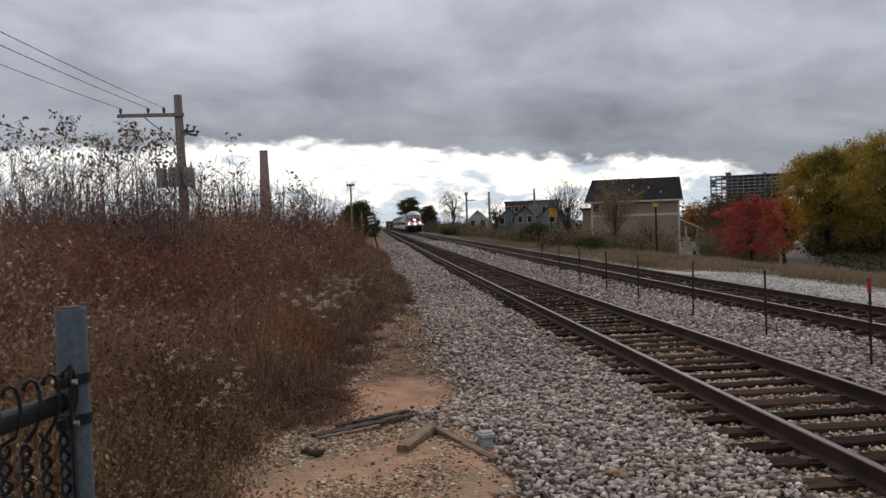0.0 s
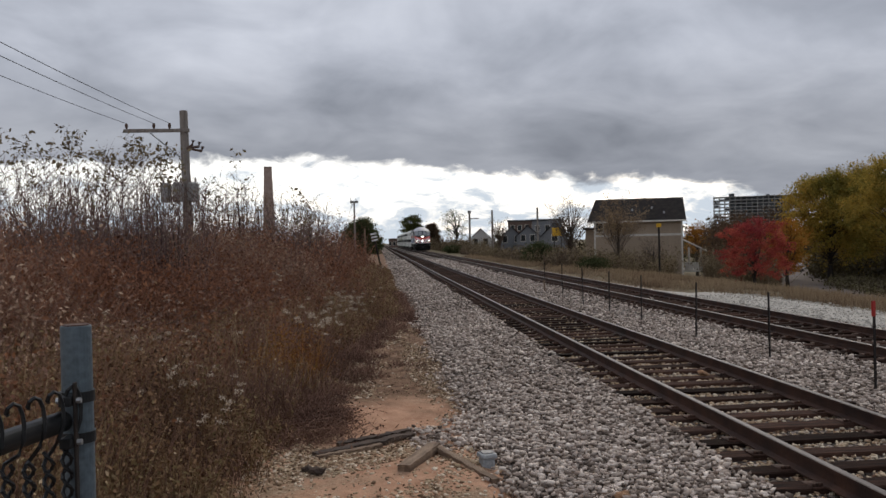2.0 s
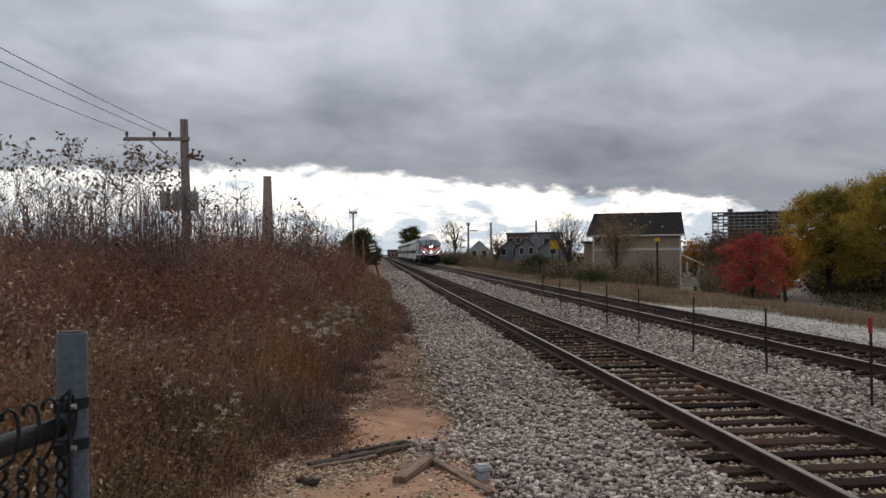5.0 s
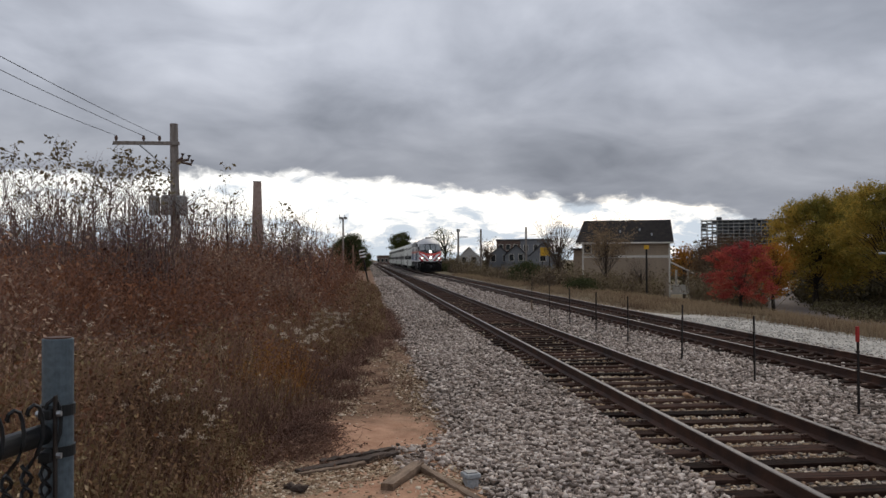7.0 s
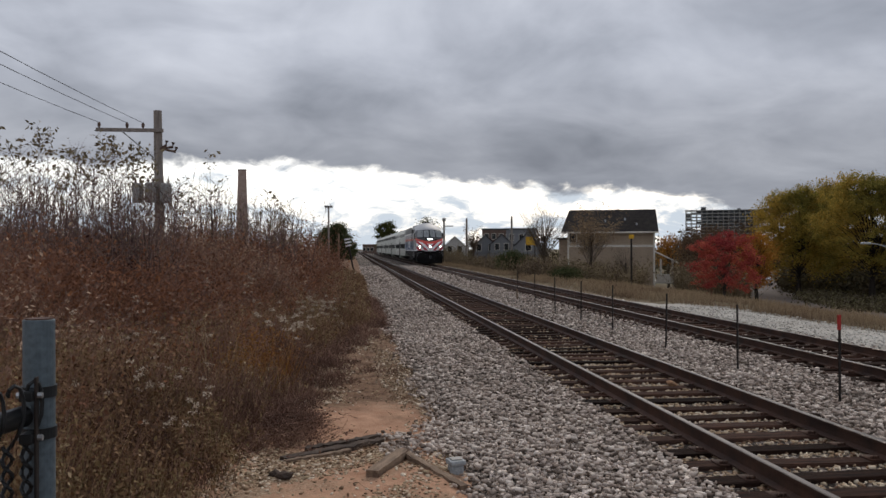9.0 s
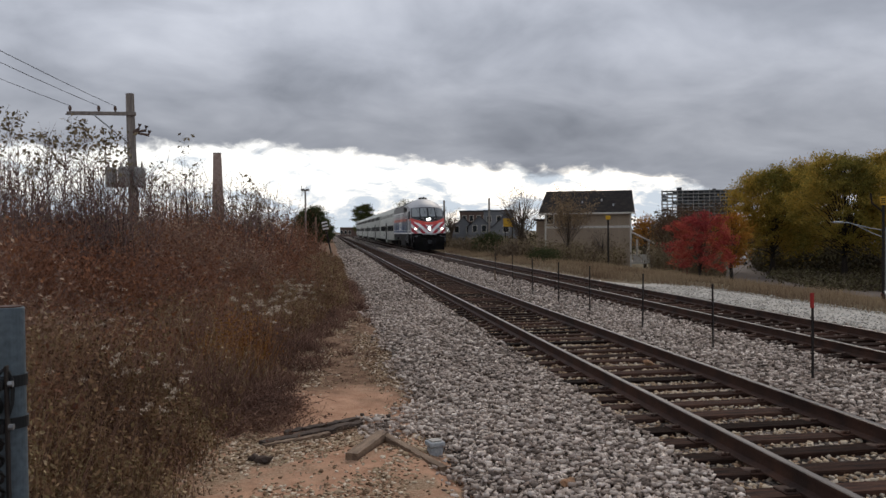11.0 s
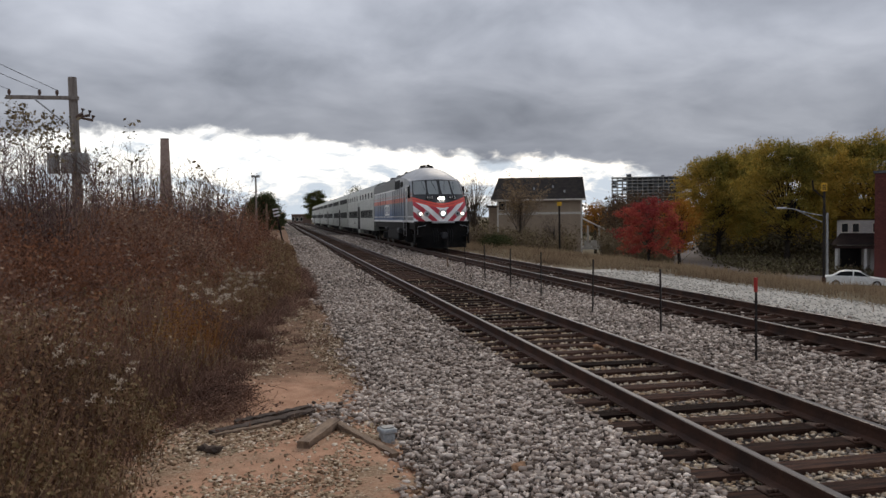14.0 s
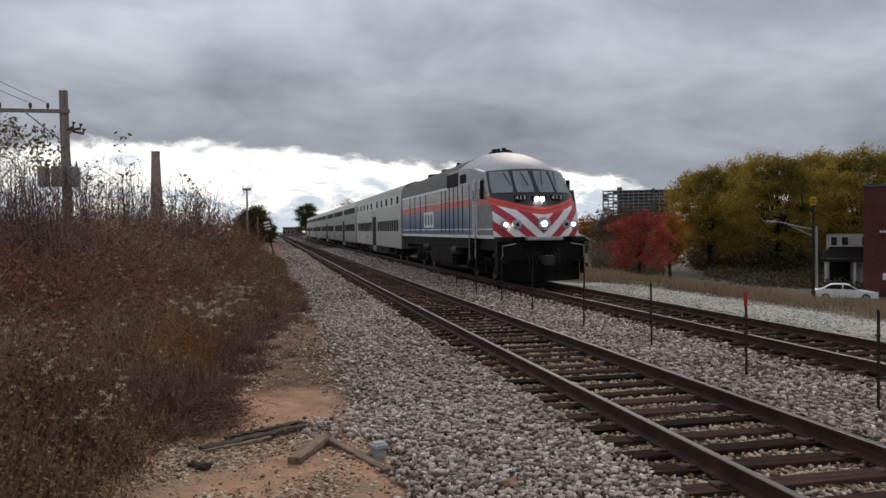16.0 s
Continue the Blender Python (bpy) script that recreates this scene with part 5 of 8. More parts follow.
def build_saplings():
    """Tall thin stems that stand over the thicket, leafy only at their tips."""
    rng = np.random.default_rng(21)
    stems, leafs = Cloud(), Cloud()
    n = 620
    az = np.radians(rng.uniform(-27, -3.0, n))
    d = np.where(az < -0.2, rng.uniform(17, 27, n), rng.uniform(26, 46, n))
    x, y = d * np.sin(az), d * np.cos(az)
    deg = np.degrees(az)
    tall = np.where(deg < -14, rng.uniform(2.5, 6.6, n), np.where(deg < -8, rng.uniform(2.0, 5.0, n), rng.uniform(1.5, 3.6, n)))
    top = 1.86 + d * np.tan(np.radians(tall))
    z0 = gh_v(x, y)
    base = np.stack([x, y, z0], 1)
    h = top - z0
    tip = base + np.stack([rng.normal(0, 0.13, n) * h, rng.normal(0, 0.13, n) * h, h], 1)
    stems.spikes(base, tip, 0.005 + 0.0005 * d, 0.06, rng)
    for j in range(13):
        f = rng.uniform(0.40, 0.96, n)[:, None]
        p = base + (tip - base) * f
        dr = np.stack([rng.normal(0, 0.5, n), rng.normal(0, 0.5, n), rng.uniform(0.45, 1.0, n)], 1)
        q = p + dr * rng.uniform(0.15, 0.75, n)[:, None]
        stems.spikes(p, q, 0.009)
        for _ in range(2):
            c = p + (q - p) * rng.uniform(0.4, 1.0, (n, 1)) + rng.normal(0, 0.03, (n, 3))
            leafs.leaves(c, rng.uniform(0.014, 0.032, n) * d / 13, rng)
    # the tallest, with bunches of leaves at the head
    groups = [(-21.8, 7.4), (-21.4, 6.6), (-20.0, 7.0), (-19.4, 8.0), (-19.1, 7.6), (-18.6, 6.4), (-17.9, 6.6), (-17.2, 6.2), (-16.6, 6.5), (-16.0, 6.9), (-15.7, 7.6), (-15.1, 6.8), (-14.7, 7.2), (-14.2, 6.4), (-13.8, 6.9), (-13.3, 6.0), (-12.9, 6.6), (-10.9, 4.8), (-9.2, 6.6), (-9.0, 4.6), (-10.2, 4.2), (-22.4, 7.0), (-23.6, 7.6), (-25, 7.2), (-7.6, 3.6), (-5.2, 4.0), (-4.6, 3.6)]
    for a, e in groups:
        dd = rng.uniform(16, 22) if a < -12 else rng.uniform(24, 32)
        for k in range(2):
            aa = radians(a + rng.normal(0, 0.25))
            bx, by = dd * math.sin(aa), dd * math.cos(aa)
            tz = 1.86 + dd * math.tan(radians(e - k * rng.uniform(0.2, 1.4)))
            b = np.array([[bx + rng.normal(0, 0.15), by, gh(bx, by)]])
            t = np.array([[bx, by, tz]])
            stems.spikes(b, t, 0.014, 0.02, rng)
            m = 22 if a < -11 else 8
            c = t + np.stack([rng.normal(0, 0.12, m), rng.normal(0, 0.12, m), -np.abs(rng.normal(0, 0.27, m))], 1)
            leafs.leaves(c, rng.uniform(0.035, 0.075, m) * dd / 12, rng)
            for i in range(0, m, 2):
                stems.spikes(np.array([[bx, by, c[i, 2] - 0.1]]), c[i:i + 1], 0.004)
    tagged(link("tall_stems", stems.mesh("tall_stems"), M["stem_dark"]), "tall thin dark stems standing over the brush", "saplings", kind="stuff")
    tagged(link("sapling_leaves", leafs.mesh("sapling_leaves"), M["sapling_leaf"]), "sparse olive-brown leaves on the tall stems", "leaves", kind="stuff")


def build_fence():
    """End of a chain-link fence: pipe post, top rail, bands, tension bar and black mesh."""
    f = thing("chain_link_fence", "black chain-link fence ending at a grey pipe post", "fence")
    px, py = -0.618, 1.744
    bm = bmesh.new()
    tube(bm, [(px, py, -0.3), (px, py, 1.712), (px, py, 1.714)], [0.0302, 0.0302, 0.029], 28)
    part("post", bm, M["post_grey"], f, "grey painted steel pipe post", smooth=False)
    bm = bmesh.new()
    tube(bm, [(px, py, 1.7145), (px, py, 1.7165)], [0.026, 0.026], 24)
    part("post_mouth", bm, M["rust_rail"], f, "rusty open end of the pipe")
    bm = bmesh.new()
    tube(bm, [(px - 0.012, py - 0.05, 1.528), (px - 0.55, py - 2.2, 1.535)], 0.021, 16)
    part("top_rail", bm, M["black_vinyl"], f, smooth=True)
    for z in (1.570, 1.487, 1.1, 0.7, 0.3):
        bm = bmesh.new()
        tube(bm, [(px, py, z - 0.011), (px, py, z + 0.011)], 0.0335, 28)
        box(bm, px - 0.012, px + 0.012, py - 0.075, py - 0.03, z - 0.010, z + 0.010, 0.003)
        band = part("brace_band", bm, M["black_vinyl"], f)
        bm = bmesh.new()
        tube(bm, [(px - 0.022, py - 0.055, z), (px + 0.026, py - 0.055, z)], 0.006, 8)
        part("bolt", bm, M["galv"], band)
    bm = bmesh.new()
    box(bm, px + 0.012, px + 0.017, py - 0.064, py - 0.048, -0.15, 1.606, 0.002)
    part("tension_bar", bm, M["black_steel"], f, "dark steel tension bar")
    # woven wires: two strands twist round each other down each column; one is hooked over at the top
    for k in range(34):
        y0 = py - 0.050 - k * 0.056
        sx = px + 0.006 - 0.247 * (py - y0)
        for strand in (0, 1):
            bm = bmesh.new()
            pts = []
            if strand == 0:
                pts = [(sx + 0.004, y0 - 0.004, 1.578), (sx + 0.006, y0 - 0.014, 1.582), (sx + 0.010, y0 - 0.016, 1.592), (sx + 0.016, y0 - 0.008, 1.598), (sx + 0.022, y0 + 0.002, 1.592), (sx + 0.026, y0 + 0.006, 1.575), (sx + 0.028, y0 + 0.007, 1.555), (sx + 0.027, y0 + 0.005, 1.530), (sx + 0.020, y0, 1.505)]
            for n in range(7 * 26):
                z = 1.488 - 0.0091 * n - 0.004 * (k % 3)
                a = 2 * math.pi * n / 7 + math.pi * strand + 0.9 * k
                pts.append((sx + 0.0085 * math.cos(a), y0 + 0.0125 * math.sin(a), z))
            tube(bm, pts, 0.0041, 5)
            part("wire", bm, M["black_vinyl"], f)
    return f


def build_path_things():
    def lump_box(name, label, cat, size, m, material, rough=0.012, seed=1, bevel=0.006):
        rng = random.Random(seed)
        bm = bmesh.new()
        sx, sy, sz = size
        n = 15
        rows = []
        for i in range(n):
            y = sy * (i / (n - 1) - 0.5)
            w = 0.5 * sx * (1 - 0.25 * rng.random() * rough * 20)
            h = sz * (1 - 0.25 * rng.random() * rough * 20)
            jx = rng.uniform(-rough, rough)
            rows.append([bm.verts.new((x + jx + rng.uniform(-rough, rough) * 0.4, y, z)) for x, z in ((-w, 0), (w, 0), (w * 1.02, h * 0.5), (w * 0.96, h), (0, h * 1.02), (-w * 0.96, h))])
        for a, b in zip(rows, rows[1:]):
            for k in range(6):
                bm.faces.new((a[k], a[(k + 1) % 6], b[(k + 1) % 6], b[k]))
        bm.faces.new(rows[0])
        bm.faces.new(rows[-1][::-1])
        ob = part(name, bm, material)
        ob.matrix_world = m
        return tagged(ob, label, cat)

    def board(name, label, a, b, w, h, material, rough, seed, lift=0.0):
        a, b = Vector((*a, gh(*a) + lift)), Vector((*b, gh(*b) + lift))
        d = b - a
        m = Matrix.Translation((a + b) / 2 + Vector((0, 0, lumps(*((a + b) / 2).xy) - 0.005))) @ pose(0, 0, 0, math.degrees(math.asin(d.z / d.length)), 0, math.degrees(math.atan2(-d.x, d.y)))
        return lump_box(name, label, "plank", (w, d.length, h), m, material, rough, seed)

    board("wooden_plank", "short weathered grey-brown wooden plank on the sand", (0.24, 7.50), (0.58, 8.28), 0.125, 0.075, M["old_wood"], 0.004, 2)
    board("wooden_plank", "long weathered grey-brown stick of timber on the sand", (0.60, 8.22), (1.03, 7.10), 0.075, 0.055, M["old_wood"], 0.008, 3)
    board("rotten_board", "dark rotten splintered board lying on the sand", (-0.62, 8.25), (0.40, 8.92), 0.13, 0.055, M["rot_wood"], 0.03, 4)
    board("rotten_board", "dark rotten splintered board lying on the sand", (-0.42, 8.60), (0.36, 9.05), 0.10, 0.07, M["rot_wood"], 0.034, 5)
    board("rotten_board", "pale split end of a rotten board", (-0.60, 8.18), (0.05, 8.52), 0.07, 0.04, M["old_wood"], 0.02, 6)
    # small survey box with a lid
    s = thing("utility_box", "small pale grey plastic box with a lid, set in the gravel", "utility box", pose(1.03, 7.68, gh(1.03, 7.68) - 0.03, 0, 0, 12))
    bm = bmesh.new()
    box(bm, -0.062, 0.062, -0.062, 0.062, 0, 0.13, 0.015)
    part("body", bm, M["grey_plastic"], s)
    bm = bmesh.new()
    box(bm, -0.080, 0.080, -0.080, 0.080, 0.131, 0.180, 0.018)
    lid = part("lid", bm, M["grey_plastic"], s)
    bm = bmesh.new()
    box(bm, -0.055, 0.055, -0.055, 0.055, 0.181, 0.190, 0.006)
    part("raised_panel", bm, M["can"], lid)
    # loose rocks
    def rock(name, label, at, r, material, seed, squash=0.65):
        rng = random.Random(seed)
        bm = bmesh.new()
        bmesh.ops.create_icosphere(bm, subdivisions=2, radius=1)
        for v in bm.verts:
            k = 1 + 0.55 * noise.noise(v.co * 1.3 + Vector((seed * 7, 0, 0)))
            v.co = Vector((v.co.x * k, v.co.y * k * 0.85, v.co.z * k * squash)) * r
        ob = part(name, bm, material)
        ob.location = at
        return tagged(ob, label, "rock")
    rock("rock", "rust-stained stone lying on the grey ballast", (1.95, 6.36, -0.19), 0.062, M["stone_rust"], 1)
    rock("rock", "orange-stained stone lying between the rails", (4.75, 11.55, -0.14), 0.07, M["stone_rust"], 3)
    rock("clod", "dark earth clod on the sandy path", (-0.56, 7.65, -0.235), 0.075, M["rot_wood"], 4)
    rock("clod", "dark earth clod on the sandy path", (-0.66, 7.75, -0.24), 0.06, M["rot_wood"], 6)


def build_pebbles():
    """Gravel, clods and chips over the path."""
    rng = np.random.default_rng(31)
    ico = bmesh.new()
    bmesh.ops.create_icosphere(ico, subdivisions=1, radius=1)
    v0 = np.array([v.co[:] for v in ico.verts])
    ico.verts.ensure_lookup_table()
    f0 = np.array([[v.index for v in f.verts] for f in ico.faces])
    ico.free()
    c = Cloud()
    n = 32000
    x, y = rng.uniform(-1.3, 1.35, n), np.where(rng.random(n) < 0.35, rng.uniform(5.0, 8.6, n), np.where(rng.random(n) < 0.55, rng.uniform(11.0, 24.0, n), 3.6 + rng.gamma(2.0, 3.2, n)))
    keep = (y < 30) & (x > edge_v(y) - 0.5)
    # keep the open sand patch mostly clear
    bare = (np.abs(x - 0.15) < 0.55) & (y > 9.0) & (y < 11.2)
    drift = np.array([noise.noise(Vector((a * 1.6, b * 0.9, 5))) for a, b in zip(x, y)])
    keep &= ~(bare & (rng.random(n) < 0.93)) & (rng.random(n) < np.clip(0.52 + 1.9 * drift, 0.08, 1))
    for xx, yy in zip(x[keep], y[keep]):
        r = rng.uniform(0.005, 0.019) * (1.25 if yy > 11 else 1) * (1.5 if rng.random() < 0.1 else 1)
        k = 1 + 0.25 * rng.normal(size=(len(v0), 1))
        p = v0 * np.clip(k, 0.6, 1.5) * [r * rng.uniform(0.8, 1.6), r, r * 0.6]
        a = rng.uniform(0, 6.28)
        p = p @ np.array([[math.cos(a), -math.sin(a), 0], [math.sin(a), math.cos(a), 0], [0, 0, 1]])
        c.add(p + [xx, yy, gh(xx, yy) + lumps(xx, yy) + r * 0.2], f0)
    lit = Cloud()
    m = 16000
    x, y = rng.uniform(-1.2, 1.4, m), 3.6 + rng.gamma(2.6, 5.0, m)
    keep = (y < 60) & (x > edge_v(y) - 0.4)
    bare = (np.abs(x - 0.12) < 0.6) & (y > 8.9) & (y < 11.2)
    drift = np.array([noise.noise(Vector((a * 1.6, b * 0.9, 5))) + 0.5 * noise.noise(Vector((a * 4, b * 3, 8))) for a, b in zip(x, y)])
    keep &= ~(bare & (rng.random(m) < 0.92)) & (rng.random(m) < np.clip(0.35 + 1.6 * drift + 0.5 * (y > 11) + 0.6 * (x < edge_v(y) + 0.3), 0.03, 1))
    x, y = x[keep], y[keep]
    p = np.stack([x, y, gh_v(x, y) + 0.03], 1)
    lit.leaves(p - [0, 0, 0.012], rng.uniform(0.010, 0.038, len(x)) * (1 + 0.015 * y), rng)
    b2 = rng.random(len(x)) < 0.3
    q = p[b2] + rng.normal(0, 1, (b2.sum(), 3)) * [0.06, 0.06, 0.03]
    lit.spikes(p[b2] - [0, 0, 0.02], q, 0.003)
    # heap of dark twigs and leaves at the edge of the sand
    k = 1500
    hp = np.stack([rng.normal(-0.62, 0.24, k), rng.normal(9.6, 0.55, k), np.zeros(k)], 1)
    hp[:, 2] = gh_v(hp[:, 0], hp[:, 1]) + rng.uniform(0.0, 0.13, k)
    twig = Cloud()
    twig.spikes(hp, hp + rng.normal(0, 1, (k, 3)) * [0.10, 0.10, 0.05], 0.004)
    twig.leaves(hp, rng.uniform(0.015, 0.05, k), rng)
    tagged(link("twig_heap", twig.mesh("twig_heap"), M["weed_dark"]), "low heap of dark twigs beside the sandy path", "twigs", kind="stuff")
    tagged(link("litter", lit.mesh("litter"), M["litter"]), "brown leaf and twig litter on the path", "litter", kind="stuff")
    tagged(link("pebbles", c.mesh("pebbles"), M["pebble"]), "scattered pale pebbles and chips on the sandy path", "pebbles", kind="stuff")


M["litter"] = island_mat("leaf_litter", [(0.085, 0.055, 0.036), (0.18, 0.12, 0.075), (0.28, 0.20, 0.13), (0.38, 0.31, 0.23)], patch=1.0, patch_amount=0.2)
M["pebble"] = island_mat("pebbles", [(0.13, 0.080, 0.048), (0.30, 0.195, 0.12), (0.46, 0.34, 0.225), (0.38, 0.29, 0.18), (0.74, 0.62, 0.48)], patch=2, patch_amount=0.1)
M["stones"] = island_mat("ballast_stones", [(0.11, 0.084, 0.068), (0.37, 0.304, 0.255), (0.61, 0.52, 0.448), (0.265, 0.203, 0.165), (0.79, 0.69, 0.605)], patch=0.6, patch_amount=0.15)
M["chips"] = island_mat("limestone_chips", [(0.36, 0.335, 0.295), (0.47, 0.445, 0.40), (0.58, 0.555, 0.51)], patch=0.5)
M["stones_tan"] = island_mat("stained_stones", [(0.15, 0.085, 0.055), (0.38, 0.265, 0.165), (0.56, 0.45, 0.32), (0.66, 0.57, 0.45)], patch=0.8, patch_amount=0.3)


def bed_z(x):
    for (xa, za), (xb, zb) in zip(BED, BED[1:]):
        if x <= xb:
            return za + (zb - za) * (x - xa) / (xb - xa)
    return BED[-1][1]


def build_stones():
    """Broken ballast stones: the nearest are pieces of their own, the rest lie joined."""
    rng = np.random.default_rng(41)
    shapes = []
    for s in range(10):
        bm = bmesh.new()
        for cx, cy, cz in itertools.product((-1, 1), repeat=3):
            bm.verts.new(Vector((cx, cy, cz)) * 0.52 + Vector(rng.uniform(-0.30, 0.30, 3)))
        bmesh.ops.convex_hull(bm, input=bm.verts[:])
        bmesh.ops.triangulate(bm, faces=bm.faces[:])
        bmesh.ops.delete(bm, geom=[v for v in bm.verts if not v.link_faces], context="VERTS")
        bm.verts.index_update()
        v = np.array([q.co[:] for q in bm.verts]) * [1.22, 0.66, 0.50]
        f = np.array([[q.index for q in fc.verts] for fc in bm.faces])
        bm.free()
        shapes.append((v, f))
    grey, tan, pale = Cloud(), Cloud(), Cloud()

    def lay(n, x0, x1, y0, y1, rlo, rhi):
        x, y = rng.uniform(x0, x1, n), rng.uniform(y0, y1, n)
        r = rng.uniform(rlo, rhi, n)
        eul = rng.uniform(0, 6.28, (n, 3))
        which = rng.integers(0, len(shapes), n)
        inside = ((x > 3.15) & (x < 5.58)) | ((x > 7.85) & (x < 10.2))
        z = np.array([max(bed_z(a), -0.255) if a < 11.5 else -0.40 for a in np.maximum(x, 0.9)]) + np.where(inside, -0.020, 0.0) + np.where(inside, rng.uniform(-0.5, 0.2, n), rng.uniform(-1.0, 0.95, n)) * r
        wob = np.array([0.28 * noise.noise(Vector((0.6 * b, 7, 0))) for b in y])
        ragged = (x < 1.7) & (rng.random(n) > (x - 0.85 - wob) / 0.7) & (y > 0) & ~((y > 8.2) & (y < 9.3) & (x < 1.3) & (x > 0.35) & (rng.random(n) < 0.75))
        for k in range(len(shapes)):
            for dest, m in ((tan, inside & (x < 6)), (grey, ~(inside & (x < 6)) & (x < 11.5)), (pale, x >= 11.5)):
                s = (which == k) & m & ~ragged
                if not s.any():
                    continue
                ca, sa, cb, sb = np.cos(eul[s, 0]), np.sin(eul[s, 0]), np.cos((eul[s, 1] - 3.14) * 0.42), np.sin((eul[s, 1] - 3.14) * 0.42)
                v, f = shapes[k]
                p = v[None] * r[s][:, None, None]
                q = np.stack([p[..., 0], p[..., 1] * cb[:, None] - p[..., 2] * sb[:, None], p[..., 1] * sb[:, None] + p[..., 2] * cb[:, None]], -1)
                q = np.stack([q[..., 0] * ca[:, None] - q[..., 1] * sa[:, None], q[..., 0] * sa[:, None] + q[..., 1] * ca[:, None], q[..., 2]], -1)
                shift = np.array([tx(b) for b in y[s]])
                q += np.stack([x[s] + shift, y[s], z[s]], -1)[:, None]
                dest.add(q.reshape(-1, 3), (np.arange(s.sum())[:, None, None] * len(v) + f).reshape(-1, 3))

    lay(3400, 0.5, 3.2, 50, 95, 0.06, 0.10)
    lay(3000, 5.6, 8.0, 48, 95, 0.06, 0.10)
    lay(22000, 0.35, 3.2, 4.8, 12, 0.018, 0.048)
    lay(12500, 0.4, 3.2, 12, 24, 0.026, 0.052)
    lay(8000, 0.4, 3.2, 24, 50, 0.035, 0.062)
    lay(9500, 3.15, 5.6, 5.0, 18, 0.020, 0.042)
    lay(5500, 3.15, 5.6, 18, 42, 0.03, 0.05)
    lay(11000, 5.55, 8.0, 6.5, 20, 0.024, 0.050)
    lay(5500, 5.55, 8.0, 20, 48, 0.034, 0.060)
    lay(5000, 7.8, 11.0, 9, 36, 0.03, 0.055)
    lay(6500, 11.8, 14.3, 11, 30, 0.02, 0.045)
    tagged(link("limestone_chips", pale.mesh("limestone_chips"), M["chips"], bed), "pale limestone chips on the strip", kind="stuff")
    tagged(link("ballast_stones", grey.mesh("ballast_stones"), M["stones"], bed), "broken grey ballast stones", kind="stuff")
    tagged(link("stained_stones", tan.mesh("stained_stones"), M["stones_tan"], bed), "tan-stained stones between the rails", kind="stuff")
    # the nearest stones, one by one
    single = []
    for v, f in shapes[:6]:
        me = tri_mesh("stone", v * 0.040, f)
        me.materials.append(M["stone_one"])
        single.append(me)
    for k in range(260):
        x, y = rng.uniform(1.3, 2.9), rng.uniform(5.6, 8.6)
        ob = link("stone", single[k % 6], None, bed)
        ob.matrix_basis = pose(x + tx(y), y, bed_z(x) + 0.018, rng.uniform(-25, 25), rng.uniform(-25, 25), rng.uniform(0, 360))


M["stone_one"] = mat("ballast_stone_single", (0.54, 0.46, 0.41), (0.38, 0.31, 0.27), 9, 0.9, 0, 0.2, 60, rnd=0.4)


def build_stakes():
    """Thin steel stakes between the tracks."""
    rng = random.Random(9)
    rows = [(7.05, 33.2, 1.12, 0), (6.79, 28.9, 1.15, 0), (6.59, 25.3, 1.15, 0), (6.57, 22.4, 1.13, 0), (6.66, 19.9, 1.13, 0), (6.51, 16.1, 1.13, 3.2), (6.51, 13.0, 1.12, -2.0), (6.47, 10.1, 1.17, -0.8), (6.67, 7.85, 1.14, 0.6)]
    for i, (x, y, h, lean) in enumerate(rows):
        red = i == 7
        s = thing("marker_stake", "dark steel stake with a red painted top" if red else "thin dark rusty steel stake between the tracks", "stake", pose(x, y, bed_z(x) - 0.05, rng.uniform(-1, 1), lean, rng.uniform(0, 90)), group="stakes between the tracks")
        bm = bmesh.new()
        box(bm, -0.018, 0.018, -0.003, 0.003, 0, h + 0.05 - (0.19 if red else 0), 0.001)
        box(bm, -0.003, 0.003, 0.0031, 0.024, 0, h + 0.05 - (0.19 if red else 0), 0.001)
        part("shaft", bm, M["black_steel"], s)
        for z in (0.42, 0.66, 0.9):
            bm = bmesh.new()
            box(bm, -0.022, 0.022, -0.010, 0.026, z - 0.012, z + 0.012, 0.004)
            part("stud", bm, M["black_steel"], s)
        if red:
            bm = bmesh.new()
            box(bm, -0.021, 0.021, -0.006, 0.026, h - 0.14, h + 0.06, 0.003)
            part("painted_top", bm, M["red_paint"], s, "red painted top")
    # a short pale stub by the farthest stake
    bm = bmesh.new()
    tube(bm, [(7.0, 33.0, -0.25), (6.98, 33.0, 0.18)], 0.035, 8)
    tagged(part("wooden_stub", bm, M["old_wood"]), "short pale wooden stub in the ballast", "stake")


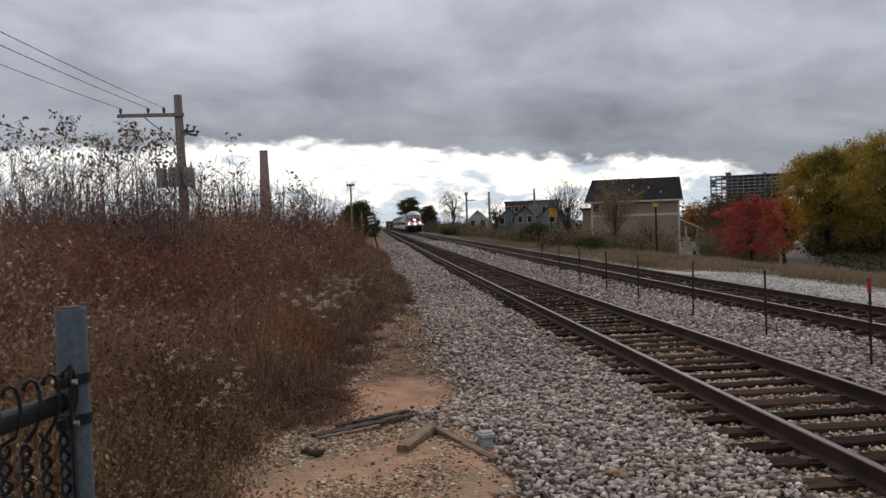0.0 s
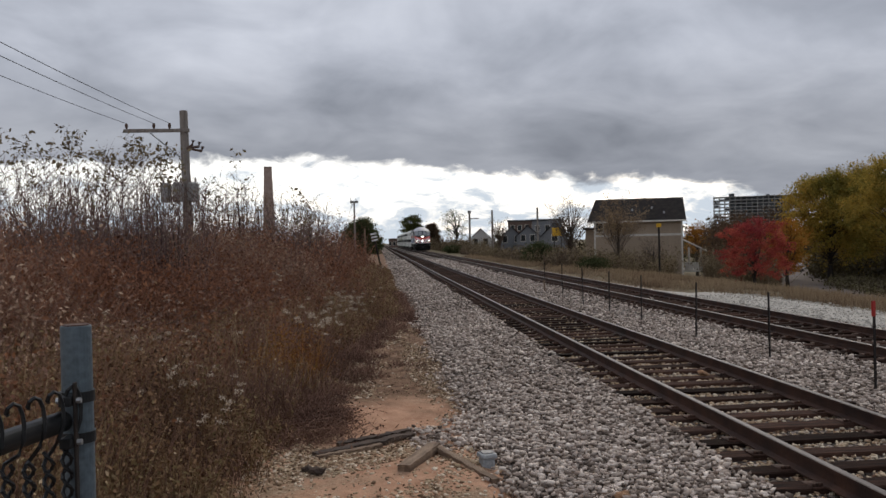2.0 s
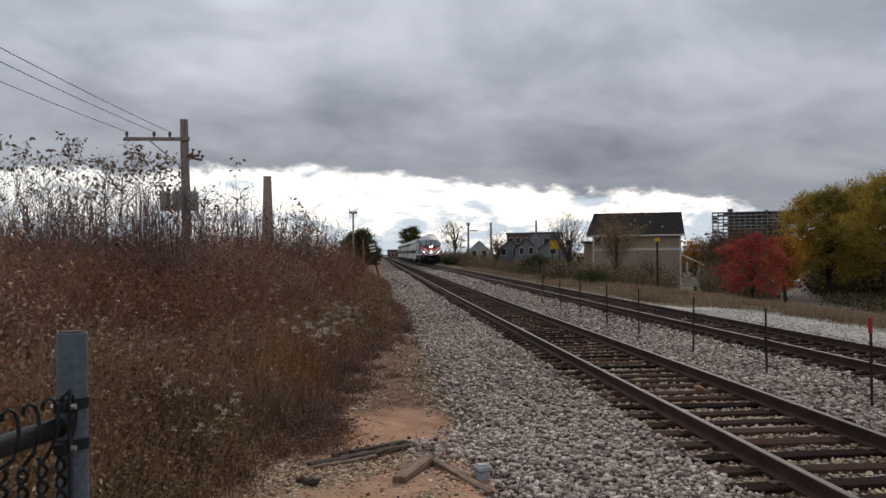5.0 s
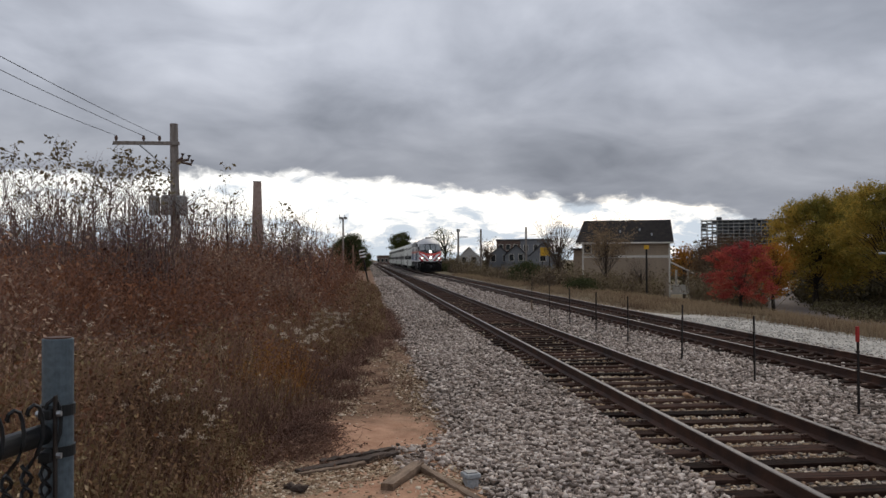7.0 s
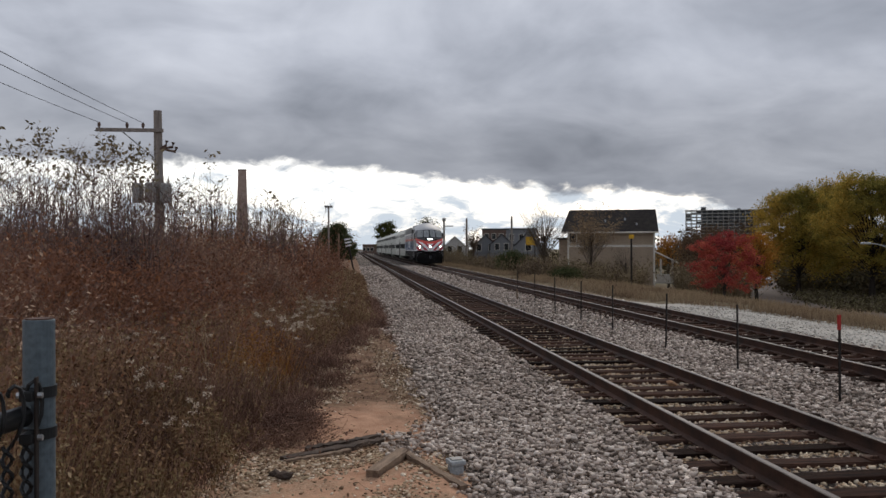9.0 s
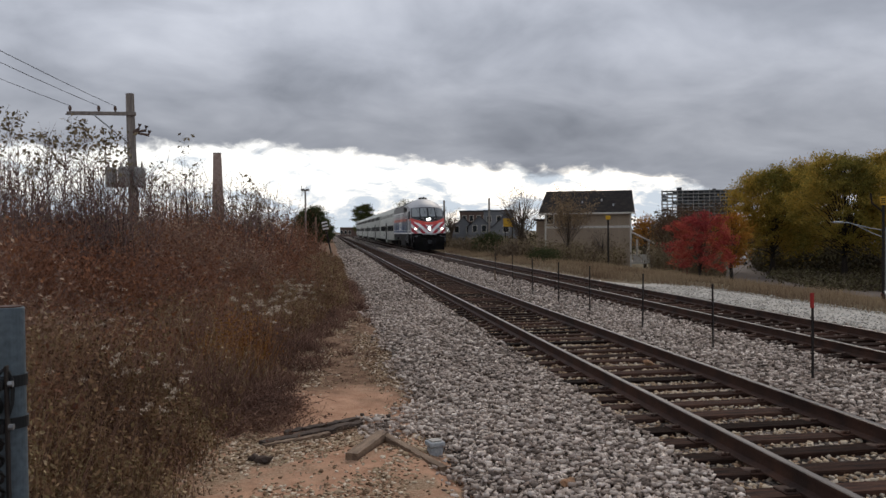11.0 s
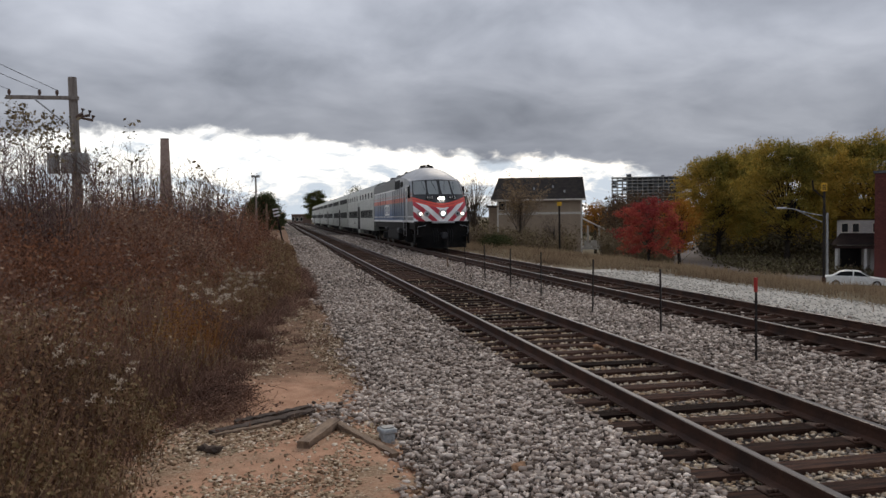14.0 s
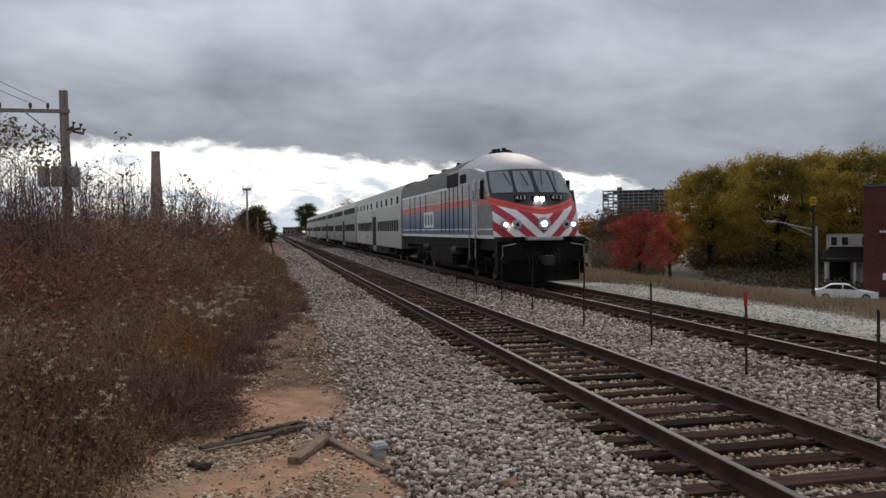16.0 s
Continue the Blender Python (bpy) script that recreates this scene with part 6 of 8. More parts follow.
def build_pole(x, y, label):
    """Utility pole with a one-sided crossarm, brace, insulators, three transformer cans and wires."""
    p = thing("utility_pole", label, "utility pole")
    zt, zb = 6.62, gh(x, y) - 0.3
    bm = bmesh.new()
    tube(bm, [(x + 0.12, y, zb), (x + 0.06, y, 2.5), (x, y, zt)], [0.19, 0.165, 0.135], 14)
    part("pole", bm, M["pole_wood"], p)
    bm = bmesh.new()
    box(bm, x - 2.0, x + 0.22, y - 0.20, y - 0.10, 5.86, 5.98, 0.008)
    part("crossarm", bm, M["pole_wood"], p)
    bm = bmesh.new()
    tube(bm, [(x - 1.12, y - 0.21, 5.86), (x - 0.06, y - 0.20, 4.95)], 0.028, 6)
    part("brace", bm, M["galv"], p)
    for dx in (-1.9, -0.98, -0.45):
        bm = bmesh.new()
        tube(bm, [(x + dx, y - 0.15, 5.98), (x + dx, y - 0.15, 6.05), (x + dx, y - 0.15, 6.11), (x + dx, y - 0.15, 6.18)], [0.02, 0.05, 0.055, 0.03], 10)
        part("insulator", bm, M["brick_brown"], p)
        bm = bmesh.new()
        pts = []
        for k in range(15):
            f = k / 14
            yy = y - 0.15 - f * 46
            pts.append((x + dx + 0.2 * f, yy, 6.17 - 2.4 * 4 * f * (1 - f) * 0.20 - 0.0 * f))
        tube(bm, pts, 0.0085, 5)
        part("wire", bm, M["rubber"], p, "sagging dark wire")
    for k, (dx, dz) in enumerate(((0.30, 5.42), (0.52, 5.36), (0.62, 5.20))):
        bm = bmesh.new()
        tube(bm, [(x + 0.1, y - 0.1, 5.30), (x + dx, y - 0.1, dz), (x + dx + 0.03, y - 0.1, dz + 0.16)], [0.03, 0.05, 0.07], 8)
        part("cutout", bm, M["brick_brown"], p, "brown porcelain cutout")
    for dx, dy in ((-0.66, -0.15), (-0.19, -0.42), (0.27, -0.22)):
        bm = bmesh.new()
        cx, cy = x + 0.04 + dx, y + dy
        tube(bm, [(cx, cy, 3.42), (cx, cy, 3.46), (cx, cy, 4.04), (cx, cy, 4.10)], [0.17, 0.195, 0.195, 0.15], 16)
        can = part("transformer", bm, M["can"], p, "weathered grey transformer can")
        for s in (-1, 1):
            bm = bmesh.new()
            tube(bm, [(cx + s * 0.08, cy, 4.10), (cx + s * 0.09, cy, 4.28)], [0.03, 0.02], 6)
            part("bushing", bm, M["brick_brown"], can)
    return p


M["can"] = mat("transformer_paint", (0.34, 0.335, 0.32), (0.20, 0.19, 0.175), 9, 0.6, 0.2, 0.1)
build_brush()
build_weeds()
build_path_tufts()
build_saplings()
build_fence()
build_path_things()
build_pebbles()
build_stakes()
build_pole(-6.44, 29.3, "weathered wooden utility pole with crossarm and transformer cans")


# ---- the far side: trees, houses, street, signs ----
def at(az, d, z=None):
    """Place d metres off in the direction az (degrees right of the railway), on the ground unless z is given."""
    x, y = d * math.sin(radians(az)), d * math.cos(radians(az))
    return Vector((x, y, gh(x, y) if z is None else z))


def leaf_mat(name, colours, amount=0.45, patch=0.45):
    """Thin leaves: part of the light that falls on one side comes out on the other."""
    m = island_mat(name, colours, 0.8, patch, amount)
    n, l = m.node_tree.nodes, m.node_tree.links
    b = n["Principled BSDF"]
    tr = n.new("ShaderNodeBsdfTranslucent")
    l.new(b.inputs["Base Color"].links[0].from_socket, tr.inputs[0])
    mx = n.new("ShaderNodeMixShader")
    mx.inputs[0].default_value = 0.42
    l.new(b.outputs[0], mx.inputs[1])
    l.new(tr.outputs[0], mx.inputs[2])
    l.new(mx.outputs[0], n["Material Output"].inputs[0])
    return m


M["leaf_locust"] = leaf_mat("yellow_green_leaves", [(0.15, 0.136, 0.033), (0.265, 0.213, 0.047), (0.41, 0.28, 0.056), (0.49, 0.302, 0.062), (0.285, 0.23, 0.051), (0.17, 0.156, 0.04)], 0.7, 0.12)
M["leaf_olive"] = leaf_mat("olive_green_leaves", [(0.14, 0.127, 0.032), (0.235, 0.195, 0.045), (0.34, 0.252, 0.055), (0.46, 0.30, 0.062), (0.27, 0.22, 0.05), (0.16, 0.148, 0.038)], 0.7, 0.12)
M["leaf_green"] = leaf_mat("late_green_leaves", [(0.03, 0.04, 0.013), (0.07, 0.078, 0.022), (0.13, 0.125, 0.03)])
M["leaf_red"] = leaf_mat("scarlet_leaves", [(0.22, 0.040, 0.045), (0.38, 0.070, 0.062), (0.45, 0.115, 0.072), (0.50, 0.21, 0.095)], 0.65, 0.30)
M["leaf_orange"] = leaf_mat("orange_leaves", [(0.24, 0.09, 0.02), (0.38, 0.17, 0.03), (0.42, 0.23, 0.05)])
M["leaf_brown"] = leaf_mat("brown_leaves", [(0.060, 0.040, 0.028), (0.11, 0.070, 0.045), (0.16, 0.11, 0.065)])
M["leaf_dark"] = leaf_mat("dark_green_leaves", [(0.03, 0.04, 0.018), (0.06, 0.072, 0.03), (0.10, 0.10, 0.045)])
M["bark_brown"] = mat("brown_twigs", (0.13, 0.098, 0.075), (0.085, 0.066, 0.052), 3, 0.95, 0, 0.2)
M["dry_grass"] = island_mat("dry_bank_grass", [(0.085, 0.055, 0.034), (0.17, 0.115, 0.070), (0.26, 0.19, 0.115), (0.12, 0.082, 0.052)], patch=0.22, patch_amount=0.6)
M["tan_leaf"] = island_mat("tan_leaves", [(0.16, 0.108, 0.064), (0.28, 0.195, 0.115), (0.38, 0.28, 0.17)], patch=0.5)
M["scrub"] = island_mat("grey_brown_scrub", [(0.075, 0.055, 0.040), (0.15, 0.108, 0.072), (0.17, 0.135, 0.072), (0.23, 0.165, 0.11)], patch=0.12, patch_amount=0.6)


def tree(label, base, height, width, leafm, seed, clear=0.25, leaves=9000, size=0.16, clumps=46, name="tree", lean=0.0, tight=1.0, depth=None, spray=0.0, limb=1.0):
    """Trunk with forking limbs, and a crown of leaf clumps round the limbs' ends."""
    rng = np.random.default_rng(seed)
    t = thing(name, label, "tree", Matrix.Translation(base))
    bm = bmesh.new()
    r0 = 0.022 * height + 0.05
    c0 = height * clear
    tube(bm, [(0, 0, -0.4), (0.02 * height * lean, 0, c0 * 0.6), (0.05 * height * lean, 0.02 * height, c0 * 1.25), (0.05 * height * lean, 0.0, height * 0.55)], [r0 * 1.15, r0 * 0.9, r0 * 0.7, r0 * 0.35], 10)
    tips = []
    depth = depth or width
    for k in range(clumps):
        a = 2.399 * k + rng.uniform(-0.4, 0.4)
        f = (k + 0.5) / clumps
        v = -0.75 + 1.75 * f ** 0.8
        rad = math.sqrt(max(0.05, 1 - min(1, abs(v)) ** 2.2)) * rng.uniform(0.45, 1.08)
        cz = c0 + (height - c0) * (0.5 + 0.5 * v) * rng.uniform(0.9, 1.0)
        tip = Vector((0.5 * width * rad * math.cos(a), 0.5 * depth * rad * math.sin(a), cz))
        start = Vector((0.04 * height * lean, 0, min(c0 * rng.uniform(0.8, 1.5), cz * 0.8) + 0.25 * max(0, cz - c0)))
        mid = start.lerp(tip, 0.5) + Vector((rng.normal() * 0.04 * width, rng.normal() * 0.04 * width, 0.06 * height))
        tube(bm, [start, mid, tip], [r0 * 0.34 * limb, r0 * 0.2 * limb, r0 * 0.05], 5, False)
        tips.append((mid, tip))
    part("trunk", bm, M["bark"], t, "dark bare trunk and limbs")
    if leaves:
        c = Cloud()
        per = leaves // clumps
        s = (width * 0.085 + 0.14) * tight
        for mid, tip in tips if spray else ():
            out = np.array((tip - mid).normalized())
            for _ in range(8):
                dv = out * 0.7 + rng.normal(size=3) * [0.65, 0.65, 0.4] + [0, 0, 0.1]
                dv /= np.linalg.norm(dv)
                ln = spray * rng.uniform(0.55, 1.35)
                n = int(per / 8 * rng.uniform(0.6, 1.4))
                f = rng.random((n, 1)) ** 0.8
                p = np.array(tip) - out * spray * 0.5 + dv * ln * f + [0, 0, -0.35 * ln] * f ** 2
                c.leaves(p + rng.normal(size=(n, 3)) * [spray * 0.16, spray * 0.16, spray * 0.09], rng.uniform(0.6, 1.3, n) * size, rng)
                c.spikes((np.array(tip) - out * spray * 0.5)[None], (np.array(tip) + dv * ln * 0.8 - [0, 0, 0.2 * ln])[None], 0.008)
        for mid, tip in () if spray else tips:
            n = int(per * rng.uniform(0.5, 1.5))
            p = np.array(tip) + rng.normal(size=(n, 3)) * [s, s, s * 0.5]
            m = int(n * 0.25)
            p[:m] = np.array(mid) + (np.array(tip) - np.array(mid)) * rng.random((m, 1)) + rng.normal(size=(m, 3)) * s * 0.55
            c.leaves(p, rng.uniform(0.6, 1.3, n) * size, rng)
            # drooping sprays
            tw = np.array(tip) + rng.normal(size=(6, 3)) * s * 0.4
            c.spikes(np.repeat(np.array(tip)[None], 6, 0), tw + rng.normal(size=(6, 3)) * s * 0.9, 0.02)
        link("crown", c.mesh("crown"), leafm, t, "uneven crown of small leaves")
    return t


def bare_tree(label, base, height, width, seed, name="bare_tree", n=60, leafm=None, nleaf=0, r=0.02):
    rng = np.random.default_rng(seed)
    t = thing(name, label, "tree", Matrix.Translation(base))
    bm = bmesh.new()
    tube(bm, [(0, 0, -0.3), (0.05, 0, height * 0.25), (0.1, 0, height * 0.5)], [0.16, 0.12, 0.07], 8)
    c = Cloud()
    lf = Cloud()
    for k in range(n):
        a = rng.uniform(0, 6.28)
        z0 = height * rng.uniform(0.12, 0.45)
        rr = 0.5 * width * rng.uniform(0.25, 1.0)
        tip = np.array([rr * math.cos(a), rr * math.sin(a), height * rng.uniform(0.55, 1.0) * (1 - 0.15 * rr / width)])
        st = np.array([0.05, 0, z0])
        c.spikes(st[None], tip[None] , r * 2.0, 0.10, rng)
        for j in range(9):
            f = rng.uniform(0.35, 0.95)
            p = st + (tip - st) * f
            q = p + (rng.normal(size=3) * [0.5, 0.5, 0.3] + [0, 0, 0.5]) * height * 0.10
            c.spikes(p[None], q[None], r)
            if nleaf:
                lf.leaves(q + rng.normal(size=(nleaf, 3)) * 0.16, rng.uniform(0.08, 0.15, nleaf), rng)
    part("trunk", bm, M["bark"], t)
    link("twig_crown", c.mesh("twig_crown"), M["bark_brown"], t, "fine dark branches")
    if nleaf:
        link("last_leaves", lf.mesh("last_leaves"), leafm, t, "a few last leaves")
    return t


def window(parent, x, z, w, h, y=0.0, frame_m=None):
    """Framed window on a wall that faces -y."""
    bm = bmesh.new()
    t = 0.09
    for x0, x1, z0, z1 in ((x - w / 2 - t, x - w / 2, z - t, z + h + t), (x + w / 2, x + w / 2 + t, z - t, z + h + t), (x - w / 2, x + w / 2, z - t, z), (x - w / 2, x + w / 2, z + h, z + h + t)):
        box(bm, x0, x1, y - 0.06, y + 0.04, z0, z1)
    fr = part("window", bm, frame_m or M["trim_white"], parent, "painted window frame")
    bm = bmesh.new()
    box(bm, x - w / 2, x + w / 2, y - 0.02, y + 0.02, z, z + h)
    box(bm, x - w / 2, x + w / 2, y - 0.035, y + 0.0, z + h / 2 - 0.03, z + h / 2 + 0.03)
    part("pane", bm, M["glass_dark"], fr)


def gable_roof(parent, x0, x1, y0, y1, ze, zr, over, material, hip_l=0.0, hip_r=0.0, along="x", thick=0.18):
    bm = bmesh.new()
    if along == "x":
        ym = (y0 + y1) / 2
        a = [(x0 - over, y0 - over, ze), (x1 + over, y0 - over, ze), (x1 + over - hip_r, ym, zr), (x0 - over + hip_l, ym, zr), (x0 - over, y1 + over, ze), (x1 + over, y1 + over, ze)]
    else:
        xm = (x0 + x1) / 2
        a = [(x0 - over, y1 + over, ze), (x0 - over, y0 - over, ze), (xm, y0 - over, zr), (xm, y1 + over, zr), (x1 + over, y1 + over, ze), (x1 + over, y0 - over, ze)]
    v = [bm.verts.new(p) for p in a]
    fs = [bm.faces.new((v[0], v[1], v[2], v[3])), bm.faces.new((v[3], v[2], v[5], v[4]))]
    r = bmesh.ops.solidify(bm, geom=fs, thickness=thick)
    return part("roof", bm, material, parent, "dark shingle roof")


def house(label, m, w, d, he, hr, wall_m, roof_m, along="y", windows=(), group=""):
    h = thing("house", label, "house", m, group)
    bm = bmesh.new()
    box(bm, -w / 2, w / 2, 0, d, -0.3, he)
    part("wall", bm, wall_m, h)
    bm = bmesh.new()
    if along == "y":
        v = [bm.verts.new(p) for p in ((-w / 2, 0.0, he), (w / 2, 0.0, he), (0, 0.0, hr - 0.1), (-w / 2, d, he), (w / 2, d, he), (0, d, hr - 0.1))]
    else:
        v = [bm.verts.new(p) for p in ((-w / 2, 0, he), (-w / 2, d, he), (-w / 2, d / 2, hr - 0.1), (w / 2, 0, he), (w / 2, d, he), (w / 2, d / 2, hr - 0.1))]
    bm.faces.new(v[:3])
    bm.faces.new(v[3:])
    for i, j in ((0, 1), (1, 2), (2, 0)):
        bm.faces.new((v[i], v[j], v[j + 3], v[i + 3]))
    part("gable", bm, wall_m, h)
    gable_roof(h, -w / 2, w / 2, 0, d, he - 0.15, hr, 0.4, roof_m, along=along)
    for x, z, ww, hh in windows:
        window(h, x, z, ww, hh)
    return h


def build_tan_house():
    """Two-and-a-half storey house with its eaves side to the railway and a porch on the street side."""
    az, d = 18.37, 95
    p = at(az, d, -3.8)
    h = thing("house", "tan-sided house with dark shingle roof, cream trim and side porch", "house", Matrix.Translation(p) @ pose(0, 0, 0, 0, 0, -az))
    w, dep, he, hr = 9.7, 8.0, 7.55, 10.15
    bm = bmesh.new()
    box(bm, -w / 2, w / 2, 0, dep, -0.4, he)
    part("wall", bm, M["siding_tan"], h, "tan horizontal siding")
    for s in (-1, 1):
        bm = bmesh.new()
        x = s * (w / 2 - 0.1)
        v = [bm.verts.new(c) for c in ((x - 0.1, 0, he), (x - 0.1, dep, he), (x - 0.1, dep / 2, hr - 0.2), (x + 0.1, 0, he), (x + 0.1, dep, he), (x + 0.1, dep / 2, hr - 0.2))]
        bm.faces.new(v[:3])
        bm.faces.new(v[3:])
        for i, j in ((0, 1), (1, 2), (2, 0)):
            bm.faces.new((v[i], v[j], v[j + 3], v[i + 3]))
        part("gable", bm, M["siding_tan"], h)
    gable_roof(h, -w / 2 - 0.25, w / 2 - 0.1, 0, dep, he - 0.1, hr, 0.5, M["shingle"], hip_l=0.75, hip_r=0.1)
    # siding boards as shallow laps, one piece a course
    lap = bmesh.new()
    box(lap, -w / 2 + 0.17, w / 2 - 0.17, -0.028, 0.0, 0, 0.16)
    me = bpy.data.meshes.new("siding_board")
    lap.to_mesh(me)
    lap.free()
    me.materials.append(M["siding_tan"])
    for k in range(36):
        z = 0.6 + k * 0.19
        if abs(z + 0.1 - 5.85) > 0.2 and z < 7.3:
            link("siding_board", me, None, h).location = (0, -0.001, z)
    for x0, x1, z0, z1 in ((-w / 2, w / 2, 5.72, 5.98), (-w / 2, w / 2, 7.32, 7.5), (-w / 2 - 0.02, -w / 2 + 0.16, 0, 7.3), (w / 2 - 0.16, w / 2 + 0.02, 0, 7.3)):
        bm = bmesh.new()
        box(bm, x0, x1, -0.06, 0.02, z0, z1, 0.01)
        part("trim_board", bm, M["trim_white"], h, "cream trim board")
    bm = bmesh.new()
    box(bm, -w / 2 - 0.75, w / 2 + 0.4, -0.62, -0.48, 7.30, 7.48, 0.02)
    part("gutter", bm, M["trim_white"], h)
    window(h, -4.25, 6.3, 0.75, 0.95, -0.03)
    window(h, -2.2, 6.3, 0.75, 0.95, -0.03)
    for x, z in ((-0.6, 8.6), (1.6, 8.8), (2.9, 8.2)):
        bm = bmesh.new()
        yy = (z - he) / (hr - he) * dep / 2
        box(bm, x - 0.09, x + 0.09, yy - 0.2, yy, z, z + 0.3, 0.02)
        part("roof_vent", bm, M["galv"], h)
    # left bay with its own low roof
    bm = bmesh.new()
    box(bm, -w / 2 - 1.1, -w / 2, 2.0, 6.5, -0.3, 6.6)
    part("bay", bm, M["siding_tan"], h)
    bm = bmesh.new()
    box(bm, -w / 2 - 1.4, -w / 2, 1.7, 6.8, 6.6, 6.85, 0.05)
    part("bay_roof", bm, M["shingle"], h)
    # porch on the street side: deck, posts, roof, stairs
    px = w / 2
    bm = bmesh.new()
    box(bm, px, px + 2.2, 1.0, 5.5, 1.6, 1.85, 0.02)
    part("porch_deck", bm, M["trim_white"], h)
    bm = bmesh.new()
    v = [bm.verts.new(c) for c in ((px - 0.05, 0.7, 5.35), (px + 2.6, 0.7, 4.0), (px + 2.6, 5.8, 4.0), (px - 0.05, 5.8, 5.35))]
    bmesh.ops.solidify(bm, geom=[bm.faces.new(v)], thickness=0.2)
    part("porch_roof", bm, M["shingle"], h)
    bm = bmesh.new()
    tube(bm, [(px, 0.65, 5.25), (px + 2.6, 0.65, 3.92)], 0.09, 4)
    part("porch_fascia", bm, M["trim_white"], h)
    for x in (px + 0.7, px + 2.0):
        bm = bmesh.new()
        box(bm, x - 0.11, x + 0.11, 1.05, 1.27, 1.85, 4.35, 0.02)
        part("porch_post", bm, M["trim_white"], h)
    for x, z in ((px + 0.2, 2.2), (px + 1.2, 2.2)):
        bm = bmesh.new()
        box(bm, x, x + 0.95, 1.1, 1.16, z - 0.35, z + 0.45, 0.01)
        part("porch_railing", bm, M["trim_white"], h)
    for k in range(8):
        bm = bmesh.new()
        box(bm, px + 2.2 + k * 0.28, px + 2.52 + k * 0.28, 1.2, 2.6, 1.4 - k * 0.2, 1.6 - k * 0.2, 0.01)
        part("stair_step", bm, M["concrete"], h)
    bm = bmesh.new()
    tube(bm, [(px + 2.1, 1.15, 2.6), (px + 4.6, 1.15, 0.8)], 0.07, 6)
    part("stair_rail", bm, M["trim_white"], h)


def build_far_houses():
    rows = [
        ("pale gabled house behind the scrub", 7.62, 165, 4.6, 10, 3.3, 5.7, M["siding_white"], [(-1.0, 1.9, 0.8, 1.2), (1.0, 1.9, 0.8, 1.2)]),
        ("grey gabled house with dark roof", 9.75, 170, 5.2, 10, 3.4, 6.0, M["siding_grey"], [(-1.3, 2.2, 0.9, 1.3), (1.2, 2.2, 0.9, 1.3)]),
        ("grey gabled house with dark roof", 10.9, 160, 4.4, 10, 3.8, 6.0, M["siding_grey"], [(-0.9, 2.4, 0.8, 1.2), (0.9, 2.4, 0.8, 1.2)]),
        ("dark grey gabled house with white edges", 12.75, 150, 4.8, 9, 3.6, 6.2, M["siding_grey"], [(0, 2.3, 1.0, 1.3)]),
    ]
    for label, az, d, w, dep, he, hr, wm, wins in rows:
        p = at(az, d, -0.9)
        house(label, Matrix.Translation(p) @ pose(0, 0, 0, 0, 0, -az), w, dep, he - 0.4, hr - 0.5, wm, M["shingle"], "y", wins, "houses along the far street")
    # flat-roofed brown brick block behind them
    az, d = 10.6, 200
    b = thing("apartment_block", "flat-roofed brown brick apartment block behind the houses", "apartment block", Matrix.Translation(at(az, d, -3.0)) @ pose(0, 0, 0, 0, 0, -az))
    bm = bmesh.new()
    box(bm, -3.7, 3.7, 0, 12, 0, 9.3)
    part("wall", bm, M["brick_brown"], b)
    bm = bmesh.new()
    box(bm, -3.9, 3.9, -0.2, 12.2, 9.3, 9.6, 0.03)
    part("parapet", bm, M["concrete_dark"], b)
    for z in (4.2, 7.0):
        for x in (-2.6, -0.9, 0.9, 2.6):
            window(b, x, z, 0.9, 1.3)
    az, d = 12.2, 185
    b = thing("apartment_block", "dark flat-roofed block behind the houses", "apartment block", Matrix.Translation(at(az, d, -3.0)) @ pose(0, 0, 0, 0, 0, -az))
    bm = bmesh.new()
    box(bm, -3.2, 3.6, 0, 12, 0, 9.0)
    part("wall", bm, M["siding_grey"], b)
    bm = bmesh.new()
    box(bm, -3.4, 3.8, -0.2, 12.2, 9.0, 9.3, 0.03)
    part("parapet", bm, M["concrete_dark"], b)
    for x in (-2.0, 0.2, 2.2):
        window(b, x, 6.6, 0.9, 1.3)
    # far reddish building by the vanishing point
    az, d = 1.75, 330
    b = thing("warehouse", "long reddish brick warehouse far along the railway", "warehouse", Matrix.Translation(at(az, d, -2.5)) @ pose(0, 0, 0, 0, 0, -az))
    bm = bmesh.new()
    box(bm, -3.2, 4.5, 0, 25, 0, 5.6)
    box(bm, -3.35, 4.65, -0.15, 25.2, 5.6, 5.9)
    part("wall", bm, M["brick_brown"], b)
    for x in (-2.6, -1.0, 0.6):
        window(b, x, 3.2, 0.9, 1.4)


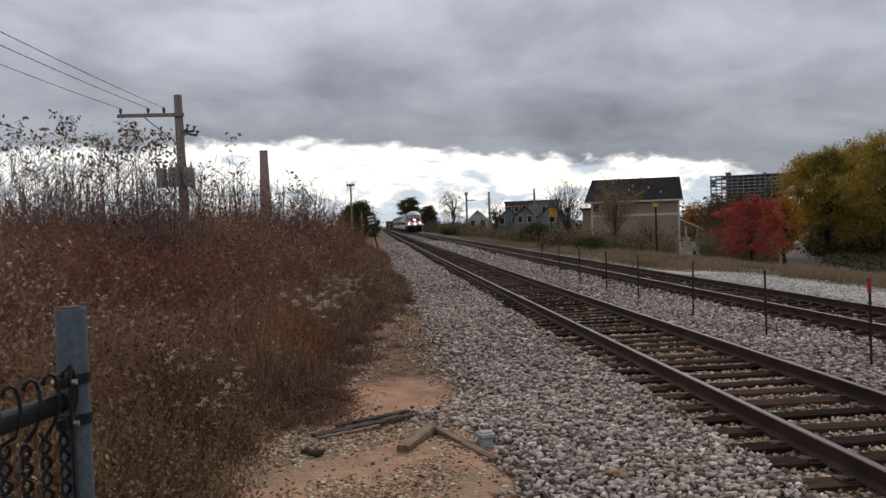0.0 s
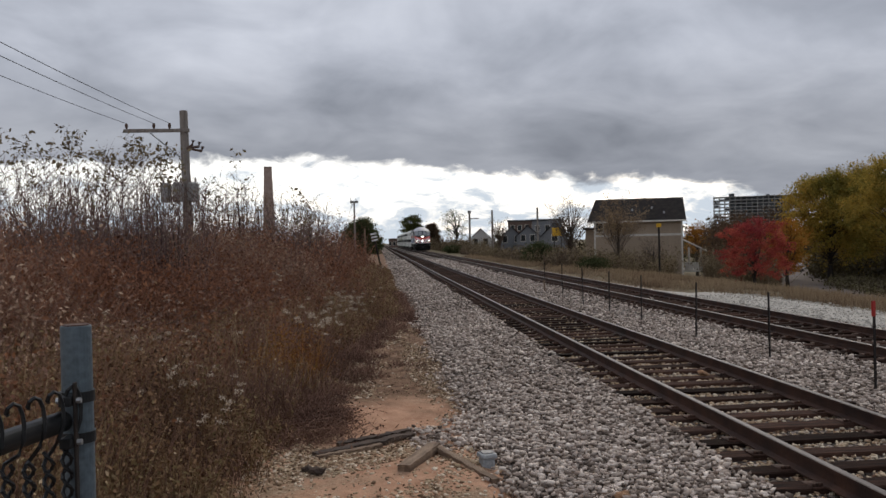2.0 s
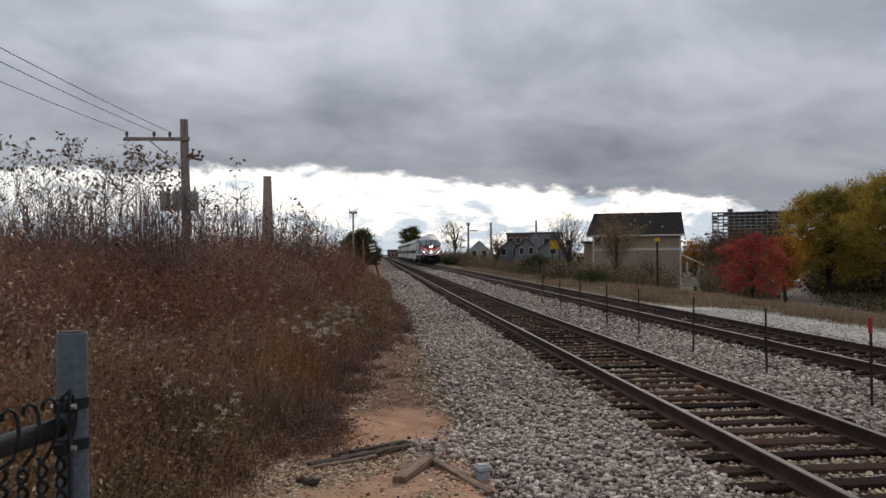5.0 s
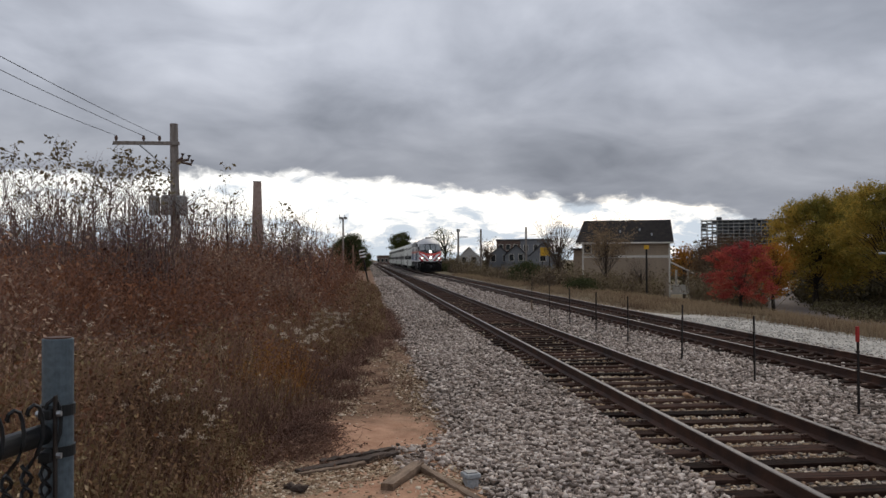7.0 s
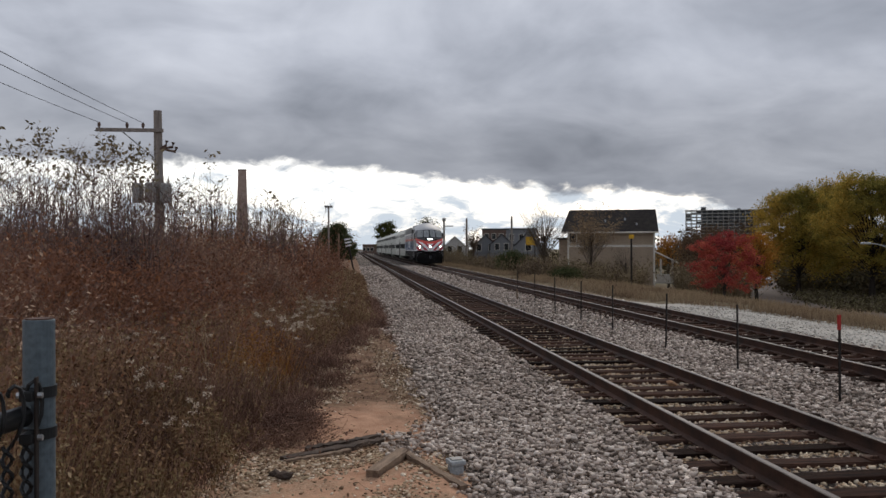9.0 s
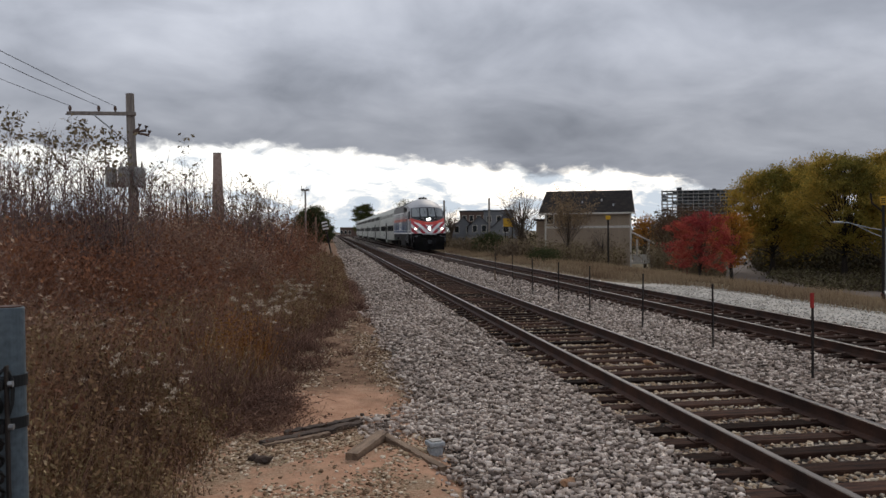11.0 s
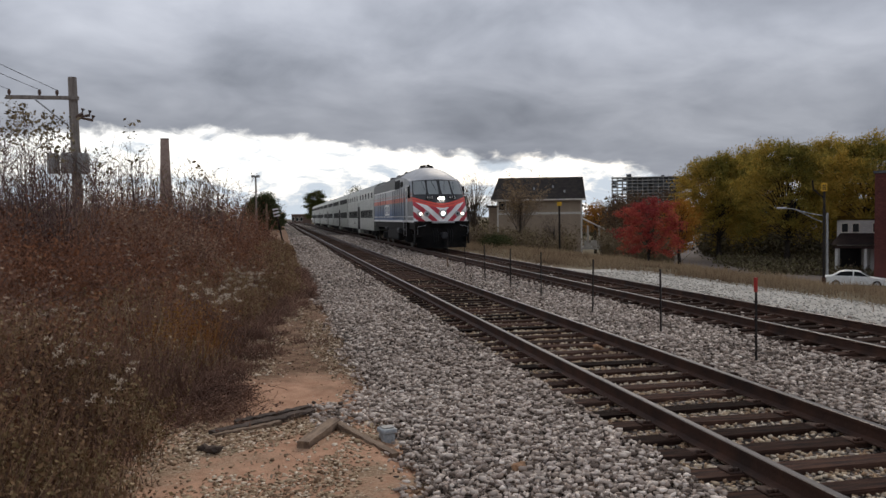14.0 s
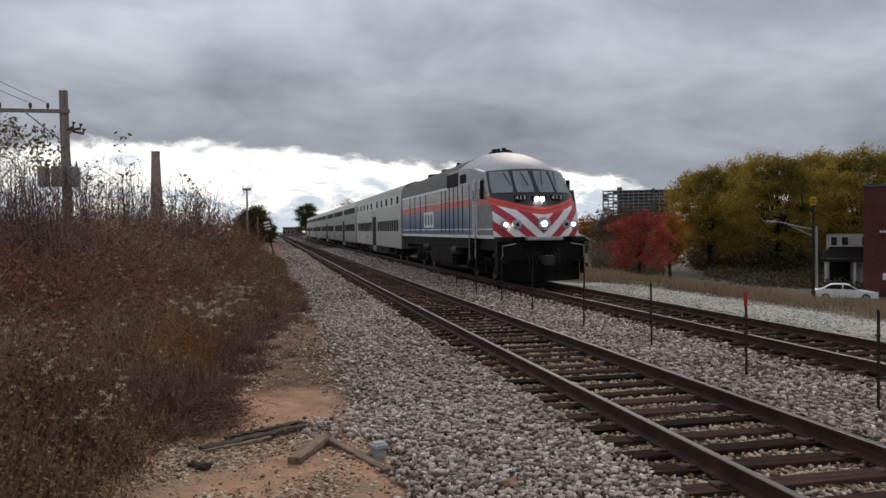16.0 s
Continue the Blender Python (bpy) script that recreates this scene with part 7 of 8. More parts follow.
def build_tower_block():
    """Unfinished concrete-frame building, dark floors between pale slabs."""
    az, d = 25.7, 800
    b = thing("unfinished_building", "unfinished concrete-frame building with open floors", "building", Matrix.Translation(at(az, d, -4.0)) @ pose(0, 0, 0, 0, 0, -az))
    w, dep, n, fh = 68.0, 22.0, 13, 3.1
    for k in range(n + 1):
        z = k * fh
        bm = bmesh.new()
        box(bm, -w / 2, w / 2, 0, dep, z, z + 0.55)
        part("slab", bm, M["concrete"], b)
    for i in range(15):
        for y in (0.3, dep - 0.8):
            bm = bmesh.new()
            x = -w / 2 + 0.5 + i * (w - 1.2) / 14
            box(bm, x - 0.28, x + 0.28, y, y + 0.6, 0, n * fh)
            part("column", bm, M["concrete"], b)
    for x0, x1, up in ((-w / 2 + 14, -w / 2 + 18.5, 3.4), (12, 15, 1.6)):
        bm = bmesh.new()
        box(bm, x0, x1, 2, 12, 0, n * fh + up)
        part("stair_core", bm, M["concrete_dark"], b)
    bm = bmesh.new()
    box(bm, -w / 2 + 18.6, w / 2 - 2, 7, 7.4, 0, n * fh)
    part("partition", bm, M["concrete_dark"], b, "dark inner partition wall")
    rng = random.Random(4)
    for k in range(6, n):
        for i in range(14):
            if rng.random() < (0.25 if i < 3 else 0.55):
                x = -w / 2 + 0.5 + i * (w - 1.2) / 14
                bm = bmesh.new()
                box(bm, x + 0.4, x + 4.4, 0.6, 0.9, k * fh + 0.55, k * fh + rng.choice((1.4, 2.2, 3.1)))
                part("infill_panel", bm, M["concrete_dark"], b)
    for i in range(15):
        bm = bmesh.new()
        x = -w / 2 + 0.5 + i * (w - 1.2) / 14
        box(bm, x - 0.08, x + 0.08, 0.3, 0.5, n * fh + 0.55, n * fh + 1.7)
        part("starter_bar", bm, M["black_steel"], b)


def build_brick_building():
    az, d = 39.42, 72
    e = at(az, d, -3.8)
    b = thing("brick_building", "two-storey dark red brick building with stone coping", "building", Matrix.Translation(e) @ pose(0, 0, 0, 0, 0, -az - 4))
    W, D, H = 14.0, 12.0, 8.55
    bm = bmesh.new()
    box(bm, 0, W, 0, D, -0.4, H)
    part("wall", bm, M["brick_red"], b)
    bm = bmesh.new()
    box(bm, -0.1, W + 0.1, -0.12, D + 0.1, H, H + 0.2, 0.02)
    part("coping", bm, M["concrete_dark"], b)
    # brick courses, shallow: each laid as its own piece near the corner
    br = bmesh.new()
    box(br, 0, 0.21, -0.018, 0.0, 0, 0.065)
    me = bpy.data.meshes.new("brick")
    br.to_mesh(me)
    br.free()
    me.materials.append(M["brick_piece"])
    rng = random.Random(12)
    for k in range(280):
        row, col = k // 7, k % 7
        link("brick", me, None, b).location = (0.02 + col * 0.235 + (0.115 if row % 2 else 0), -0.001, 2.6 + row * 0.145)
    for x in (3.2, 6.2, 9.2):
        window(b, x, 5.0, 1.1, 1.7)
        window(b, x, 1.4, 1.1, 1.7)
    bm = bmesh.new()
    box(bm, 1.1, 2.5, -0.10, -0.02, 4.95, 5.2, 0.02)
    sg = part("sign_board", bm, M["brick_red"], b)
    bm = bmesh.new()
    for k in range(6):
        box(bm, 1.15 + k * 0.23, 1.32 + k * 0.23, -0.115, -0.102, 5.0, 5.15)
    part("sign_bars", bm, M["white_paint"], sg, "white bars of lettering")
    bm = bmesh.new()
    box(bm, 1.35, 1.85, -0.25, -0.02, 1.35, 1.85, 0.05)
    part("wall_box", bm, M["white_paint"], b, "white meter box")


M["brick_piece"] = mat("dark_red_brick_piece", (0.135, 0.044, 0.037), (0.09, 0.032, 0.029), 5, 0.9, 0, 0.2, 30, rnd=0.3)


def build_porch_house():
    az, d = 38.7, 82
    h = thing("house", "pale house with sloping dark porch roof and white columns", "house", Matrix.Translation(at(az, d, -3.9)) @ pose(0, 0, 0, 0, 0, -az))
    bm = bmesh.new()
    box(bm, -2.0, 2.2, 1.8, 10, 0, 4.9)
    part("wall", bm, M["siding_white"], h)
    gable_roof(h, -2.0, 2.2, 1.8, 10, 4.8, 6.2, 0.4, M["shingle"], along="y")
    bm = bmesh.new()
    v = [bm.verts.new(c) for c in ((-2.5, -0.5, 2.75), (2.6, -0.5, 2.75), (2.4, 1.85, 3.75), (-1.7, 1.85, 3.75))]
    bmesh.ops.solidify(bm, geom=[bm.faces.new(v)], thickness=0.16)
    part("porch_roof", bm, M["brown_shingle"], h, "brown sloping porch roof")
    bm = bmesh.new()
    box(bm, -2.3, 2.4, -0.42, -0.28, 2.42, 2.66, 0.02)
    part("porch_beam", bm, M["brown_shingle"], h)
    bm = bmesh.new()
    box(bm, -2.2, 2.3, -0.3, 1.8, 0, 0.28, 0.02)
    part("porch_floor", bm, M["concrete"], h)
    for x in (-2.0, 0.35, 2.0):
        bm = bmesh.new()
        box(bm, x - 0.10, x + 0.10, -0.25, -0.05, 0.281, 2.45, 0.02)
        part("porch_column", bm, M["white_paint"], h)
    bm = bmesh.new()
    box(bm, 0.75, 1.75, 1.70, 1.8, 0.3, 2.6, 0.02)
    part("door", bm, M["white_paint"], h, "white front door")
    for x in (-1.35, -0.45, 1.2):
        window(h, x, 3.85, 0.5, 0.75, 1.78)
    bm = bmesh.new()
    box(bm, -1.75, 0.0, 1.70, 1.8, 0.3, 2.5, 0.02)
    part("dark_doorway", bm, M["loco_black"], h)


M["brown_shingle"] = mat("brown_shingles", (0.055, 0.035, 0.030), (0.032, 0.024, 0.022), 2.0, 0.95, 0, 0.4, 12)


def car(name, label, m, length, width, height, paint, van=False):
    c = thing(name, label, "van" if van else "car", m)
    L, W, H = length, width / 2, height
    if van:
        side = [(0, 0.35), (0, 1.0), (0.25, 1.15), (0.75, 1.25), (1.35, H - 0.1), (1.6, H), (L - 0.1, H), (L, H - 0.15), (L, 0.35)]
    else:
        side = [(0, 0.30), (0.02, 0.62), (0.15, 0.74), (1.25, 0.90), (1.95, H - 0.06), (2.35, H), (3.05, H), (3.35, H - 0.05), (3.95, 0.98), (L - 0.12, 0.94), (L, 0.80), (L - 0.02, 0.32)]
    bm = bmesh.new()
    xs = (-W, -W * 0.94, -W * 0.5, 0, W * 0.5, W * 0.94, W)
    grid = []
    for x in xs:
        k = abs(x) / W
        row = []
        for y, z in side:
            tuck = 0.30 * k ** 3 * max(0, z - 0.9) if not van else 0.08 * k ** 3 * max(0, z - 1.0)
            row.append(bm.verts.new((x - math.copysign(tuck, x) * (1 if k > 0.9 else 0.6), y, z - 0.05 * k ** 4 * (z > 0.5))))
        grid.append(row)
    n = len(side)
    for a, b in zip(grid, grid[1:]):
        for i in range(n):
            bm.faces.new((a[i], a[(i + 1) % n], b[(i + 1) % n], b[i]))
    bm.faces.new(grid[0])
    bm.faces.new(grid[-1][::-1])
    part("body", bm, paint, c, smooth=False)
    for s in (-1, 1):
        if not van:
            for poly in ([(1.45, 0.95), (2.02, H - 0.1), (2.38, H - 0.06), (2.42, 0.98)], [(2.50, 0.98), (2.48, H - 0.06), (3.02, H - 0.06), (3.30, H - 0.1), (3.72, 1.0)]):
                bm = bmesh.new()
                v = [bm.verts.new((s * (W + 0.006 - 0.30 * max(0, z - 0.9)), y, z)) for y, z in poly]
                bmesh.ops.solidify(bm, geom=[bm.faces.new(v)], thickness=0.02)
                part("side_window", bm, M["glass_dark"], c)
        for y in (0.85, L - 0.95):
            bm = bmesh.new()
            tube(bm, [(s * (W - 0.2), y, 0.32), (s * (W + 0.01), y, 0.32)], 0.32, 20)
            wh = part("wheel", bm, M["rubber"], c)
            bm = bmesh.new()
            tube(bm, [(s * (W + 0.008), y, 0.32), (s * (W + 0.02), y, 0.32)], 0.2, 14)
            part("rim", bm, M["galv"], wh)
        bm = bmesh.new()
        box(bm, s * W * 0.72 - 0.18, s * W * 0.72 + 0.18, -0.03, 0.06, 0.58, 0.76, 0.02)
        part("headlamp", bm, M["galv"], c)
        bm = bmesh.new()
        box(bm, s * W * 0.75 - 0.16, s * W * 0.75 + 0.16, L - 0.06, L + 0.02, 0.66, 0.86, 0.02)
        part("tail_lamp", bm, M["red_paint"], c)
    bm = bmesh.new()
    if van:
        v = [bm.verts.new(q) for q in ((-W * 0.85, 0.72, 1.28), (W * 0.85, 0.72, 1.28), (W * 0.78, 1.30, H - 0.14), (-W * 0.78, 1.30, H - 0.14))]
    else:
        v = [bm.verts.new(q) for q in ((-W * 0.8, 1.28, 0.95), (W * 0.8, 1.28, 0.95), (W * 0.62, 1.93, H - 0.05), (-W * 0.62, 1.93, H - 0.05))]
    bmesh.ops.solidify(bm, geom=[bm.faces.new(v)], thickness=-0.025)
    part("windscreen", bm, M["glass_dark"], c)
    return c


def build_street():
    me = bpy.data.meshes.new("street")
    pts = [at(27.0, 150, -3.78), at(26.6, 78, -3.78), at(34, 74, -3.78), at(46, 70, -3.78), at(46, 78, -3.78), at(33, 82, -3.78), at(30.4, 96, -3.78), at(30.0, 150, -3.78)]
    me.from_pydata([p[:] for p in pts], [], [tuple(range(len(pts)))])
    tagged(link("street", me, M["asphalt"]), "grey asphalt street below the railway bank", "street", kind="structure")
    car("car", "white four-door sedan parked on the street", Matrix.Translation(at(40.25, 71, -4.1)) @ pose(0, 0, 0, 0, 0, -38.4 + 90), 4.6, 1.75, 1.38, M["white_paint"])
    car("van", "white delivery van parked on the street", Matrix.Translation(at(28.25, 132, -3.8)) @ pose(0, 0, 0, 0, 0, -28), 5.2, 2.0, 2.3, M["white_paint"], True)
    # street lamp with a long bracket
    b = at(36.78, 72, -3.8)
    s = thing("street_lamp", "tall galvanised street lamp with a long bracket arm", "street lamp", Matrix.Translation(b - Vector((0, 0, 0.65))) @ pose(0, 0, 0, 0, 0, -36.8))
    bm = bmesh.new()
    tube(bm, [(0, 0, -0.2), (0, 0, 3), (0, 0, 6.2)], [0.12, 0.10, 0.08], 12)
    part("pole", bm, M["galv"], s)
    bm = bmesh.new()
    tube(bm, [(0, 0, 5.9), (-1.2, 0, 6.15), (-2.6, 0, 6.55), (-3.1, 0, 6.6)], 0.035, 8)
    tube(bm, [(0, 0, 5.3), (-1.0, 0, 5.75), (-2.2, 0, 6.42)], 0.03, 8)
    part("arm", bm, M["galv"], s)
    bm = bmesh.new()
    box(bm, -3.75, -3.0, -0.14, 0.14, 6.54, 6.70, 0.06)
    part("lamp_head", bm, M["galv"], s)
    # black signal post with a small yellow plate
    for az, d, ztop, lab, yw in ((36.6, 38, 2.75, "black post with a yellow plate and short arm", 0.23), (19.75, 60, 2.55, "thin black post with a small yellow cap plate", 0.35)):
        b = at(az, d)
        p = thing("signal_post", lab, "signal post", Matrix.Translation(b) @ pose(0, 0, 0, 0, 0, -az))
        h = ztop - b.z
        bm = bmesh.new()
        tube(bm, [(0, 0, -0.3), (0, 0, h)], 0.055 if d < 50 else 0.07, 10)
        part("pole", bm, M["black_steel"], p)
        bm = bmesh.new()
        box(bm, -yw / 2, yw / 2, -0.09, -0.06, h - 0.05, h + 0.40 * (0.75 if d < 50 else 0.6), 0.01)
        pl = part("plate", bm, M["yellow"], p, "yellow plate")
        if d < 50:
            bm = bmesh.new()
            for z in (h + 0.02, h + 0.10, h + 0.18):
                box(bm, -0.08, 0.08, -0.10, -0.088, z, z + 0.045)
            part("plate_bars", bm, M["black_steel"], pl)
            bm = bmesh.new()
            tube(bm, [(0, 0, h - 0.35), (-0.42, 0, h + 0.05), (-0.46, 0, h + 0.45)], 0.035, 6)
            part("arm", bm, M["black_steel"], p)
            bm = bmesh.new()
            tube(bm, [(0, 0, -0.35), (0, 0, 0.45)], 0.09, 10)
            part("base_sleeve", bm, M["rust_rail"], p)
    # yellow board on two legs
    b = at(12.92, 88)
    p = thing("trackside_sign", "blank yellow board on two dark legs", "sign", Matrix.Translation(b) @ pose(0, 0, 0, 0, 0, -13))
    for x in (-0.33, 0.42):
        bm = bmesh.new()
        box(bm, x - 0.05, x + 0.05, -0.05, 0.05, -0.2, 3.2 - b.z - 0.5, 0.01)
        part("leg", bm, M["black_steel"], p)
    bm = bmesh.new()
    box(bm, -0.55, 0.55, -0.11, -0.06, 2.15 - b.z, 3.05 - b.z, 0.02)
    part("board", bm, M["yellow"], p, "yellow painted board")


def build_poles_and_marks():
    for az, d, zt, arm, lab in ((6.87, 150, 7.1, True, "wooden pole with a side arm beyond the scrub"), (8.45, 150, 7.3, False, "plain wooden pole beyond the scrub"), (11.59, 150, 7.6, False, "plain wooden pole beyond the scrub")):
        b = at(az, d, -2.0)
        p = thing("wooden_pole", lab, "pole", Matrix.Translation(b), group="poles along the far street")
        bm = bmesh.new()
        tube(bm, [(0, 0, -0.5), (0, 0, zt - b.z)], [0.22, 0.17], 10)
        part("shaft", bm, M["pole_wood"], p)
        if arm:
            bm = bmesh.new()
            box(bm, 0, 1.7, -0.08, 0.08, zt - b.z - 1.3, zt - b.z - 1.15, 0.01)
            part("arm", bm, M["pole_wood"], p)
            bm = bmesh.new()
            box(bm, -0.3, 0.3, -0.2, 0.2, zt - b.z - 0.3, zt - b.z + 0.25, 0.06)
            part("lamp_box", bm, M["can"], p)
    # double-headed lamp over the thicket
    b = at(-1.15, 90, -1.5)
    p = thing("flood_light", "twin-headed flood light on a tall mast", "flood light", Matrix.Translation(b))
    bm = bmesh.new()
    tube(bm, [(0, 0, 0), (0, 0, 7.9)], [0.12, 0.09], 10)
    part("mast", bm, M["pole_wood"], p)
    for s in (-1, 1):
        bm = bmesh.new()
        box(bm, s * 0.24 - 0.20, s * 0.24 + 0.20, -0.3, 0.3, 7.75, 8.0, 0.05)
        part("lamp_head", bm, M["can"], p)
    # mast of a square brick chimney
    az, d = -6.97, 130
    c = thing("brick_chimney", "tall tapering square brick chimney stack", "chimney", Matrix.Translation(at(az, d, -3.0)) @ pose(0, 0, 0, 0, 0, -az))
    bm = bmesh.new()
    ring = []
    for z, w in ((0, 1.15), (6.0, 0.95), (16.3, 0.62), (16.9, 0.61)):
        ring.append([bm.verts.new((x * w, y * w, z)) for x, y in ((-1, -1), (1, -1), (1, 1), (-1, 1))])
    for a, bb in zip(ring, ring[1:]):
        for k in range(4):
            bm.faces.new((a[k], a[(k + 1) % 4], bb[(k + 1) % 4], bb[k]))
    bm.faces.new(ring[-1])
    part("shaft", bm, M["brick_stack"], c)
    bm = bmesh.new()
    box(bm, -0.63, 0.63, -0.63, 0.63, 16.9, 17.0, 0.02)
    part("cap", bm, M["concrete_dark"], c)
    # posts at the far end of the brush
    b = at(-0.46, 67)
    p = thing("marker_post", "upright weathered post beside the path", "post", Matrix.Translation(b))
    bm = bmesh.new()
    box(bm, -0.07, 0.07, -0.06, 0.06, -0.3, 3.3, 0.02)
    part("shaft", bm, M["old_wood"], p)
    b = at(0.65, 62)
    p = thing("leaning_post", "dark leaning post with small white marker plates", "post", Matrix.Translation(b) @ pose(0, 0, 0, 0, -11.5, 0))
    bm = bmesh.new()
    tube(bm, [(0, 0, -0.3), (0, 0, 2.95)], 0.06, 8)
    part("shaft", bm, M["black_steel"], p)
    for k in range(3):
        bm = bmesh.new()
        box(bm, -0.22, 0.22, -0.09, -0.06, 2.3 + k * 0.24, 2.42 + k * 0.24, 0.01)
        part("plate", bm, M["white_paint"], p, "white marker plate")


def build_bank_plants():
    rng = np.random.default_rng(51)
    g = Cloud()
    for x0, x1, y0, y1, n in ((12.2, 19, 8, 40, 24000), (18.5, 27, 12, 60, 14000), (11.9, 18, 40, 120, 24000), (17, 24, 55, 110, 8000)):
        x, y = scatter(rng, n, x0, x1, y0, y1)
        sh = np.array([tx(b) for b in y])
        x = x + sh
        keep = ((x - sh) > 14.2 - 2.0 * np.clip((y - 27) / 10, 0, 1) + rng.normal(0, 0.35, n)) & (rng.random(n) < 0.55 + 0.9 * np.array([noise.noise(Vector((a * 0.35, b * 0.35, 9))) for a, b in zip(x, y)]))
        x, y = x[keep], y[keep]
        tuft = 0.5 + 0.7 * np.array([noise.noise(Vector((a * 0.5, b * 0.5, 3))) for a, b in zip(x, y)])
        h = np.clip(0.34 * (0.6 + tuft), 0.10, 0.62) * rng.uniform(0.5, 1.15, len(x))
        base = np.stack([x, y, gh_v(x, y) - 0.02], 1)
        tip = base + np.stack([rng.normal(0, 0.22, len(x)) * h, rng.normal(0, 0.22, len(x)) * h, h], 1)
        g.spikes(base, tip, 0.006 + 0.00022 * y)
    tagged(link("bank_grass", g.mesh("bank_grass"), M["dry_grass"]), "tan dry grass on the bank beyond the tracks", "grass", kind="stuff")
    # scrub behind the grass
    st, lf = Cloud(), Cloud()
    az = np.concatenate([rng.uniform(4.2, 20.6, 1150), rng.uniform(22.8, 27, 300), rng.uniform(3.6, 8.2, 420)])
    d = np.concatenate([rng.uniform(62, 135, 1150), rng.uniform(74, 100, 300), rng.uniform(120, 240, 420)])
    x, y = d * np.sin(np.radians(az)), d * np.cos(np.radians(az))
    off = x - np.array([tx(b) for b in y])
    keep = off > 13.8
    x, y, d, az = x[keep], y[keep], d[keep], az[keep]
    n = len(x)
    el = np.where(az < 15, rng.uniform(-1.4, -0.25, n), rng.uniform(-1.7, -0.5, n))
    el = np.where(az > 21, rng.uniform(-1.8, -0.2, n), el)
    el = np.where(d > 136, rng.uniform(-0.5, 0.45, n), el)
    z0 = gh_v(x, y)
    h = np.maximum(1.86 + d * np.tan(np.radians(el)) - z0, 0.6)
    for k in range(9):
        base = np.stack([x + rng.normal(0, 0.3, n), y + rng.normal(0, 0.3, n), z0], 1)
        hk = h * rng.uniform(0.6, 1.05, n)
        tip = base + np.stack([rng.normal(0, 0.25, n) * hk, rng.normal(0, 0.25, n) * hk, hk], 1)
        st.spikes(base, tip, 0.02, 0.15, rng)
        for j in range(5):
            p = base + (tip - base) * rng.uniform(0.2, 0.98, (n, 1)) + rng.normal(0, 0.14, (n, 3))
            lf.leaves(p, rng.uniform(0.10, 0.22, n) * np.maximum(1, d / 110), rng)
    tagged(link("scrub_stems", st.mesh("scrub_stems"), M["scrub"]), "grey-brown scrub stems along the far side", "scrub", kind="stuff")
    tagged(link("scrub_leaves", lf.mesh("scrub_leaves"), M["scrub"]), "thin grey-brown leaves of the trackside scrub", "scrub", kind="stuff")


def bush(label, base, height, width, leafm, seed, leaves=4000, size=0.14):
    return tree(label, base, height, width, leafm, seed, 0.06, leaves, size, 30, "bush")


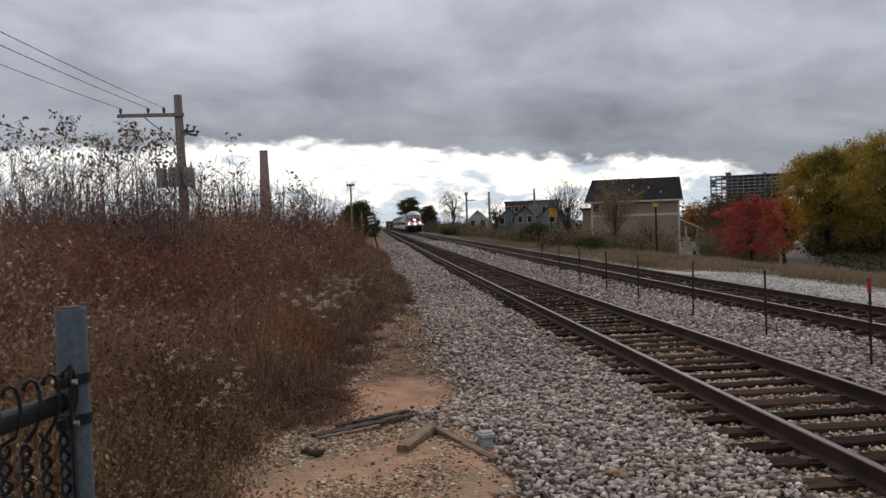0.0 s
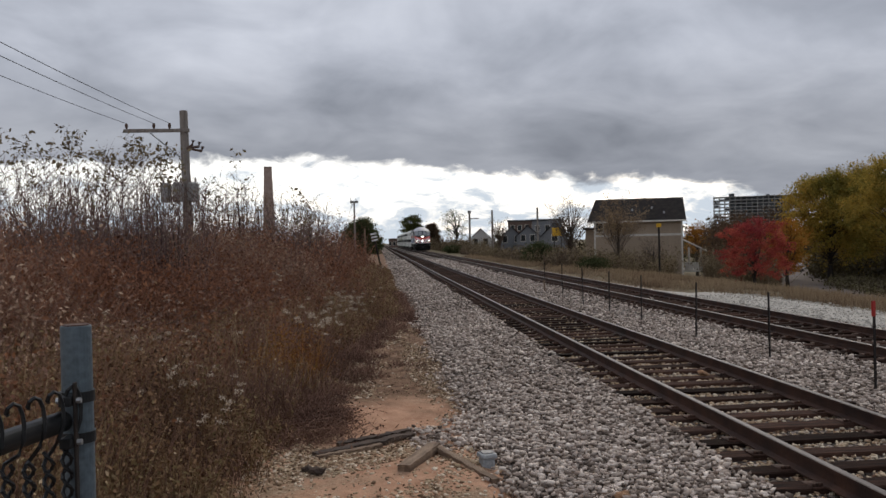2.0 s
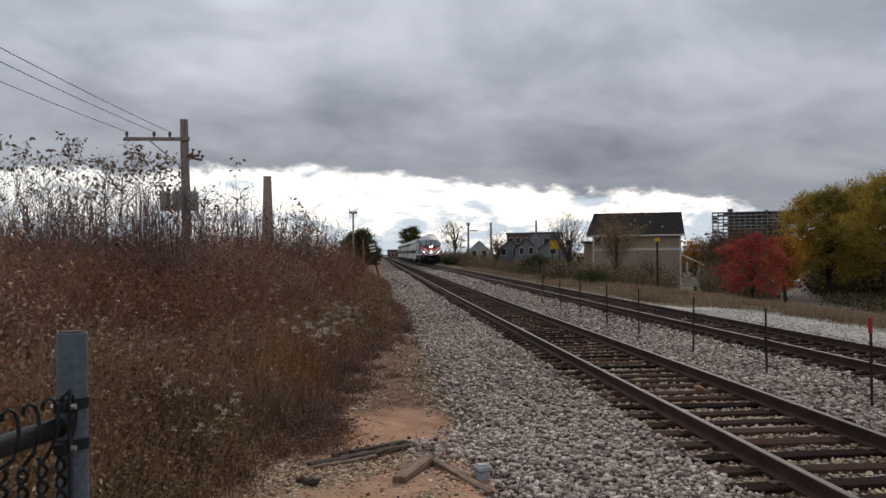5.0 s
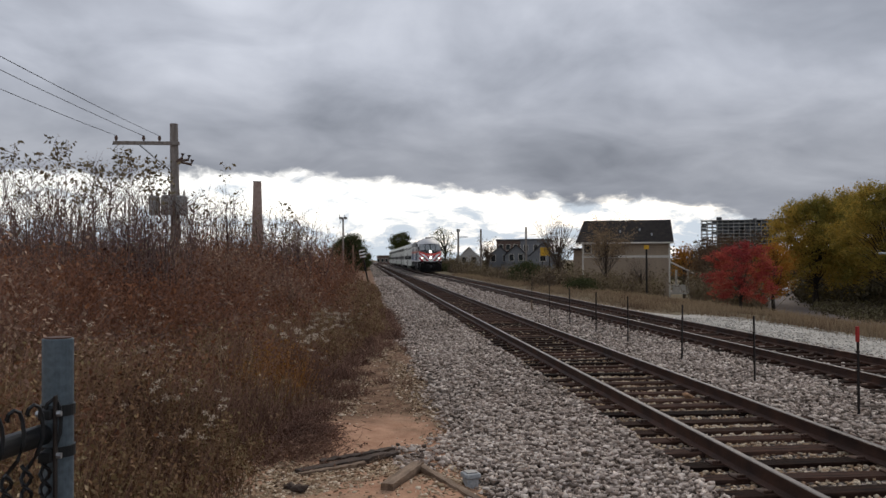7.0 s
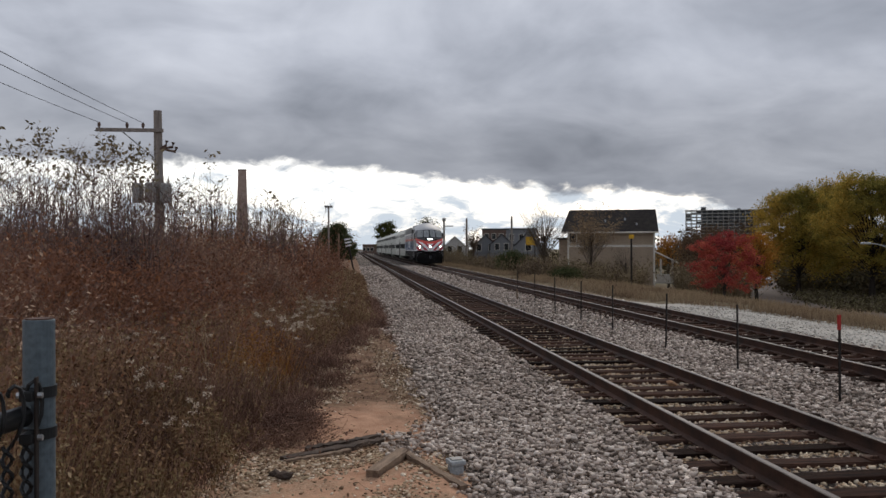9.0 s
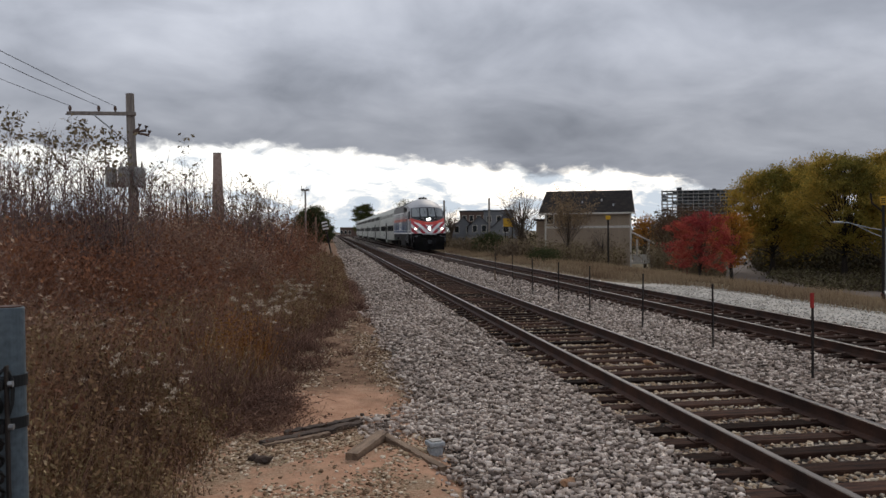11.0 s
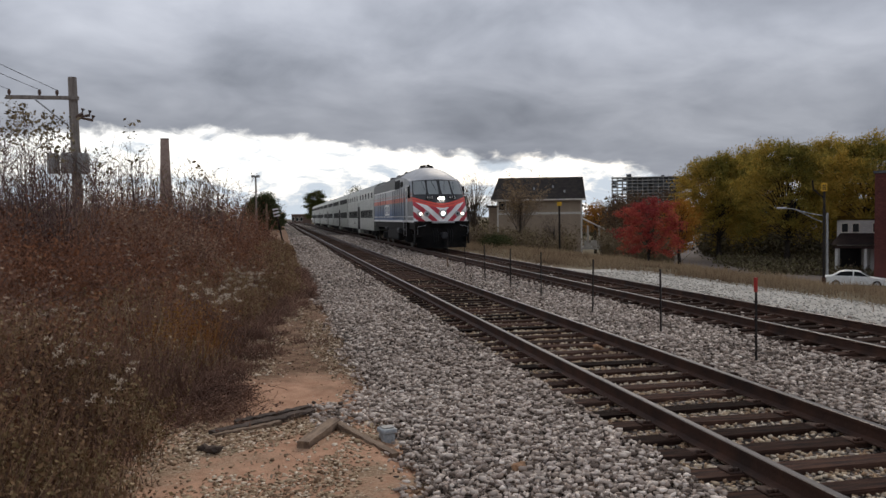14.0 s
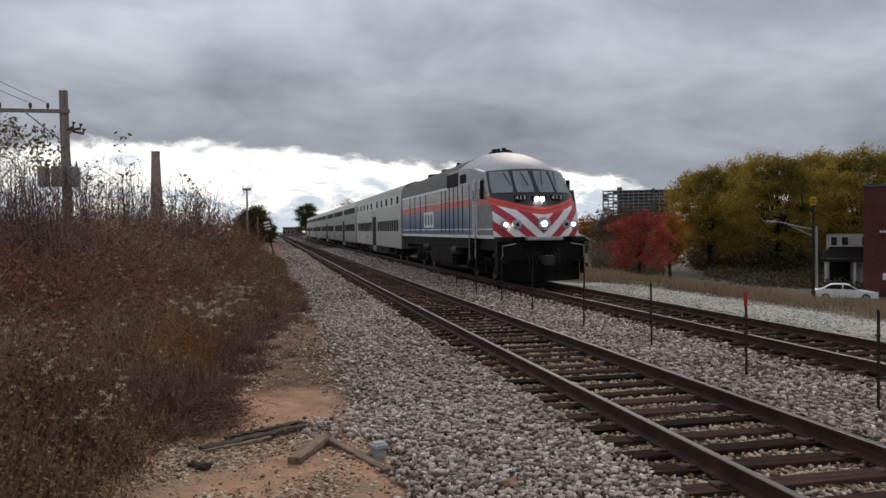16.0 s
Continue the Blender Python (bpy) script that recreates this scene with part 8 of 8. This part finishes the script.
def build_trees():
    specs = [
        ("spreading yellow-green honey locust tree beside the street", 30.2, 104, 4.35, 10.5, 1), ("spreading yellow-green honey locust tree beside the street", 34.4, 100, 5.1, 13.5, 2),
        ("spreading yellow-green honey locust tree beside the street", 39.2, 98, 5.0, 12.5, 3), ("spreading yellow-green honey locust tree beside the street", 44.0, 100, 4.8, 12.0, 4),
        ("olive and gold street tree in late leaf", 32.3, 118, 4.6, 10.0, 5), ("olive and gold street tree in late leaf", 36.9, 118, 5.15, 11.5, 6), ("olive and gold street tree in late leaf", 41.8, 118, 5.0, 11.5, 7)]
    for i, (lab, az, d, el, w, seed) in enumerate(specs):
        b = at(az, d)
        h = 1.86 + d * math.tan(radians(el)) - b.z
        tree(lab, b, h * 0.97, w, M["leaf_locust"] if i in (0, 2, 4, 6) else M["leaf_olive"], 60 + seed, 0.12, 40000, 0.20, 118, "street_tree", 0.4, depth=9.0, spray=1.9, limb=0.4)
    b = at(25.75, 62)
    tree("small scarlet-leaved tree on the bank", b, 3.05 - b.z, 5.2, M["leaf_red"], 71, 0.10, 17000, 0.10, 60, "red_tree", 0.2, spray=0.8, limb=0.3)
    b = at(27.75, 80)
    tree("orange-leaved tree beside the scarlet one", b, 3.3 - b.z, 3.2, M["leaf_orange"], 72, 0.2, 4200, 0.17, 34, "orange_tree")
    b = at(22.2, 120)
    tree("small orange tree behind the house", b, 3.6 - b.z, 4.0, M["leaf_orange"], 73, 0.3, 2500, 0.2, 24, "orange_tree")
    for az, d, el, w, seed in ((23.8, 96, 0.9, 4.4, 81), (24.6, 84, 0.8, 4.6, 82), (23.7, 106, 1.3, 4.6, 83), (25.0, 104, 1.5, 6.5, 84), (27.0, 110, 1.7, 7.0, 85)):
        b = at(az, d)
        tree("brown half-bare tree near the house", b, 1.86 + d * math.tan(radians(el)) - b.z, w, M["leaf_brown"], seed, 0.12, 4200, 0.17, 40, "brown_tree")
    b = at(13.8, 84)
    bare_tree("bare many-stemmed tree with fine branches", b, 1.86 + 84 * math.tan(radians(3.5)) - b.z, 6.4, 91, n=64, r=0.02)
    b = at(17.0, 72)
    bare_tree("thin half-bare tree before the house", b, 1.86 + 72 * math.tan(radians(3.1)) - b.z, 6.4, 92, n=46, r=0.012, leafm=M["tan_leaf"], nleaf=10)
    b = at(19.3, 74)
    bare_tree("thin bare tree before the house", b, 1.86 + 74 * math.tan(radians(0.6)) - b.z, 3.0, 93, n=18, r=0.016)
    b = at(8.9, 140)
    bare_tree("yellowing thin tree by the far houses", b, 1.86 + 140 * math.tan(radians(1.6)) - b.z, 3.4, 94, n=26, r=0.03, leafm=M["leaf_brown"], nleaf=10)
    b = at(11.6, 78)
    bush("dense dark green bush on the bank", b, 1.5 - b.z, 3.0, M["leaf_dark"], 101, 5000, 0.12)
    b = at(15.3, 60)
    bush("dull green bush on the bank", b, 0.3 - b.z, 2.0, M["leaf_dark"], 102, 1800, 0.12)
    b = at(5.7, 150)
    bush("dull green bush on the bank", b, 0.9 - b.z, 4.0, M["leaf_dark"], 103, 2500, 0.2)
    for az, d, el, w, m_, seed, lab in ((2.9, 250, 1.85, 6.6, "leaf_green", 111, "dark green tree far along the railway"), (4.2, 250, 1.2, 5.5, "leaf_brown", 112, "thin brownish tree far along the railway"), (-0.6, 125, 1.75, 4.6, "leaf_dark", 113, "dark green tree at the end of the brush"), (-1.2, 140, 1.3, 4.6, "leaf_dark", 114, "dark green tree at the end of the brush"), (0.1, 150, 0.9, 3.0, "leaf_dark", 115, "dark green tree at the end of the brush")):
        b = at(az, d, -2.0)
        tree(lab, b, 1.86 + d * math.tan(radians(el)) - b.z, w, M[m_], seed, 0.2, 10000, 0.32 if d > 200 else 0.22, 46, "far_tree", tight=0.85)
    b = at(5.75, 200, -2.0)
    tree("wind-bent sparse tree far along the railway", b, 1.86 + 200 * math.tan(radians(2.15)) - b.z, 6.2, M["leaf_green"], 116, 0.35, 1500, 0.26, 26, "far_tree", 1.5)
    # hedge, fences and gardens behind the street trees
    rng = np.random.default_rng(131)
    c = Cloud()
    for _ in range(900):
        aa = rng.uniform(30.6, 47)
        dd = rng.uniform(max(79, 96 - 6 * (aa - 30.6)), 108)
        pz = at(aa, dd, -3.8)
        h, m = rng.uniform(0.2, 1.0), 34
        p = np.array(pz) + [0, 0, h * 0.4] + rng.normal(size=(m, 3)) * [0.9, 0.9, h * 0.3]
        p[:, 2] = np.maximum(p[:, 2], -3.76)
        c.leaves(p, rng.uniform(0.14, 0.34, m), rng)
    n = 520
    az = rng.uniform(29.2, 47, n)
    d = rng.uniform(108, 128, n)
    for aa, dd in zip(az, d):
        pz = at(aa, dd, -3.8)
        h = rng.uniform(1.6, 4.2)
        m = 42
        p = np.array(pz) + [0, 0, h * 0.5] + rng.normal(size=(m, 3)) * [0.8, 0.8, h * 0.30]
        p[:, 2] = np.maximum(p[:, 2], -3.75)
        c.leaves(p, rng.uniform(0.25, 0.55, m), rng)
    tagged(link("hedge", c.mesh("hedge"), M["hedge"]), "dark brown hedges and garden growth behind the street", "hedge", kind="stuff")
    for az, d, w, wm, lab in ((31.2, 132, 8, "siding_grey", "grey house behind the street trees"), (34.8, 136, 9, "brick_brown", "brown brick house behind the street trees"), (37.0, 134, 6, "siding_white", "pale house behind the street trees"), (42.5, 132, 10, "siding_grey", "grey house behind the street trees")):
        house(lab, Matrix.Translation(at(az, d, -3.8)) @ pose(0, 0, 0, 0, 0, -az), w, 9, 5.2, 7.4, M[wm], M["shingle"], "y", [(-w * 0.28, 1.0, 0.9, 1.4), (w * 0.25, 1.0, 0.9, 1.4), (-w * 0.25, 3.4, 0.9, 1.2), (w * 0.25, 3.4, 0.9, 1.2)], "houses behind the street trees")
    # far woods that close the view on all sides
    rng = np.random.default_rng(121)
    c = Cloud()
    n = 900
    az = rng.uniform(-70, 75, n)
    d = np.where(np.abs(az - 3) < 4, rng.uniform(420, 600, n), rng.uniform(190, 420, n))
    d = np.where(az > 12, rng.uniform(150, 330, n), d)
    x, y = d * np.sin(np.radians(az)), d * np.cos(np.radians(az))
    keep = (np.abs(x - np.array([tx(b) for b in y]) - 6.7) > 9)
    x, y, d, az = x[keep], y[keep], d[keep], az[keep]
    for xx, yy, dd, aa in zip(x, y, d, az):
        h = rng.uniform(2.5, 5.0) + (2.0 if aa > 20 else 0)
        m = 70
        p = np.array([xx, yy, -3.5 + h * 0.55]) + rng.normal(size=(m, 3)) * [2.2, 2.2, h * 0.32]
        c.leaves(p, rng.uniform(0.5, 1.1, m), rng)
    tagged(link("far_woods", c.mesh("far_woods"), M["far_leaf"]), "distant brownish autumn trees and hedges", "woods", kind="stuff")


M["hedge"] = island_mat("dark_hedge", [(0.055, 0.046, 0.032), (0.105, 0.084, 0.054), (0.14, 0.122, 0.06), (0.115, 0.085, 0.062)], patch=0.2)
M["far_leaf"] = island_mat("distant_foliage", [(0.045, 0.040, 0.028), (0.085, 0.068, 0.042), (0.11, 0.095, 0.045), (0.075, 0.055, 0.045)], patch=0.03)
build_tan_house()
build_far_houses()
build_tower_block()
build_brick_building()
build_porch_house()
build_street()
build_poles_and_marks()
build_bank_plants()
build_trees()


build_stones()


motions()
